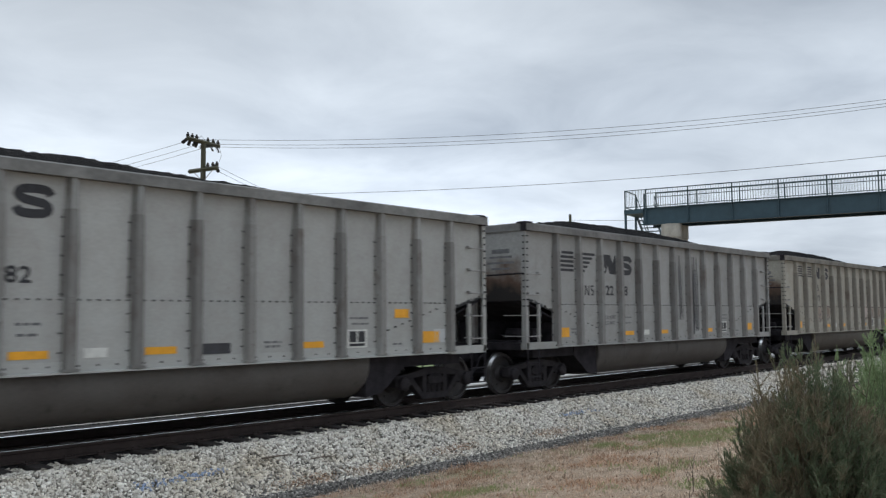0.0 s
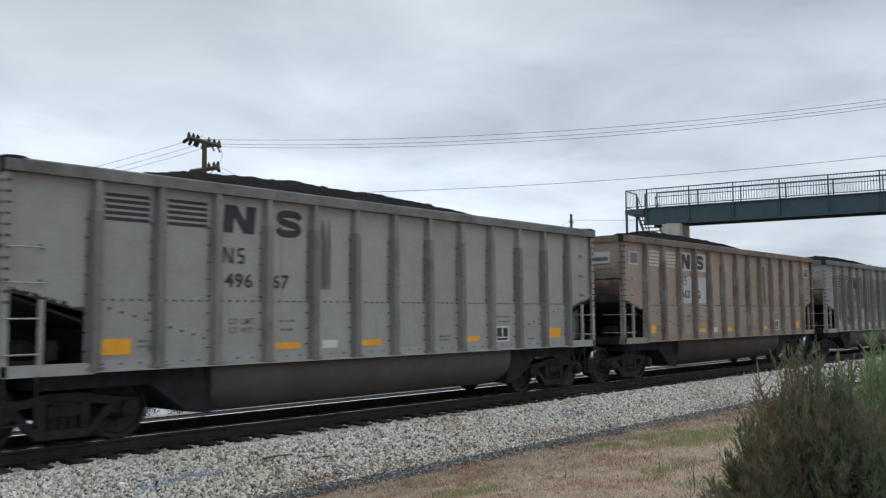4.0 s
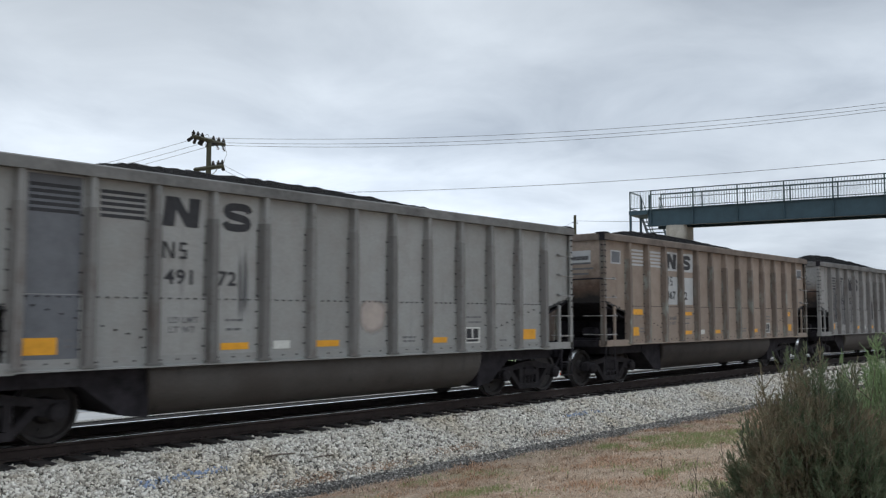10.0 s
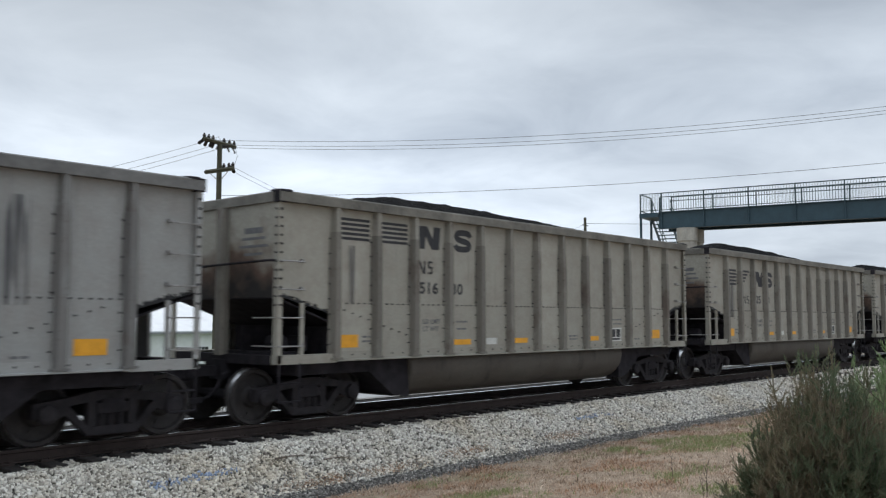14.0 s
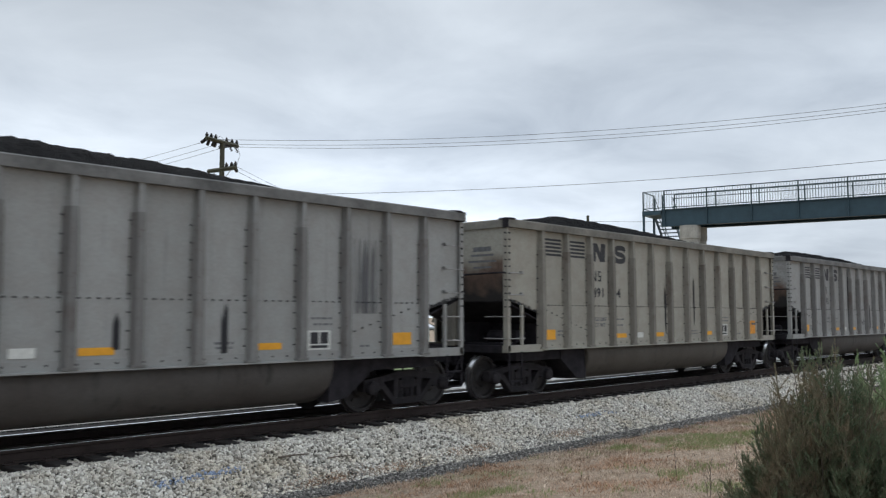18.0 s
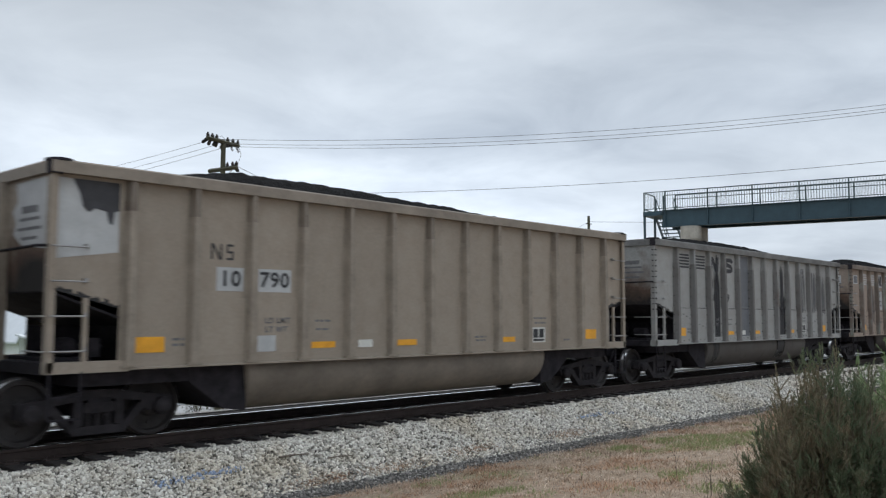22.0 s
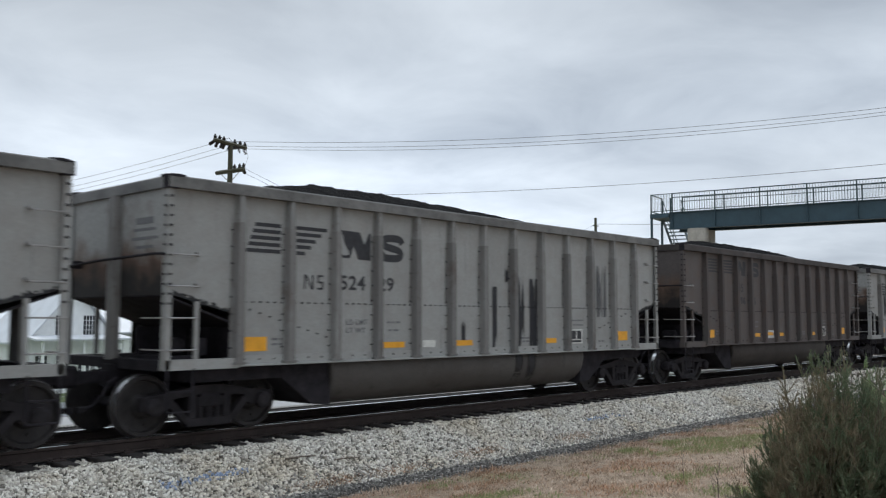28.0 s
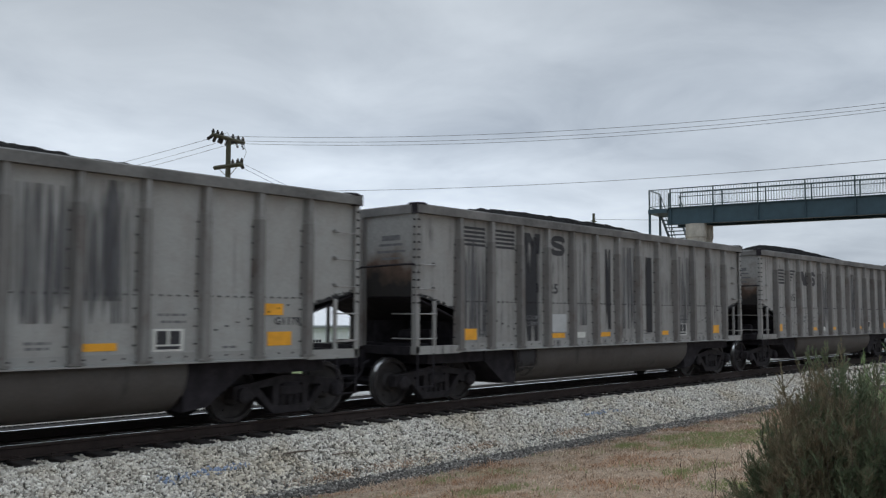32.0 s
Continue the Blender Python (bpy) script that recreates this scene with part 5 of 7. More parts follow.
def mark_wagon(car, livery, kind, digits, k, extras):
    ink = M_BLACK
    light = livery in ("red",)
    if light:
        ink = M_WHITEINK
    if livery in ("tan", "brown") and kind == "flag":
        # pale boxes behind emblem and number
        share("emblem_ground", kept("ground_a", M_PATCH, reflector_box(3, 4, 2.98, 3.50)), car, "pale patch under the emblem")
        share("number_ground", kept("ground_b", M_PATCH, reflector_box(3, 4, 2.06, 2.82)), car, "pale patch under the number")
        for q in range(5):
            z = 3.44 - 0.092 * q
            for i in (1, 2):
                share("emblem_bar", kept("emblem_bar_w%d_%d" % (q, i), M_PATCH, bar_mark(i, 0.5, 0.67, z, 0.052)), car)
        EMBLEM_Z[0] = 3.24
        share("emblem_block", kept("emblem_n_t", M_BLACK, raised(emblem_upright(3, 0.50, 0.84))), car)
        share("emblem_block", kept("emblem_s_t", M_BLACK, raised(emblem_s(4, 0.46, 0.82))), car)
        EMBLEM_Z[0] = 3.0
        for i, f in ((0, 0.55), (13, 0.55)):
            share("corner_square", kept("end_window_%d" % i, M_PATCH, bar_mark(i, f, 0.42, 3.22, 0.34)), car, "pale-edged dark square near the corner")
            share("corner_square", kept("end_window_in_%d" % i, P_DARK(livery), raised(bar_mark(i, f, 0.34, 3.22, 0.27))), car)
        share("end_number_ground", kept("end_number_ground", M_PATCH, end_stencil(3.22, 0.62, 0.30)), car, "pale patch on the end sheet")
    elif kind == "open":
        for q in range(5):
            share("emblem_bar", kept("emblem_bar_o%d" % q, M_BLACK, bar_mark(1, 0.55, 0.88, 3.28 - 0.105 * q, 0.06, 0.04)), car)
            share("emblem_bar", kept("emblem_bar_p%d" % q, M_BLACK, bar_mark(2, 0.28, 0.34 + 0.02 * q, 3.28 - 0.105 * q, 0.06)), car)
        EMBLEM_Z[0] = 3.08
        share("emblem_block", kept("emblem_n_o", M_BLACK, emblem_n(2, 0.70, 0.85)), car)
        share("emblem_block", kept("emblem_s_o", M_BLACK, emblem_s(3, 0.32, 1.1)), car)
        EMBLEM_Z[0] = 3.0
    elif kind == "horse":
        stripes_horse(car, M_BLACK)
    elif kind == "flag":
        stripes_flag(car, M_BLACK)
    # number, split by the rib
    off = 0.0075 if livery in ("tan", "brown") else 0.0
    if kind == "crate":
        for txt, i in ((digits[:2], 1), (digits[2:4], 2), (digits[4:], 3)):
            lettering(car, txt[0], bays(i, 0.34), 2.22, 0.42, ink)
            lettering(car, txt[1], bays(i, 0.70), 2.22, 0.42, ink)
        share("owner_bars", kept("owner_bars_c", ink, owner_blocks(2, 0.5, 2.72)), car)
    elif kind == "horse":
        share("owner_bars", kept("owner_bars_h", ink, owner_bars(2, 0.57, 2.34)), car)
        if digits:
            lettering(car, digits[:3], bays(3, 0.425), 2.34, 0.335, ink)
            lettering(car, digits[3:], bays(4, 0.25), 2.34, 0.335, ink)
    elif kind == "flag":
        share("owner_bars", kept("owner_bars_f", ink, raised(owner_bars(3, 0.38, 2.70))), car)
        if digits:
            for txt, x in ((digits[:3], bays(3, 0.46)), (digits[3:], bays(4, 0.30))):
                lettering(car, txt, x, 2.30, 0.30, ink).location.y -= off
    elif kind == "plain" and digits:
        for txt, i, f, w in ((digits[:2], 2, 0.64, 0.46), (digits[2:], 3, 0.46, 0.62)):
            share("number_ground", kept("number_ground_%d" % i, M_PATCH, bar_mark(i, f, w * 0.95, 2.31, 0.36)), car, "pale patch under the number")
            lettering(car, txt, bays(i, f), 2.31, 0.33, ink).location.y -= 0.0045
        share("owner_bars", kept("owner_bars_p", ink, owner_bars(2, 0.52, 2.72)), car)
    # reflectors along the lower sheet
    few = len(RIB) < 13
    big = (1, 9) if few else (1, 12)
    for i in big:
        share("reflector", kept("reflector_big_%d" % i, M_YELLOW, reflector(i, 0.33 if i == 1 else 0.45, 0.42, 1.24, 1.46)), car, "yellow reflective plate")
    for i, f in ((3, 0.4), (5, 0.5), (7, 0.4)) if few else ((4, 0.46), (6, 0.42), (9, 0.35)):
        share("reflector", kept("reflector_%d" % i, M_YELLOW, reflector(i, f, 0.46, 1.23, 1.335)), car, "yellow reflective plate")
    share("service_plate", kept("plate_5", M_WHITEINK, reflector(5, 0.40, 0.30, 1.22, 1.35)), car, "small white plate")
    share("inspection_box", kept("insp_f", M_WHITEINK, reflector(10, 0.42, 0.44, 1.20, 1.52)), car, "white-framed stencil box")
    for a, w, z0, z1 in ((-0.105, 0.165, 1.30, 1.49), (0.105, 0.165, 1.30, 1.49), (0.0, 0.375, 1.23, 1.275)):
        share("stencil", kept("insp_%.1f" % a, M_BLACK, raised(box_at(10, 0.42, a, w, z0, z1))), car)
    for nm, i, f, z, w in (("c", 4, 0.45, 1.68, 0.34), ("d", 4, 0.45, 1.54, 0.30), ("e", 1, 0.78, 1.42, 0.20), ("f", 1, 0.78, 1.34, 0.20), ("g", 10, 0.5, 1.72, 0.5),
                           ("h", 10, 0.5, 1.62, 0.4), ("i", 8, 0.5, 1.35, 0.34), ("j", 8, 0.5, 1.28, 0.30), ("k", 11, 0.5, 1.24, 0.26)):
        tagged(share("stencil", kept("stencil_" + nm, M_GREY_INK, stencil_row(i, f, w, z)), car), kind="stuff")
    if livery not in ("dark", "red") and kind != "open":
        lettering(car, "LD LMT", bays(3, 0.52), 1.68, 0.125, M_GREY_INK, True)
        lettering(car, "LT WT", bays(3, 0.50), 1.54, 0.125, M_GREY_INK, True)
    if livery not in ("dark", "red"):
        for q in range(4):
            share("end_stencil", kept("end_stencil_%d" % q, M_GREY_INK, end_stencil(3.18 - 0.13 * q, 0.5 + 0.13 * (q % 3), 0.10 if q == 0 else 0.045)), car)
    for n, ex in enumerate(extras):
        what = ex[0]
        if what == "drip":
            _, i, f, zt, zb, w = ex
            share("oil_run", kept("drip_%d_%d" % (k, n), M_OILRUN, drip(bays(i, f), zt, zb, w, n)), car, "black run of oil down the sheet")["kind"] = "stuff"
            if zb < 1.07 and kind != "open":
                share("oil_run", kept("tubrun_%d_%d" % (k, n), M_OILTUB, tub_run(bays(i, f), w, n)), car, "black run of oil over the trough")["kind"] = "stuff"
        elif what == "smear":
            _, i, f, zt, zb, w = ex
            share("oil_smear", kept("smear_%d_%d" % (k, n), M_DUSTRUN, drip(bays(i, f), zt, zb, w, n)), car, "grey smear down the sheet")["kind"] = "stuff"
        elif what == "shade":
            share("repaint", kept("shade_%d" % ex[1], M_PANEL_SHADE, repaint(ex[1])), car, "bluish repainted sheet")
        elif what == "pale":
            _, i, f, w, z0, z1 = ex
            share("touch_up", kept("pale_%d_%.2f_%.2f" % (i, f, z0), M_PATCH, reflector(i, f, w, z0, z1)), car, "pale touch-up patch")
        elif what == "heat":
            for i in range(ex[1], ex[2]):
                share("burnt_patch", kept("heat_%d" % i, M_BURNT, scorch(i)), car, "pale tan burnt paint below the seam")
        elif what == "shadebox":
            _, i, f, w, z0, z1 = ex
            share("dark_patch", kept("sb_%d_%.2f_%.2f" % (i, f, z0), M_TARBOX, reflector(i, f, w, z0, z1)), car, "dark touch-up patch")
        elif what == "bars2":
            for z in (1.60, 1.76):
                share("slanted_reflector", kept("b2_%d_%.2f" % (ex[1], z), M_YELLOW, slanted(ex[1], ex[2], z)), car, "slanted yellow reflector")
        elif what == "panel":
            share("repaint", kept("front_panel_paint", M_PATCH, front_panel), car, "whitish repainted front panel")
            share("repaint", kept("end_panel_paint", M_PATCH, end_panel), car, "whitish paint on the end sheet")
            share("torn_patch", kept("front_panel_hole", M_TARBOX, raised(blot_high)), car, "dark torn patch in the pale paint")
        elif what == "ring":
            share("round_emblem", kept("ring_emblem", M_WHITEINK, ring_emblem), car, "faded white round emblem with two bars")
        elif what == "tag":
            share("sprayed_tag", kept("tag_%d_%d" % (k, n), M_DRIP, scribble(ex[1], ex[2], ex[3], k * 9 + n)), car, "black sprayed scribble")["kind"] = "stuff"
        elif what == "chips":
            share("paint_chip", kept("chips_%d_%d" % (k, n), M_DRIP, chips(ex[1], ex[2], ex[3], k)), car, "dark chips where the paint has flaked off")["kind"] = "stuff"
        elif what == "box":
            _, i, f, w, z0, z1, mat = ex
            share("marking_plate", kept("mk_%d_%.2f_%.2f" % (i, f, z0), mat, raised(reflector(i, f, w, z0, z1))), car)
        elif what == "plain":
            _, i, f, w, z0, z1 = ex
            share("marking_plate", kept("mp_%d_%.2f_%.2f" % (i, f, z0), M_GREY_INK, shifted(raised(reflector(i, f, w, z0, z1)), 0.004)), car)
        elif what == "text":
            _, txt, i, f, z, size, mat = ex
            lettering(car, txt, bays(i, f), z, size, mat, z < 1.95)


def P_DARK(livery):
    return M_PANEL_SHADE


def raised(maker):
    """The same marking, laid over another one."""
    def go(bm):
        maker(bm)
        for v in bm.verts:
            v.co.y -= 0.0075
    return go


def shifted(maker, out):
    def go(bm):
        maker(bm)
        for v in bm.verts:
            v.co.y -= out
    return go


def scorch(i):
    """Film over a whole bay below the seam, where the paint is burnt."""
    def go(bm):
        a, b, y = EDGE[i] + 0.11, EDGE[i + 1] - 0.11, Y_MARK - 0.0150
        bm.faces.new([bm.verts.new(p) for p in ((a, y, 1.40), (b, y, 1.40), (b, y, 2.02), (a, y, 2.02))])
    return go


def reflector_box(i0, i1, z0, z1):
    def go(bm):
        for i in range(i0, i1 + 1):
            w = 0.37
            x = bays(i, 0.5)
            plate(bm, quad(x - w, x + w, z0, z1), 0.004)
    return go


def box_at(i, f, dx, w, z0, z1):
    def go(bm):
        x = bays(i, f) + dx
        plate(bm, quad(x - w / 2, x + w / 2, z0, z1), 0.004, True)
    return go


def owner_bars(i, f, z):
    """Owner's mark as plain bars: two uprights joined aslant, then three short level bars with stubs."""
    def go(bm):
        x = bays(i, f)
        for q in (-0.21, -0.05):
            plate(bm, quad(x + q - 0.016, x + q + 0.016, z - 0.12, z + 0.12))
        plate(bm, [(x - 0.21, z + 0.12), (x - 0.175, z + 0.12), (x - 0.05, z - 0.12), (x - 0.085, z - 0.12)], 0.0045)
        for q in (-0.104, 0.0, 0.104):
            plate(bm, quad(x + 0.05, x + 0.17, z + q - 0.016, z + q + 0.016))
        plate(bm, quad(x + 0.05, x + 0.08, z, z + 0.104), 0.0045)
        plate(bm, quad(x + 0.14, x + 0.17, z - 0.104, z), 0.0045)
    return go


def owner_blocks(i, f, z):
    """The red car's mark as plain bars: two open squares and a dot over them."""
    def go(bm):
        x = bays(i, f)
        for q in (-0.16, 0.12):
            plate(bm, quad(x + q - 0.10, x + q - 0.055, z - 0.15, z + 0.15))
            plate(bm, quad(x + q - 0.055, x + q + 0.08, z + 0.105, z + 0.15))
            plate(bm, quad(x + q - 0.055, x + q + 0.08, z - 0.15, z - 0.105) if q < 0 else quad(x + q - 0.055, x + q + 0.08, z - 0.03, z + 0.015))
        plate(bm, quad(x - 0.06, x - 0.01, z + 0.22, z + 0.27))
    return go


def stencil_row(i, f, w, z):
    def go(bm):
        r = random.Random(int(z * 100) + i)
        x, end = bays(i, f) - w / 2, bays(i, f) + w / 2
        while x < end - 0.03:
            q = min(r.uniform(0.05, 0.13), end - x)
            plate(bm, quad(x, x + q, z - 0.018, z + 0.018), 0.003, True)
            x += q + 0.03
    return go


def end_stencil(z, w, h):
    def go(bm):
        x = X0 + 0.03 - 0.006
        box(bm, x - 0.004, x, -0.85 - w / 2, -0.85 + w / 2, z - h / 2, z + h / 2)
    return go


def repaint(i):
    def go(bm):
        a, b = EDGE[i] + 0.115, EDGE[i + 1] - 0.115
        plate(bm, quad(a, b, Z_SEAM + 0.04, Z_TOP - 0.03), 0.002)
        plate(bm, quad(a, b, Z_SILL + 0.15, Z_SEAM + 0.03), 0.002, True)
    return go


def slanted(i, f, z):
    def go(bm):
        x = bays(i, f)
        plate(bm, [(x - 0.2, z - 0.09), (x + 0.2, z + 0.03), (x + 0.2, z + 0.11), (x - 0.2, z - 0.01)], 0.008, True)
    return go


def front_panel(bm):
    a, b = X0 + 0.10, RIB[0] - 0.16
    plate(bm, [(a, 2.50), (b, 2.62), (b, Z_TOP - 0.05), (a, Z_TOP - 0.05)], 0.003)


def blot_high(bm):
    a, b, z0, z1 = X0 + 0.10, RIB[0] - 0.16, 2.56, Z_TOP - 0.05
    o = [(0.24, 1.0), (0.36, 0.80), (0.40, 0.64), (0.50, 0.57), (0.60, 0.63), (0.78, 0.60), (0.84, 0.44), (0.89, 0.42), (0.92, 0.60), (1.0, 0.62), (1.0, 1.0)]
    plate(bm, [(a + (b - a) * u, z0 + (z1 - z0) * v) for u, v in o], 0.002)


def end_panel(bm):
    """Whitish paint over the upper end sheet, torn away towards the middle."""
    x = X0 + 0.03 - 0.0065
    pts = [(-1.44, 2.62), (-0.62, 2.70), (-0.34, 2.86), (-0.42, 3.02), (-0.30, 3.18), (-0.46, 3.30), (-0.40, 3.56), (-1.44, 3.58)]
    prism(bm, pts, x - 0.003, x, "x")


def ring_emblem(bm):
    x, z = bays(0, 0.60), 2.92
    for q in range(12):
        a, b = radians(-35 + 20 * q), radians(-15 + 20 * q)
        plate(bm, [(x + r * math.cos(t), z + r * math.sin(t)) for r, t in ((0.25, a), (0.40, a), (0.40, b), (0.25, b))])
        if q < 10:
            plate(bm, [(x + r * math.cos(t), z + r * math.sin(t)) for r, t in ((0.08, a), (0.19, a), (0.19, b), (0.08, b))])
    for dz in (-0.22, -0.37):
        plate(bm, quad(x - 0.48, x + 0.06, z + dz - 0.055, z + dz + 0.055), 0.0045)
    for q in (-0.38, -0.24, -0.10, 0.04, 0.18, 0.32):
        plate(bm, quad(x + q - 0.055, x + q + 0.055, 3.37, 3.50))


def scribble(i, z0, z1, seed):
    """Looping strokes of a spray can; no word can be read in them."""
    def go(bm):
        r = random.Random(seed)
        for q in range(6):
            x = bays(i, 0.22 + 0.11 * q)
            pts = [(x + r.uniform(-0.07, 0.07), z0 + (z1 - z0) * (m / 4) + r.uniform(-0.03, 0.03)) for m in range(5)]
            for (xa, za), (xb, zb) in zip(pts, pts[1:]):
                d = Vector((xb - xa, zb - za))
                nrm = Vector((-d.y, d.x)).normalized() * 0.011
                plate(bm, [(xa + nrm.x, za + nrm.y), (xa - nrm.x, za - nrm.y), (xb - nrm.x, zb - nrm.y), (xb + nrm.x, zb + nrm.y)], 0.003 + 0.0002 * q, True)
    return go


def chips(i, z0, z1, seed):
    """Flaked spots in a loose column, each an uneven lozenge."""
    def go(bm):
        r = random.Random(seed)
        for q in range(46):
            x, z, a = bays(i, 0.48) + r.gauss(0, 0.10), r.uniform(z0, z1), r.uniform(0.010, 0.030)
            o = [(x - a * r.uniform(0.6, 1.2), z), (x, z - a * r.uniform(0.8, 1.8)), (x + a * r.uniform(0.6, 1.2), z + a * 0.2), (x - a * 0.2, z + a * r.uniform(0.8, 1.8))]
            y = Y_MARK - (0.0128 if z < Z_SEAM + 0.04 else 0.0008)
            prism(bm, o, y - 0.001, y, "y")
    return go


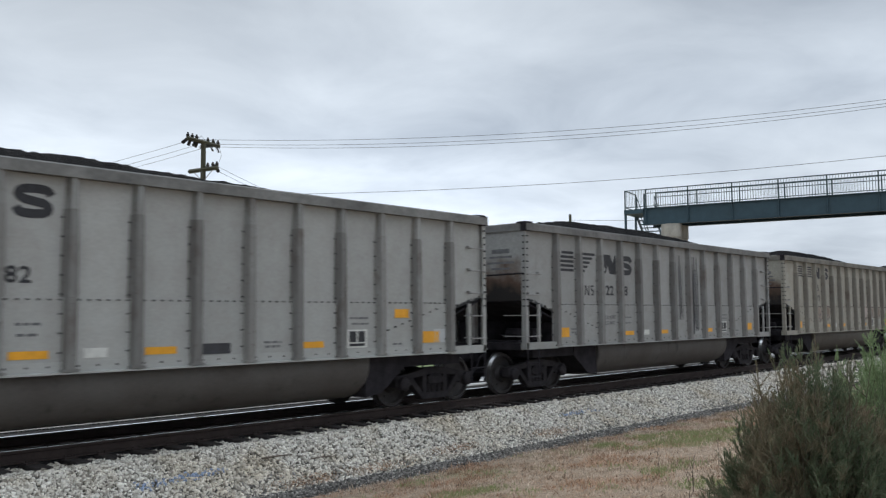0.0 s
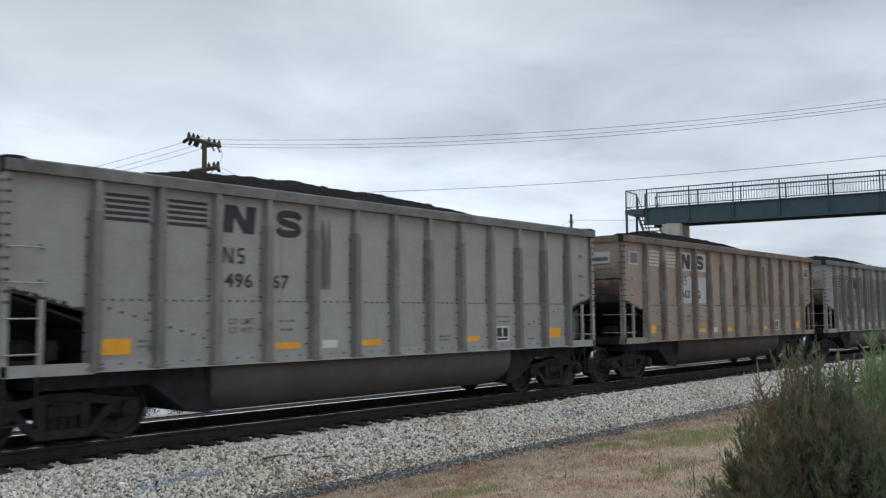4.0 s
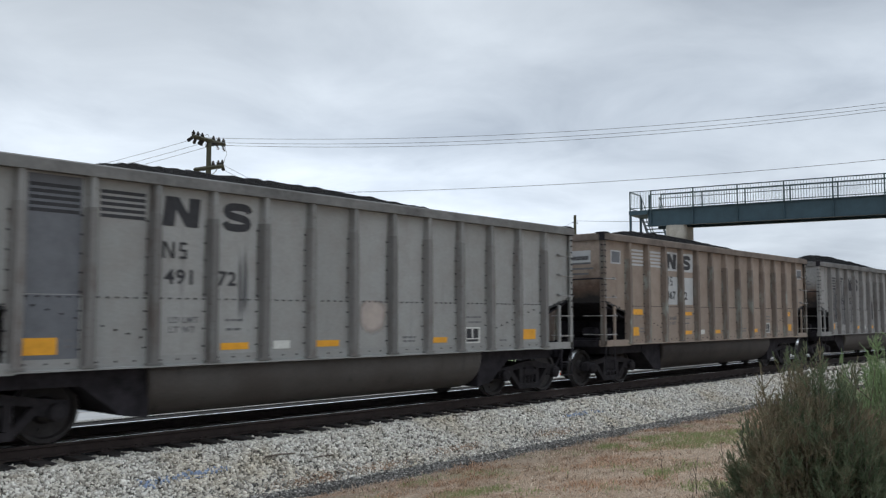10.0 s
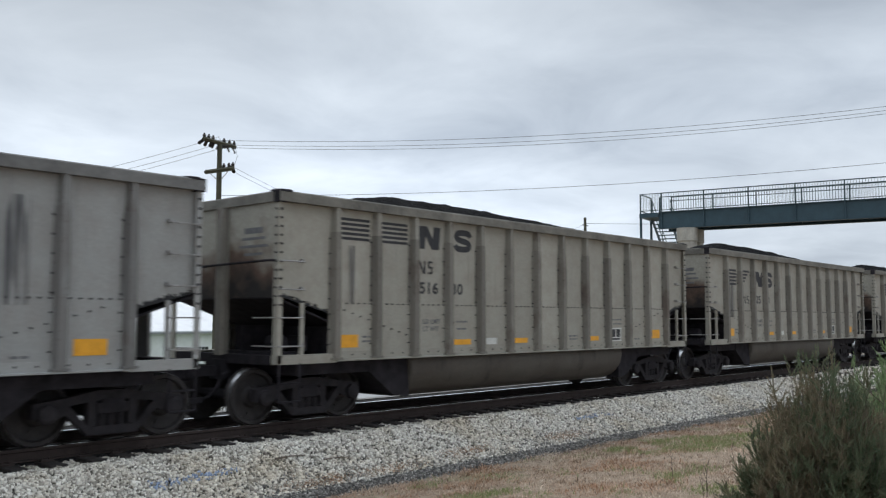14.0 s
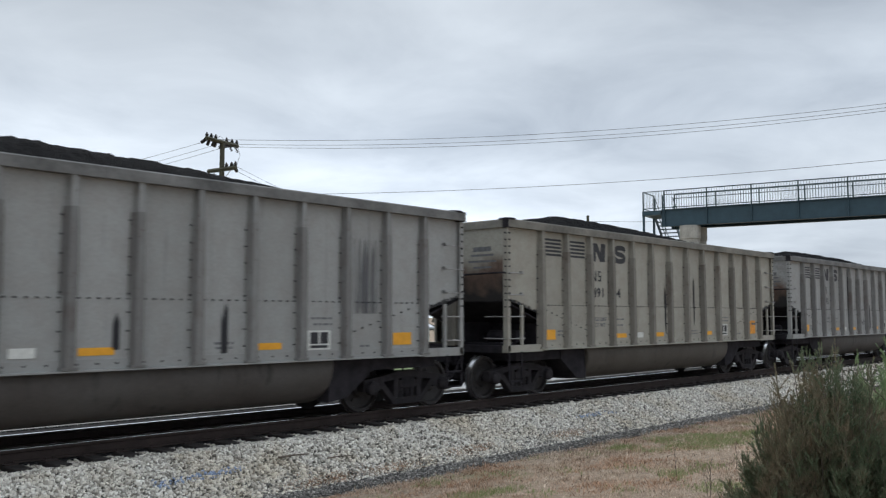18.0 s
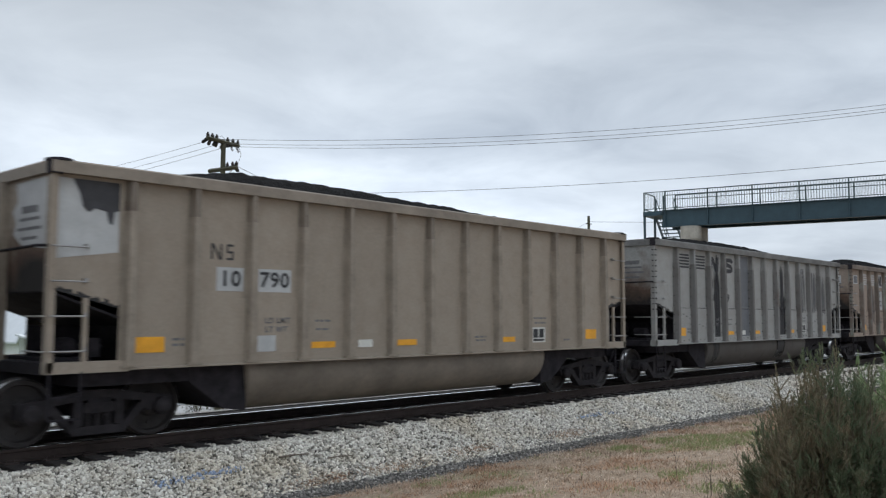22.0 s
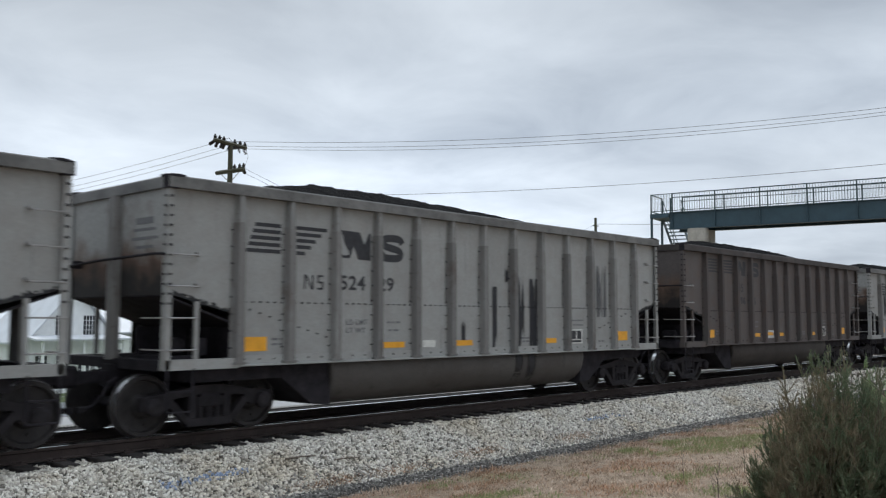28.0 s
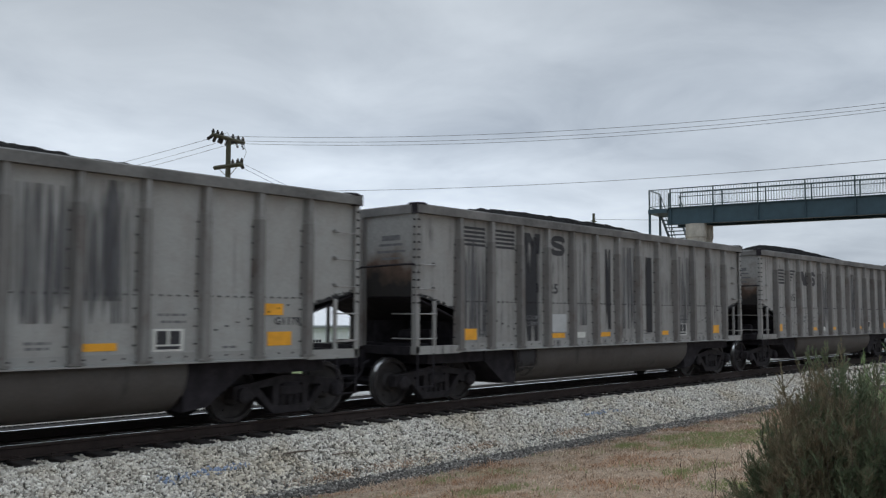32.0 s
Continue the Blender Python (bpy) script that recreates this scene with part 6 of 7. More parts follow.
GREY_H = "grey coal gondola with swept-bar emblem"
GREY_F = "grey coal gondola with straight-bar emblem"
TAN_F = "tan coal gondola with pale boxes behind its emblem"
FLEET = [
    ("greyclean", "flag", "51182", [("box", 11, 0.6, 0.34, 1.72, 1.88, M_YELLOW), ("shadebox", 7, 0.4, 0.45, 1.2, 1.36), ("pale", 12, 0.7, 0.3, 1.24, 1.5)], GREY_F + ", freshly washed"),
    ("grey", "horse", "52288", [("drip", 8, 0.35, 3.2, 1.15, 0.06), ("smear", 8, 0.5, 3.4, 1.3, 0.3), ("smear", 7, 0.5, 3.4, 1.6, 0.25)], GREY_H + " and a dark streak"),
    ("cream", "flag", "47742", [("heat", 3, 5), ("heat", 9, 12), ("drip", 4, 0.35, 2.62, 2.48, 0.07)], "pale grey coal gondola with burnt pink patches"),
    ("grey", "horse", "52319", [("smear", 3, 0.1, 3.2, 1.5, 0.15), ("drip", 7, 0.6, 1.8, 1.4, 0.04), ("smear", 11, 0.4, 2.9, 1.8, 0.3), ("drip", 2, 0.15, 1.58, 1.45, 0.06)], GREY_H + " and faint streaks"),
    ("tan", "flag", "46461", [("drip", 9, 0.35, 2.9, 1.1, 0.22), ("smear", 10, 0.5, 3.3, 1.3, 0.25), ("smear", 11, 0.2, 3.3, 1.3, 0.4), ("bars2", 12, 0.5), ("box", 1, 0.4, 0.5, 1.5, 1.62, M_YELLOW)], TAN_F + ", streaked"),
    ("grey", "flag", "49667", [("smear", 5, 0.3, 3.4, 2.2, 0.15)], GREY_F),
    ("tan", "flag", "46312", [("smear", 9, 0.4, 3.3, 2.0, 0.2)], TAN_F),
    ("greydirty", "horse", "52179", [("smear", 1, 0.5, 2.9, 1.4, 0.5), ("smear", 2, 0.5, 3.0, 1.3, 0.5), ("smear", 3, 0.5, 3.2, 1.8, 0.5), ("smear", 5, 0.4, 3.5, 1.3, 0.6), ("smear", 6, 0.5, 3.2, 1.7, 0.5), ("smear", 7, 0.5, 3.4, 1.4, 0.5), ("smear", 8, 0.6, 3.2, 1.5, 0.5), ("drip", 8, 0.6, 3.2, 1.5, 0.08),
                                     ("smear", 9, 0.5, 3.3, 1.4, 0.5), ("smear", 10, 0.5, 3.3, 1.6, 0.5), ("smear", 4, 0.6, 3.3, 1.9, 0.4), ("heat", 2, 4)], "heavily streaked grey coal gondola with swept-bar emblem"),
    ("grey", "horse", "51238", [("drip", 0, 0.45, 3.3, 2.95, 0.07), ("drip", 0, 0.75, 3.1, 2.95, 0.05), ("drip", 1, 0.7, 2.9, 1.6, 0.04), ("drip", 0, 0.8, 2.5, 2.36, 0.05)], GREY_H + " and chips at the corner"),
    ("grey", "horse", "52477", [("smear", 5, 0.5, 3.4, 1.2, 0.12)], GREY_H),
    ("red", "crate", "507801", [("box", 7, 0.5, 0.46, 3.02, 3.44, M_HEAT), ("box", 7, 0.5, 0.36, 1.3, 1.55, M_WHITEINK), ("smear", 1, 0.5, 3.3, 1.4, 0.5), ("smear", 5, 0.6, 3.2, 1.4, 0.4), ("smear", 3, 0.5, 3.4, 2.6, 0.3),
                                ("ring", 0), ("tag", 7, 1.3, 1.9), ("tag", 5, 1.3, 1.9)], "dark red coal gondola with white numbers and rusty trough"),
    ("grey", "horse", "53058", [("drip", 7, 0.42, 2.05, 1.08, 0.20), ("drip", 7, 0.05, 2.1, 1.2, 0.05), ("smear", 8, 0.4, 2.5, 1.1, 0.3), ("drip", 8, 0.75, 2.3, 1.1, 0.06), ("pale", 2, 0.3, 0.5, 1.15, 1.5), ("pale", 6, 0.45, 0.6, 1.36, 1.72)],
     GREY_H + " and black oil runs"),
    ("grey", "flag", "49172", [("drip", 0, 0.5, 3.35, 3.0, 0.09), ("drip", 0, 0.48, 2.85, 2.72, 0.06), ("shade", 1), ("heat", 7, 8), ("smear", 4, 0.6, 3.0, 1.6, 0.1)], GREY_F + " and one repainted sheet"),
    ("tan", "flag", "46702", [("box", 1, 0.5, 0.5, 1.78, 1.92, M_YELLOW), ("box", 4, 0.5, 0.4, 1.76, 1.86, M_YELLOW), ("box", 12, 0.4, 0.3, 1.74, 1.88, M_YELLOW)], TAN_F),
    ("greydirty", "horse", "58258", [("smear", 1, 0.5, 2.9, 1.5, 0.5), ("smear", 2, 0.5, 3.3, 1.4, 0.6), ("smear", 3, 0.5, 3.3, 1.4, 0.4), ("smear", 8, 0.3, 3.2, 1.6, 0.3), ("smear", 9, 0.5, 3.4, 1.5, 0.5), ("shade", 10), ("smear", 11, 0.5, 3.4, 1.3, 0.5), ("drip", 6, 0.6, 2.6, 1.6, 0.08),
                                     ("smear", 12, 0.5, 3.2, 1.8, 0.3)], "heavily streaked grey coal gondola with swept-bar emblem"),
    ("tan", "flag", "46339", [("drip", 8, 0.4, 2.5, 1.1, 0.09), ("smear", 10, 0.6, 3.3, 1.6, 0.2), ("smear", 3, 0.5, 2.0, 1.1, 0.5), ("smear", 11, 0.5, 3.3, 2.0, 0.3), ("smear", 6, 0.5, 3.2, 1.5, 0.2)], TAN_F + ", streaked"),
    ("grey", "horse", "52303", [("drip", 0, 0.62, 3.35, 2.0, 0.10), ("drip", 3, 0.15, 2.55, 1.08, 0.12), ("smear", 6, 0.5, 3.3, 2.0, 0.25), ("drip", 7, 0.25, 2.3, 1.2, 0.05), ("drip", 8, 0.85, 2.4, 1.2, 0.10), ("smear", 11, 0.4, 3.3, 1.9, 0.2), ("smear", 4, 0.4, 3.3, 1.3, 0.15)],
     GREY_H + " and black oil runs"),
    ("cream", "flag", "51630", [("smear", 8, 0.2, 3.2, 1.8, 0.06), ("smear", 1, 0.4, 3.0, 2.0, 0.08)], "cream coal gondola with straight-bar emblem"),
    ("cream", "horse", "52500", [("smear", 1, 0.4, 3.0, 1.8, 0.3)], "cream-grey coal gondola with swept-bar emblem"),
    ("cream", "horse", "", [("box", 12, 0.6, 0.4, 1.5, 1.6, M_ORANGE)], "cream-grey coal gondola with swept-bar emblem"),
    ("greyclean", "flag", "48270", [("shadebox", 5, 0.5, 0.64, 1.17, 1.58), ("box", 5, 0.5, 0.42, 1.3, 1.4, M_YELLOW), ("drip", 1, 0.9, 3.0, 1.05, 0.13), ("pale", 9, 0.5, 0.6, 1.2, 1.9), ("smear", 8, 0.1, 3.3, 1.5, 0.1), ("pale", 2, 0.2, 0.2, 2.1, 2.2)], GREY_F),
    ("grey", "horse", "52408", [("drip", 3, 0.2, 3.0, 1.05, 0.28), ("drip", 3, 0.7, 2.3, 1.05, 0.34), ("drip", 4, 0.4, 2.2, 1.05, 0.55), ("smear", 3, 0.5, 3.3, 1.3, 0.6), ("smear", 4, 0.5, 3.2, 1.6, 0.6), ("smear", 11, 0.5, 3.1, 1.8, 0.4), ("drip", 8, 0.5, 2.0, 1.2, 0.06), ("drip", 6, 0.7, 1.8, 1.3, 0.05)],
     GREY_H + " and a broad black smear"),
    ("cream", "flag", "49134", [("box", 12, 0.45, 0.44, 1.22, 1.62, M_ORANGE), ("plain", 12, 0.58, 0.26, 1.49, 1.55), ("drip", 6, 0.8, 2.5, 1.3, 0.03), ("drip", 8, 0.5, 2.8, 1.5, 0.025)], "cream-grey coal gondola with straight-bar emblem"),
    ("grey", "flag", "49198", [("drip", 8, 0.35, 2.3, 1.15, 0.12), ("drip", 8, 0.55, 2.2, 1.15, 0.07), ("drip", 5, 0.93, 3.5, 1.1, 0.10), ("tag", 7, 1.4, 1.6)], GREY_F + " and black drips"),
    ("grey", "horse", "53369", [("heat", 3, 12), ("smear", 1, 0.5, 2.8, 1.3, 0.4), ("smear", 2, 0.5, 2.9, 1.3, 0.4), ("smear", 11, 0.5, 3.0, 1.8, 0.3), ("smear", 12, 0.4, 3.0, 1.5, 0.3)], GREY_H + " and burnt tan rings"),
    ("tan", "flag", "46343", [("drip", 0, 0.45, 3.5, 2.3, 0.10), ("smear", 2, 0.4, 3.3, 1.4, 0.3), ("drip", 3, 0.85, 2.9, 1.6, 0.04), ("shadebox", 1, 0.4, 0.46, 1.16, 1.30), ("shadebox", 4, 0.46, 0.46, 1.1, 1.22), ("bars2", 12, 0.5)], TAN_F + ", streaked"),
    ("beige", "plain", "10790", [("pale", 3, 0.3, 0.34, 1.2, 1.45), ("panel", 0)], "plain beige coal gondola with a pale front panel"),
    ("grey", "flag", "48439", [("drip", 3, 0.6, 3.55, 1.06, 0.24), ("drip", 3, 0.66, 3.0, 1.06, 0.14), ("drip", 8, 0.52, 2.45, 1.06, 0.46), ("drip", 8, 0.5, 2.1, 1.06, 0.44), ("drip", 8, 0.6, 3.5, 2.1, 0.16), ("shade", 5), ("smear", 10, 0.5, 3.4, 1.9, 0.3), ("smear", 11, 0.5, 3.3, 1.9, 0.4), ("smear", 12, 0.5, 3.2, 1.9, 0.3), ("drip", 3, 0.25, 2.0, 1.3, 0.06), ("drip", 7, 0.2, 1.9, 1.3, 0.05)],
     GREY_F + " and broad black runs"),
    ("tan", "flag", "47237", [("drip", 8, 0.35, 2.2, 1.1, 0.07), ("drip", 9, 0.5, 2.0, 1.1, 0.08), ("drip", 3, 0.1, 1.9, 1.2, 0.08), ("smear", 2, 0.5, 3.0, 1.5, 0.4)], "brown coal gondola with pale boxes behind its emblem"),
    ("grey", "horse", "5", [("drip", 0, 0.03, 3.6, 2.2, 0.12), ("drip", 1, 0.2, 2.35, 1.9, 0.14), ("drip", 3, 0.75, 2.9, 1.06, 0.34), ("drip", 4, 0.3, 2.7, 1.1, 0.3), ("smear", 2, 0.7, 3.4, 1.3, 0.25), ("smear", 7, 0.6, 3.2, 1.4, 0.2), ("drip", 3, 0.2, 1.9, 1.2, 0.2), ("smear", 5, 0.3, 2.8, 1.2, 0.3)],
     GREY_H + " and broad black runs"),
    ("white", "open", "", [("text", "TOP", 9, 0.45, 3.12, 0.34, M_BLACK), ("text", "GON", 9, 0.45, 2.80, 0.34, M_BLACK), ("drip", 2, 0.55, 2.7, 1.2, 0.16), ("drip", 2, 0.85, 2.8, 1.2, 0.22), ("drip", 3, 0.2, 2.5, 1.3, 0.14), ("drip", 6, 0.5, 2.6, 1.1, 0.55), ("smear", 1, 0.5, 3.4, 1.2, 0.8), ("smear", 2, 0.4, 3.4, 1.2, 0.8),
                           ("tag", 5, 1.35, 2.1), ("text", "6", 3, 0.66, 2.05, 0.3, M_BLACK), ("smear", 4, 0.7, 2.9, 1.4, 0.1)], "old dirty-white gondola with black runs and flat underframe"),
    ("brown", "flag", "", [], "brown coal gondola with pale boxes behind its emblem"),
    ("grey", "horse", "", [("drip", 8, 0.5, 2.0, 1.06, 0.16), ("drip", 8, 0.3, 2.5, 2.3, 0.05), ("smear", 6, 0.3, 2.4, 1.5, 0.3), ("drip", 9, 0.1, 1.8, 1.5, 0.05), ("smear", 3, 0.5, 3.0, 1.5, 0.3), ("drip", 7, 0.5, 1.6, 1.2, 0.05)], GREY_H + " and black oil runs"),
    ("grey", "horse", "52429", [("drip", 8, 0.3, 2.7, 1.06, 0.15), ("drip", 8, 0.75, 2.6, 1.06, 0.18), ("drip", 7, 0.4, 2.4, 1.15, 0.08), ("drip", 6, 0.4, 1.75, 1.25, 0.06), ("smear", 11, 0.5, 3.0, 1.8, 0.3), ("drip", 7, 0.8, 2.8, 2.5, 0.04)], GREY_H + " and black oil runs"),
    ("dark", "flag", "49646", [("drip", 0, 0.1, 3.4, 2.2, 0.12), ("pale", 5, 0.5, 0.58, 1.17, 1.42), ("box", 5, 0.5, 0.44, 1.26, 1.36, M_YELLOW)], "soot-darkened coal gondola with faint emblem"),
    ("grey", "horse", "51287", [("drip", 8, 0.45, 2.5, 1.06, 0.14), ("drip", 8, 0.55, 1.9, 1.06, 0.34), ("tag", 5, 1.38, 1.66), ("tag", 6, 1.4, 1.7), ("tag", 7, 1.2, 1.6), ("tag", 11, 1.5, 1.7), ("drip", 1, 0.7, 2.9, 1.9, 0.10), ("smear", 2, 0.5, 2.9, 1.3, 0.5), ("drip", 3, 0.2, 2.5, 2.2, 0.05), ("drip", 7, 0.1, 2.2, 1.5, 0.07)],
     GREY_H + " and sprayed scribbles"),
    ("cream", "flag", "50016", [("heat", 3, 4), ("heat", 6, 10), ("smear", 5, 0.5, 3.55, 1.2, 0.5), ("smear", 5, 0.4, 3.5, 1.6, 0.4), ("smear", 4, 0.6, 3.2, 1.5, 0.3), ("chips", 7, 1.2, 3.3), ("smear", 1, 0.8, 3.2, 1.3, 0.2)], "cream coal gondola with straight-bar emblem and chipped paint"),
    ("grey", "horse", "51454", [("box", 1, 0.33, 0.46, 1.5, 1.66, M_YELLOW), ("smear", 8, 0.5, 3.4, 1.6, 0.5), ("smear", 2, 0.6, 3.1, 1.2, 0.2), ("smear", 1, 0.7, 2.8, 1.6, 0.3), ("smear", 4, 0.5, 3.3, 1.4, 0.5), ("box", 12, 0.3, 0.36, 1.72, 1.9, M_YELLOW), ("text", "G117R", 12, 0.62, 1.62, 0.16, M_BLACK), ("smear", 9, 0.45, 3.55, 1.6, 0.5), ("smear", 9, 0.35, 3.4, 1.9, 0.4)], GREY_H + " and grey streaks"),
    ("greydirty", "flag", "48825", [("drip", 3, 0.35, 3.4, 1.06, 0.5), ("smear", 1, 0.5, 3.2, 1.3, 0.6), ("smear", 5, 0.5, 3.4, 1.5, 0.2), ("drip", 6, 0.6, 3.3, 1.4, 0.14), ("smear", 7, 0.5, 3.4, 1.4, 0.5), ("drip", 8, 0.6, 3.2, 1.3, 0.2), ("smear", 10, 0.5, 3.3, 1.3, 0.5), ("pale", 4, 0.5, 0.5, 1.36, 1.75)],
     GREY_F + ", streaked black"),
    ("greydirty", "horse", "", [("smear", 5, 0.5, 3.3, 1.3, 0.5), ("smear", 8, 0.5, 3.3, 1.3, 0.5)], "streaked grey coal gondola with swept-bar emblem"),
    ("grey", "horse", "", [], GREY_H),
]
TRAIN = []


def build_train():
    for n, (livery, kind, digits, extras, label) in enumerate(FLEET):
        set_body(kind)
        set_bays(10 if kind == "open" else 13, digits in ("51238", "51287", "49646"))
        TRAIN.append((n + 1, *wagon(n + 1, livery, kind, digits, extras, label)))


# ---------------------------------------------------------------- footbridge
BARRELS = ((63.77, 46.95), (70.41, 47.2))
BR_A, BR_B = Vector((48.0, 25.71, 0)), Vector((50.27, 13.31, 0))
BR_D = (BR_B - BR_A).normalized()
BR_N = Vector((-BR_D.y, BR_D.x, 0))          # away from the camera
BR_STEP = (BR_B - BR_A).length / 5
BR_BAYS = 13
BR_WIDE = 1.9
Z_DECK, Z_GIRD, Z_RAILTOP = 8.10, 7.12, 9.25


def br(u, v, z):
    """A point u along the bridge, v across it."""
    p = BR_A + BR_D * u + BR_N * v
    return Vector((p.x, p.y, z))


def br_frame():
    return Matrix(((BR_D.x, BR_N.x, 0, BR_A.x), (BR_D.y, BR_N.y, 0, BR_A.y), (0, 0, 1, 0), (0, 0, 0, 1)))


def build_bridge():
    m = br_frame()
    bridge = tagged(new("footbridge"), "blue-green steel footbridge over the tracks with railings", "footbridge")
    ln = BR_STEP * BR_BAYS
    for v, nm in ((0.0, "girder"), (BR_WIDE, "girder")):
        web = part("girder", obox(B(), m, -0.2, ln, v - 0.012, v + 0.012, Z_GIRD, Z_DECK), M_BRIDGE, bridge)
        for z in (Z_GIRD - 0.03, Z_DECK):
            part("flange", obox(B(), m, -0.2, ln, v - 0.15, v + 0.15, z, z + 0.03), M_BRIDGE, web)
        for i in range(BR_BAYS + 1):
            bm = B()
            obox(bm, m, i * BR_STEP - 0.02, i * BR_STEP + 0.02, v - 0.13, v + 0.13, Z_GIRD, Z_DECK)
            part("stiffener", bm, M_BRIDGE, bridge)
    bm = B()
    obox(bm, m, -0.2, ln, 0.1, BR_WIDE - 0.1, Z_DECK - 0.12, Z_DECK)
    part("deck", bm, M_CONCRETE, bridge, "concrete walkway slab")
    for v in (-0.05, BR_WIDE + 0.05):
        for i in range(BR_BAYS + 1):
            bm = B()
            obox(bm, m, i * BR_STEP - 0.035, i * BR_STEP + 0.035, v - 0.035, v + 0.035, Z_DECK - 0.25, Z_RAILTOP + 0.02)
            part("post", bm, M_BRIDGE_RAIL, bridge)
        for i in range(BR_BAYS):
            a, b = i * BR_STEP, (i + 1) * BR_STEP
            bm = B()
            for z, t in ((Z_RAILTOP, 0.028), (Z_RAILTOP - 0.24, 0.02), (Z_DECK + 0.13, 0.02)):
                obox(bm, m, a, b, v - t, v + t, z - t, z + t)
            pan = part("railing_panel", bm, M_BRIDGE_RAIL, bridge)
            n = 17
            for q in range(1, n):
                u = a + (b - a) * q / n
                bm = B()
                obox(bm, m, u - 0.0075, u + 0.0075, v - 0.0075, v + 0.0075, Z_DECK + 0.13, Z_RAILTOP)
                if v < 0 or i < 6:
                    part("baluster", bm, M_BRIDGE_RAIL, pan)
                else:
                    bm.free()
    # landing at the far end
    bm = B()
    obox(bm, m, -1.35, -0.2, -0.15, BR_WIDE + 0.15, Z_DECK - 0.28, Z_DECK - 0.02)
    part("landing", bm, M_BRIDGE, bridge)
    for u, v in ((-1.3, -0.05), (-1.3, BR_WIDE + 0.05), (-0.75, BR_WIDE + 0.05)):
        bm = B()
        obox(bm, m, u - 0.035, u + 0.035, v - 0.035, v + 0.035, Z_DECK - 0.3, Z_RAILTOP + 0.02)
        part("post", bm, M_BRIDGE_RAIL, bridge)
    bm = B()
    for z in (Z_RAILTOP, Z_DECK + 0.13):
        obox(bm, m, -1.3, 0.0, -0.07, -0.03, z - 0.02, z + 0.02)
        obox(bm, m, -1.33, -1.27, -0.05, BR_WIDE + 0.05, z - 0.025, z + 0.025)
    for q in range(13):
        u = -1.2 + 0.095 * q
        obox(bm, m, u - 0.0075, u + 0.0075, -0.06, -0.04, Z_DECK + 0.13, Z_RAILTOP)
    part("landing_railing", bm, M_BRIDGE_RAIL, bridge)
    bm = B()
    for u, v in ((-1.3, 0.0), (-1.3, BR_WIDE)):
        obox(bm, m, u - 0.06, u + 0.06, v - 0.06, v + 0.06, -3.2, Z_DECK - 0.28)
    part("landing_leg", bm, M_BRIDGE, bridge)
    # stairs that go down behind the landing
    rise, run, n = 0.21, 0.245, 56
    for u in (-1.25, -0.12):
        bm = B()
        p = []
        for q in (0, n):
            y, z = BR_WIDE + 0.1 + run * q, Z_DECK - 0.05 - rise * q
            p += [(y, z)]
        (ya, za), (yb, zb) = p
        vs = [(ya, za), (yb, zb), (yb, zb - 0.32), (ya, za - 0.32)]
        pts = [m @ Vector((u + d, y, z)) for d in (-0.025, 0.025) for y, z in vs]
        add(bm, pts, [(0, 1, 2, 3), (7, 6, 5, 4), (0, 4, 5, 1), (1, 5, 6, 2), (2, 6, 7, 3), (3, 7, 4, 0)])
        part("stringer", bm, M_BRIDGE, bridge)
        bm = B()
        for dz in (0.55, 1.05):
            tube(bm, [m @ Vector((u, ya, za + dz)), m @ Vector((u, yb, zb + dz))], 0.025, 6)
        for q in range(0, n + 1, 8):
            tube(bm, [m @ Vector((u, ya + run * q, za - rise * q - 0.1)), m @ Vector((u, ya + run * q, za - rise * q + 1.05))], 0.022, 6)
        part("stair_handrail", bm, M_BRIDGE_RAIL, bridge)
    for q in range(n):
        bm = B()
        y, z = BR_WIDE + 0.1 + run * (q + 0.1), Z_DECK - 0.08 - rise * (q + 0.7)
        obox(bm, m, -1.22, -0.15, y, y + 0.27, z - 0.045, z)
        part("step", bm, M_BRIDGE, bridge)
    # piers
    for u, zb in ((1.45, -2.6), (ln - 1.0, 0.0)):
        pier = tagged(new("bridge_pier"), "round weathered concrete pier under the footbridge", "pier", "piers of the footbridge")
        for v in (0.15, 1.55):
            bm = B()
            c = br(u, v, 0)
            lathe(bm, [(zb - 0.5, 0.55), (6.25, 0.55), (6.32, 0.60), (7.08, 0.60)], (c.x, c.y, 0), 24, "z")
            part("column", bm, M_CONCRETE, pier)


# ---------------------------------------------------------------- poles and wires
def sag(a, b, drop, n=18):
    a, b = Vector(a), Vector(b)
    return [a.lerp(b, i / n) - Vector((0, 0, drop * 4 * (i / n) * (1 - i / n))) for i in range(n + 1)]


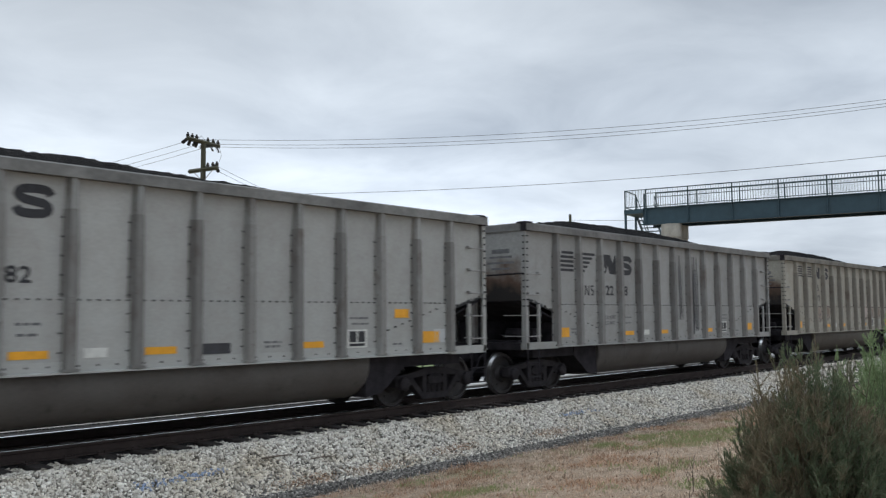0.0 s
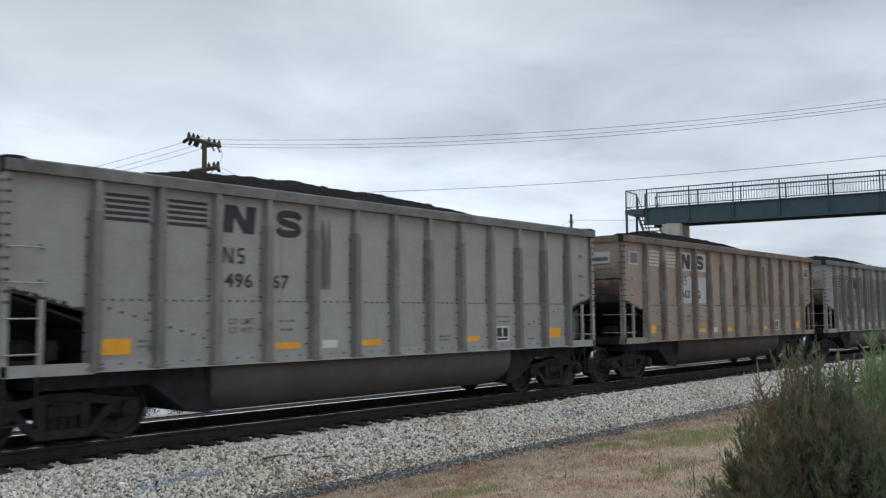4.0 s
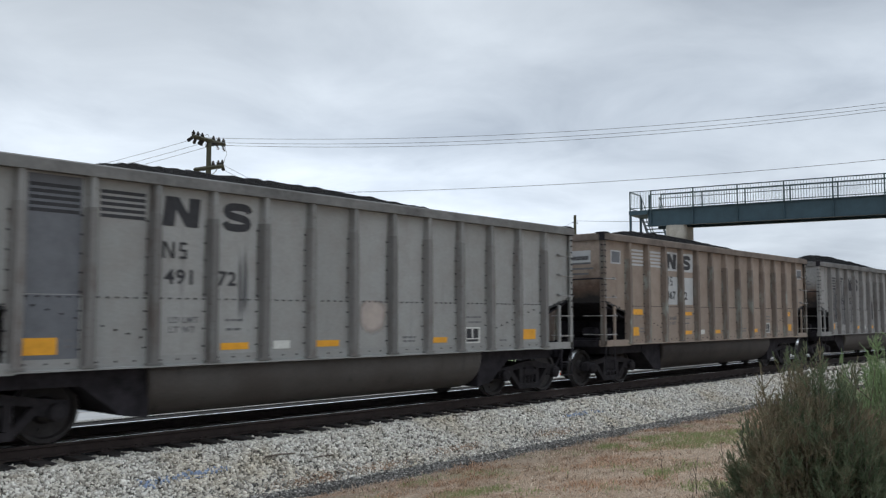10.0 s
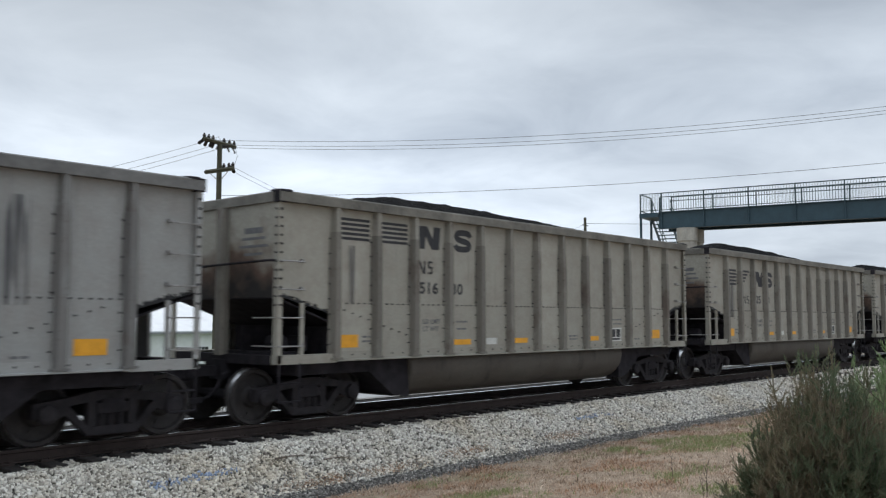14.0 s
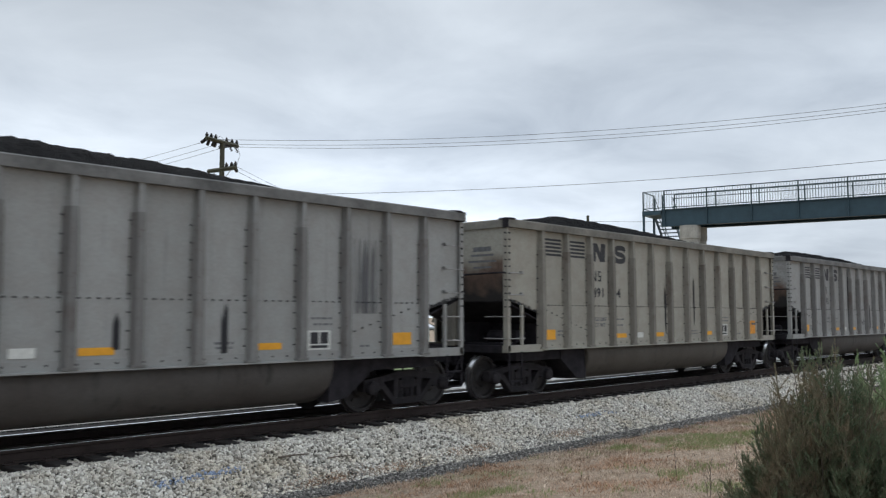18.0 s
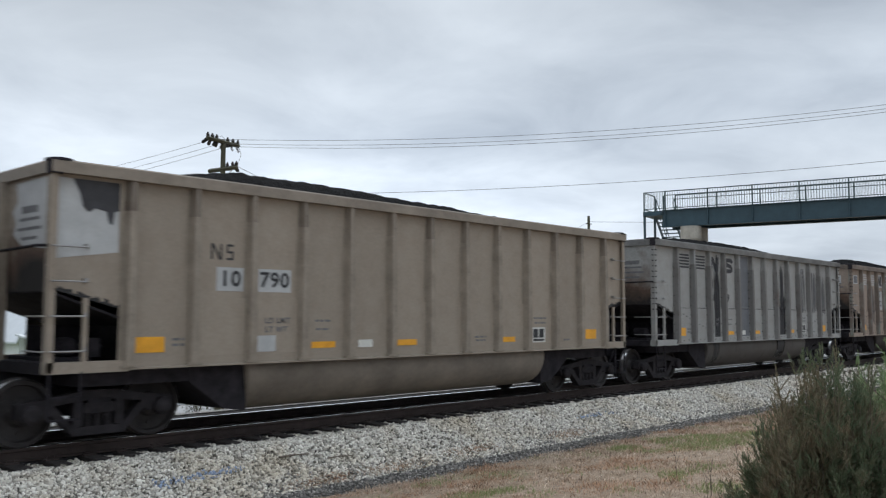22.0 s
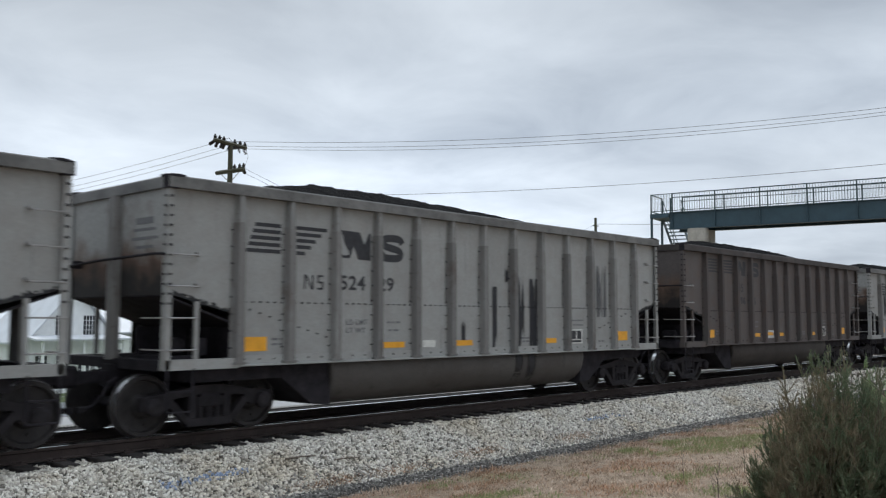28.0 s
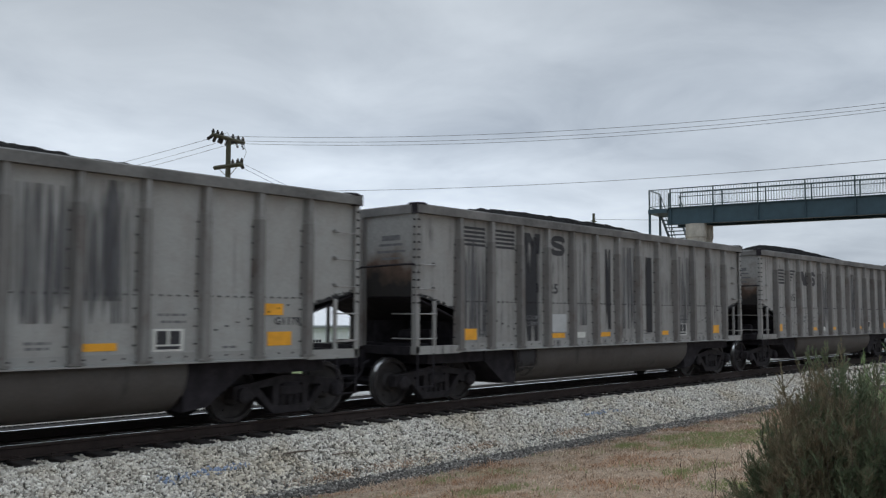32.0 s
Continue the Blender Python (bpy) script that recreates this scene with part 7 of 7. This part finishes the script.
def build_poles():
    P = Vector((27.13, 40.79, 0))
    pole = tagged(new("utility_pole"), "weathered wooden utility pole with two crossarms", "utility pole", "utility poles")
    bm = B()
    tube(bm, [(P.x, P.y, z) for z in (-4.3, 2, 6, 9, 11.24)], 0.19, 12, 0.125)
    part("shaft", bm, M_POLE, pole)
    right = Vector((0.833, -0.554, 0))
    deep = Vector((0.554, 0.833, 0))

    def arm(c, d, half, zc, slope, name):
        bm = B()
        a, b = c - d * half, c + d * half
        for off in (-0.12, 0.12):
            o = deep * off
            p = [(a + o) + Vector((0, 0, zc - slope * half)), (b + o) + Vector((0, 0, zc + slope * half))]
            tube(bm, p, 0.10, 4)
        return part(name, bm, M_POLE, pole)
    upper = arm(P, (right + deep * 1.2).normalized(), 1.3, 11.17, 0.0, "crossarm")
    lower = arm(P, (right * 1.34 - deep * 1.5).normalized(), 1.1, 9.68, 0.0, "crossarm")

    def insulator(c, parent):
        bm = B()
        lathe(bm, [(0.0, 0.04), (0.03, 0.11), (0.06, 0.07), (0.09, 0.11), (0.12, 0.07), (0.15, 0.11), (0.18, 0.06), (0.26, 0.04)], c, 8, "z")
        part("insulator", bm, M_PORCELAIN, parent)
    da, db = (right + deep * 1.2).normalized(), (right * 1.34 - deep * 1.5).normalized()
    for q in (-1.25, -0.9, -0.55, 0.35, 0.8, 1.2):
        c = P + da * q
        insulator((c.x, c.y, 11.23), upper)
    for q in (0.35, 0.75, 1.05):
        c = P + db * q
        insulator((c.x, c.y, 9.76), lower)

    def dead_end(a, b, parent):
        """A string of discs between arm and wire."""
        a, b = Vector(a), Vector(b)
        bm = B()
        tube(bm, [a, b], 0.025, 5)
        for n in range(4):
            c, d = a.lerp(b, 0.25 + 0.2 * n), a.lerp(b, 0.33 + 0.2 * n)
            tube(bm, [c, d], 0.10, 8, 0.06)
        part("insulator", bm, M_PORCELAIN, parent)
    for q, to, z in ((-1.25, (26.21, 41.4), 11.1), (-0.6, (26.7, 41.1), 10.95), (-0.1, (27.0, 40.9), 10.8), (-0.45, (26.79, 40.59), 11.24), (0.2, (27.05, 40.75), 11.06), (0.9, (27.22, 40.84), 10.95)):
        c = P + da * q
        dead_end((c.x, c.y, 11.15), (to[0], to[1], z), upper)
    for q, to, z in ((0.6, (27.7, 40.4), 9.9), (1.0, (27.75, 40.3), 9.6)):
        c = P + db * q
        dead_end((c.x, c.y, 9.68), (to[0], to[1], z), lower)
    for q in (-1.05, -0.5, 0.55, 1.05):  # suspension strings below the arm
        c = P + da * q
        dead_end((c.x, c.y, 11.12), (c.x + (0.16 if q > 0 else -0.16), c.y - 0.05, 10.78), upper)
    bm = B()
    for a, b, c in ((-1.2, 11.39, 0.3), (-0.6, 11.49, 0.5), (0.3, 11.44, 0.9)):
        p, q = P + da * a, P + da * (a + 0.9)
        tube(bm, [(p.x, p.y, 11.24), ((p.x + q.x) / 2, (p.y + q.y) / 2, b), (q.x, q.y, 11.19)], 0.011, 4)
    tube(bm, [(P.x + 0.70, P.y - 0.45, 10.9), (P.x + 0.80, P.y - 0.5, 10.5), (P.x + 0.68, P.y - 0.45, 10.1), (P.x + 0.56, P.y - 0.4, 9.8)], 0.011, 4)
    part("jumper", bm, M_WIRE, pole)
    bm = B()
    for s in (-1, 1):
        tube(bm, [P + db * (0.8 * s) + Vector((0, 0, 9.65)), P + Vector((0, 0, 9.05))], 0.02, 5)
    part("brace", bm, M_GALV, pole)
    # a second pole out of the picture, which carries the line over the track
    Q = Vector((55.0, -7.0, 0))
    pole2 = tagged(new("utility_pole"), "weathered wooden utility pole beside the track", "utility pole", "utility poles")
    bm = B()
    tube(bm, [(Q.x, Q.y, z) for z in (-0.5, 5, 14.9)], 0.18, 10, 0.13)
    part("shaft", bm, M_POLE, pole2)
    bm = B()
    tube(bm, [Q + Vector((-1.2, -0.6, 14.4)), Q + Vector((1.2, 0.6, 14.4))], 0.07, 4)
    part("crossarm", bm, M_POLE, pole2)
    lab = "thin overhead power line"
    for a, b, dr in (((26.79, 40.59, 11.24), (54.65, -7.2, 14.36), 1.67), ((27.05, 40.75, 11.06), (54.9, -7.05, 14.40), 1.76), ((27.22, 40.84, 10.95), (55.09, -6.95, 14.43), 1.85)):
        bm = B()
        tube(bm, sag(a, b, dr, 26), 0.0105, 4)
        tagged(part("power_line", bm, M_WIRE), lab, "cable", "overhead lines")
    # lower line along the same run
    bm = B()
    tube(bm, sag((27.13, 40.79, 8.31), (55.0, -7.0, 11.29), 1.19, 26), 0.0115, 4)
    tagged(part("power_line", bm, M_WIRE), lab, "cable", "overhead lines")
    # lines that leave to the back
    back = tagged(new("utility_pole"), "wooden utility pole behind the house", "utility pole", "utility poles")
    C = Vector((17.2, 81.2, 0))
    bm = B()
    tube(bm, [(C.x, C.y, -5.2), (C.x, C.y, 9.6)], 0.18, 8, 0.13)
    part("shaft", bm, M_POLE, back)
    for (a, b, dr) in (((26.21, 41.4, 11.1), (C.x - 0.4, C.y, 9.5), 0.9), ((26.7, 41.1, 10.95), (C.x, C.y, 9.1), 0.9), ((27.0, 40.9, 10.8), (C.x + 0.4, C.y, 8.9), 0.9),
                       ((27.7, 40.4, 9.9), (77.0, 50.05, 11.4), 3.3), ((27.75, 40.3, 9.6), (77.2, 50.0, 11.0), 3.3)):
        bm = B()
        tube(bm, sag(a, b, dr), 0.0105, 4)
        tagged(part("power_line", bm, M_WIRE), lab, "cable", "overhead lines")
    # a farther pole behind the train
    F = Vector((0.839 * 92, 0.544 * 92, 0))
    far = tagged(new("utility_pole"), "distant bare utility pole with one wire", "utility pole", "utility poles")
    bm = B()
    tube(bm, [(F.x, F.y, -5.2), (F.x, F.y, 12.1)], 0.17, 8, 0.14)
    part("shaft", bm, M_POLE, far)
    bm = B()
    tube(bm, [(F.x - 0.5, F.y, 11.3), (F.x + 0.5, F.y, 11.3)], 0.05, 4)
    part("crossarm", bm, M_POLE, far)
    for a, b in (((F.x, F.y, 11.5), (F.x + 44, F.y - 20, 14.6)),):
        bm = B()
        tube(bm, sag(a, b, 0.4), 0.018, 4)
        tagged(part("power_line", bm, M_WIRE), lab, "cable", "overhead lines")


# ---------------------------------------------------------------- beyond the tracks
def build_yard():
    def strip_of(y0, y1, up):
        return [(y0, -5.2), (y0, ground_z(0, y0) + up), (y1, ground_z(0, y1) + up), (y1, -5.2)]
    for nm, y0, y1, up, mat, lab, cat in (("road", 49.0, 54.6, 0.05, M_ROADSURF, "pale concrete road behind the track", "road"), ("parking_lot", 55.4, 67.5, 0.04, M_LOT, "bluish asphalt lot behind the road", "pavement"),
                                          ("verge", 42.5, 49.0, 0.03, M_LAWN, "green grass verge below the track bank", "grass verge"), ("lawn", 67.5, 110.0, 0.06, M_LAWN, "green lawn before the buildings", "lawn")):
        bm = B()
        prism(bm, strip_of(y0, y1, up), -60, 160, "x")
        tagged(part(nm, bm, mat), lab, cat, kind="structure")
    # chain-link fence: posts and rails
    fence = tagged(new("wire_fence"), "low galvanised wire fence along the road", "fence")
    for i in range(40):
        bm = B()
        tube(bm, [(8 + 3.0 * i, 55.0, -4.8), (8 + 3.0 * i, 55.0, -3.1)], 0.045, 6)
        part("post", bm, M_GALV, fence)
    bm = B()
    for z in (-3.12, -4.25):
        tube(bm, [(8, 55.0, z), (125, 55.0, z)], 0.02, 5)
    part("rail", bm, M_GALV, fence)


def build_barrels():
    for x, y in BARRELS:
        z = ground_z(x, y)
        barrel = tagged(new("traffic_barrel"), "orange traffic barrel with white bands", "traffic barrel", "traffic barrels")
        for q in range(5):
            bm = B()
            r0, r1 = 0.29 - 0.012 * q, 0.285 - 0.012 * q
            lathe(bm, [(z + 0.2 * q, r0), (z + 0.2 * q + 0.19, r1), (z + 0.2 * q + 0.2, r1 - 0.012)], (x, y, 0), 14, "z")
            part("band", bm, M_WHITEINK if q % 2 else M_BARREL, barrel)


def leaf_cloud(name, centre, size, n, leaf, mat, seed, up=0.5):
    g = np.random.default_rng(seed)
    d = g.normal(0, 1, (n, 3))
    d /= np.linalg.norm(d, axis=1)[:, None]
    lob = 1 + 0.25 * np.sin(d[:, 0] * 5 + seed) * np.cos(d[:, 1] * 4 + d[:, 2] * 3)
    c = np.array(centre) + d * np.array(size) * (g.random((n, 1)) ** 0.45) * lob[:, None]
    a = g.normal(0, 1, (n, 3)) * leaf
    b = g.normal(0, 1, (n, 3)) * leaf + np.array([0, 0, up * leaf])
    v = np.stack([c, c + a, c + b], 1).reshape(-1, 3)
    return fast_mesh(name, v, np.arange(n * 3).reshape(-1, 3), mat)


def build_shrubs():
    for i, (x, y, s) in enumerate(((30.4, 47.9, 1.7), (32.4, 48.0, 1.8), (40.2, 48.2, 1.3), (53.0, 48.0, 1.0), (28.2, 48.3, 1.3))):
        shrub = tagged(new("roadside_shrub"), "small grey-green shrub on the verge", "shrub", "verge shrubs")
        z = ground_z(x, y)
        bm = B()
        for q in range(5):
            a = q * 1.3
            tube(bm, [(x, y, z - 0.15), (x + 0.3 * s * math.cos(a), y + 0.3 * s * math.sin(a), z + 0.7 * s)], 0.03 * s, 5, 0.01)
        part("woody_frame", bm, M_BARK, shrub)
        share("crown", leaf_cloud("crown", (x, y, z + 0.55 * s), (0.75 * s, 0.75 * s, 0.6 * s), 1600, 0.05, M_SHRUB, 40 + i), shrub)


def window(parent, x, y, z, w, h, cols, rows):
    bm = B()
    ring = [(-1, -1), (1, -1), (1, 1), (-1, 1)]
    inner = [bm.verts.new((x + a * w / 2, d, z + b * h / 2)) for d in (y - 0.06, y) for a, b in ring]
    outer = [bm.verts.new((x + a * (w / 2 + 0.08), d, z + b * (h / 2 + 0.08))) for d in (y - 0.06, y) for a, b in ring]
    for i in range(4):
        k = (i + 1) % 4
        bm.faces.new((outer[i], outer[k], inner[k], inner[i]))
        bm.faces.new((inner[i], inner[k], inner[4 + k], inner[4 + i]))
        bm.faces.new((outer[k], outer[i], outer[4 + i], outer[4 + k]))
    win = part("window", bm, M_SIDING, parent)
    for i in range(1, cols):
        u = x - w / 2 + w * i / cols
        part("glazing_bar", box(B(), u - 0.02, u + 0.02, y - 0.04, y - 0.02, z - h / 2, z + h / 2), M_SIDING, win)
    for i in range(1, rows):
        u = z - h / 2 + h * i / rows
        part("glazing_bar", box(B(), x - w / 2, x + w / 2, y - 0.045, y - 0.018, u - 0.02, u + 0.02), M_SIDING, win)
    part("pane", box(B(), x - w / 2, x + w / 2, y - 0.02, y - 0.005, z - h / 2, z + h / 2), M_GLASS, win, "dark window glass")


def build_house():
    """White gabled house with a columned porch, and a long pale shed beside it."""
    house = tagged(new("white_house"), "white gabled house with porch columns and small-paned windows", "house")
    x0, x1, y0, y1, zb, ze = 32.0, 40.0, 78.0, 87.0, -4.9, -0.2
    bm = B()
    box(bm, x0, x1, y0, y1, zb, ze)
    prism(bm, [(x0, ze), (x1, ze), ((x0 + x1) / 2, ze + 4.6)], y0, y1, "y")
    part("wall", bm, M_SIDING, house)
    xm = (x0 + x1) / 2
    for s in (-1, 1):
        bm = B()
        xe = xm + s * (x1 - x0) / 2 * 1.12
        p = [(xm, ze + 4.62), (xe, ze - 0.40), (xe, ze - 0.22), (xm, ze + 4.82)]
        prism(bm, p, y0 - 0.5, y1 + 0.5, "y")
        part("roof", bm, M_ROOFING, house)
    for x in (34.9, 37.4):
        window(house, x, y0, 1.1, 1.1, 1.7, 4, 4)
    for x in (33.2, 35.0, 37.0, 38.8):
        window(house, x, y0, -2.4, 1.0, 1.7, 3, 4)
    for i in range(5):
        bm = B()
        cx = 32.4 + 1.8 * i
        lathe(bm, [(-4.62, 0.2), (-4.4, 0.16), (-0.3, 0.14), (-0.16, 0.22)], (cx, 75.8, 0), 10, "z")
        part("porch_column", bm, M_SIDING, house)
    bm = B()
    prism(bm, [(75.2, -0.2), (78.0, 0.1), (78.0, 0.25), (75.2, -0.05)], 31.6, 40.4, "x")
    part("porch_roof", bm, M_ROOFING, house)
    bm = B()
    box(bm, 31.8, 40.2, 75.4, 78.0, -4.9, -4.6)
    part("porch_floor", bm, M_SIDING, house)

    shed = tagged(new("long_shed"), "long pale metal-roofed shed with light walls", "warehouse")
    bm = B()
    box(bm, 44.5, 96, 90, 108, -4.9, 0.12)
    part("wall", bm, M_SIDING, shed)
    for s in (-1, 1):
        bm = B()
        ya = 99 + s * 9.6
        prism(bm, [(ya, 0.05), (99, 3.4), (99, 3.6), (ya, 0.25)], 43.9, 96.6, "x")
        part("roof", bm, M_ROOFING, shed)
    bm = B()
    box(bm, 43.9, 96.6, 89.3, 89.4, -0.08, 0.12)
    part("gutter", bm, M_GALV, shed, "grey gutter along the eaves")
    for i in range(12):
        window(shed, 46.5 + 3.9 * i, 90, -2.2, 1.4, 1.2, 3, 2)


def build_woods():
    """Bare winter trees far behind, past the buildings and along both horizons."""
    g = np.random.default_rng(9)
    vs, ts, k = [], [], 0
    for i in range(420):
        x, y = g.uniform(-500, 700), g.uniform(180, 330)
        h = g.uniform(3.0, 6.0)
        n = 26
        c = np.array([x, y, -4.8]) + np.stack([g.normal(0, 3.2, n), g.normal(0, 2.0, n), h * g.random(n)], -1)
        a, b = g.normal(0, 1.2, (n, 3)), g.normal(0, 1.2, (n, 3))
        vs.append(np.stack([c, c + a, c + b], 1).reshape(-1, 3))
        ts.append(np.arange(n * 3).reshape(-1, 3) + k)
        k += n * 3
    tagged(new("far_woods", fast_mesh("far_woods", np.concatenate(vs), np.concatenate(ts), M_HEDGE)), "low bare winter scrub on the far horizon", "woods", kind="stuff")


# ---------------------------------------------------------------- shrubs beside the camera
def sprays(n, base, spread, height, seed, mat, name, cone=1.25, lean=(0.0, 0.0), twigs=22, needles=34, length=0.034):
    """An evergreen shrub: stems fan up from the base and end in loose feathery plumes, clothed with fine needles."""
    g = np.random.default_rng(seed)
    bm = B()
    base = np.array(base)
    vs = []
    for i in range(n):
        a = g.uniform(0, 2 * np.pi)
        rr = g.random() ** 0.62
        tall = g.uniform(0.66, 1.0) if i % 9 else g.uniform(1.0, 1.16)
        out = np.array([np.cos(a), np.sin(a), 0.0])
        hgt = height * (1.0 - 0.76 * rr ** cone) * tall
        foot = base + out * rr * spread * 0.16
        tip = base + out * rr * spread * g.uniform(0.8, 1.12) + np.array([lean[0], lean[1], 0.0]) * hgt + np.array([0, 0, max(hgt, 0.16)])
        mid = (foot + tip) / 2 + out * 0.20 * rr * spread + g.normal(0, 0.04, 3)
        t = np.linspace(0, 1, 6)[:, None]
        pts = (1 - t) ** 2 * foot + 2 * t * (1 - t) * mid + t ** 2 * tip
        tube(bm, [tuple(p) for p in pts], 0.008, 3, 0.0018)
        u = np.append(np.clip(g.beta(1.8, 1.0, twigs - 1), 0.10, 0.97), 1.0)[:, None]
        c = (1 - u) ** 2 * foot + 2 * u * (1 - u) * mid + u ** 2 * tip
        ax = 2 * (1 - u) * (mid - foot) + 2 * u * (tip - mid)
        ax /= np.linalg.norm(ax, axis=1)[:, None]
        d = ax + g.normal(0, 0.42, (twigs, 3)) + np.array([0, 0, 0.22])
        d /= np.linalg.norm(d, axis=1)[:, None]
        ln = g.uniform(0.10, 0.22, (twigs, 1)) * (1.25 - 0.55 * u)
        w = g.random((twigs, needles, 1))
        p = c[:, None] + d[:, None] * ln[:, None] * w
        o = d[:, None] * 1.0 + g.normal(0, 0.36, (twigs, needles, 3))
        o /= np.linalg.norm(o, axis=2)[..., None]
        q = length * g.uniform(0.6, 1.5, (twigs, needles, 1)) * (1.15 - 0.6 * w)
        sd = np.cross(o, g.normal(0, 1, (twigs, needles, 3)))
        sd = sd / np.linalg.norm(sd, axis=2)[..., None] * 0.0026
        vs.append(np.stack([p - sd, p + sd, p + o * q], 2).reshape(-1, 3))
    shrub = new(name)
    part("woody_frame", bm, M_BARK, shrub)
    v = np.concatenate(vs)
    share("foliage", fast_mesh("foliage", v, np.arange(len(v)).reshape(-1, 3), mat), shrub)
    return shrub


def build_bushes():
    tagged(sprays(760, (7.20, 2.46, -0.22), 0.83, 1.52, 21, M_JUNIPER, "juniper_bush", 2.0), "bronze-green juniper bush in winter colour", "bush", "shrubs by the track")
    tagged(sprays(620, (8.85, 2.16, -0.2), 1.05, 1.66, 22, M_CEDAR, "cedar_bush", 2.6), "green young cedar behind the juniper", "bush", "shrubs by the track")
    g = random.Random(4)
    twigs = tagged(new("bare_twigs"), "bare pale twigs of a leafless shrub", "twigs")
    for i in range(14):
        bm = B()
        x, y = 8.3 + g.uniform(-0.5, 1.4), 2.75 + g.uniform(-0.3, 0.4)
        p = Vector((x, y, -0.35))
        pts = [p.copy()]
        d = Vector((g.uniform(-0.3, 0.3), g.uniform(-0.2, 0.2), 1)).normalized()
        for q in range(6):
            d = (d + Vector((g.uniform(-0.2, 0.2), g.uniform(-0.2, 0.2), 0))).normalized()
            p = p + d * g.uniform(0.22, 0.33)
            pts.append(p.copy())
        tube(bm, pts, 0.006, 4, 0.002)
        for q in (2, 3, 4, 5):
            e = pts[q] + Vector((g.uniform(-0.3, 0.3), g.uniform(-0.3, 0.3), g.uniform(0.1, 0.35)))
            tube(bm, [pts[q], e], 0.004, 4, 0.0015)
        part("twig", bm, M_BARK, twigs)


def build_stalks():
    """Dead weed stalks standing in the grass."""
    g = random.Random(8)
    for x, y in ((9.71, 4.7), (9.9, 4.78), (9.2, 4.5), (11.2, 5.9), (12.2, 5.5)):
        stalk = tagged(new("weed_stalk"), "thin dead weed stalk in the dry grass", "weed", "weed stalks")
        z = ground_z(x, y)
        bm = B()
        h = g.uniform(0.3, 0.55)
        tube(bm, [(x, y, z), (x + g.uniform(-0.04, 0.04), y, z + h * 0.5), (x + g.uniform(-0.08, 0.08), y, z + h)], 0.005, 4, 0.002)
        for q in range(4):
            t = 0.45 + 0.14 * q
            tube(bm, [(x, y, z + h * t), (x + g.uniform(-0.07, 0.07), y + g.uniform(-0.05, 0.05), z + h * (t + 0.2))], 0.003, 3, 0.0015)
        part("stem", bm, M_BARK, stalk)


# ---------------------------------------------------------------- what moves
CREEP = [0.13, 0, -0.03, -0.15, 0.0, 0.0, -0.04, 0.08, -0.06, 0, -0.08, -0.10, -0.14, -0.24, -0.1, 0.0, 0.0, 0.27, -0.16, -0.13, -0.02, 0.08, -0.12, -0.15, -0.17, 0.08, 0.0, 0.0, -0.02, 0.17, 0.12, 0.0, -0.1]


def motions():
    seconds = np.arange(33.0)
    fine = np.linspace(0, 32, 961)
    even = np.polynomial.Polynomial.fit(seconds, SHIFT, 9)

    def path(t):
        """Way run by the train: an even pace with the slight surging of its slack."""
        return even(t) + np.interp(t, seconds, CREEP)

    for k, car, load, axles in TRAIN:
        kind = FLEET[k - 1][1]
        slack = (0.2 if kind == "crate" else 0.0) + BODIES.get(kind, (0, 0, 0, 0, 0.0))[4]           # the longer cars ride close up to the next one
        rows = [(float(t), pose(k * PITCH + slack - float(path(t)) - BODY / 2, TRACK_Y, 0)) for t in seconds]
        walk(car, rows)
        walk(load, rows)
        # the wheels turn while the car is near enough to see them
        x = k * PITCH - path(fine) - BODY / 2
        shown = np.flatnonzero((x > -10) & (x < 36))
        if len(shown) < 2:
            continue
        a, b = shown[0], shown[-1]
        for xw, ax in axles:
            rows = [] if a == 0 else [(0.0, pose(xw, 0, WHEEL_R))]
            for i in range(a, b + 1):
                ang = (path(fine[i]) - path(fine[a])) / WHEEL_R
                rows.append((float(fine[i]), Matrix.Translation((xw, 0, WHEEL_R)) @ Matrix.Rotation(-float(ang), 4, "Y")))
            if b < 960:
                rows.append((32.0, rows[-1][1]))
            walk(ax, rows)


build_ground()
build_strips()
build_track(TRACK_Y, 0.0, -150, 400, "rusty steel running rail with a polished head")
build_yard()
build_house()
build_woods()
build_bridge()
build_poles()
build_shrubs()
build_barrels()
build_train()
build_bushes()
build_stalks()
build_grass()
build_stones()
build_litter()
build_ties()
motions()
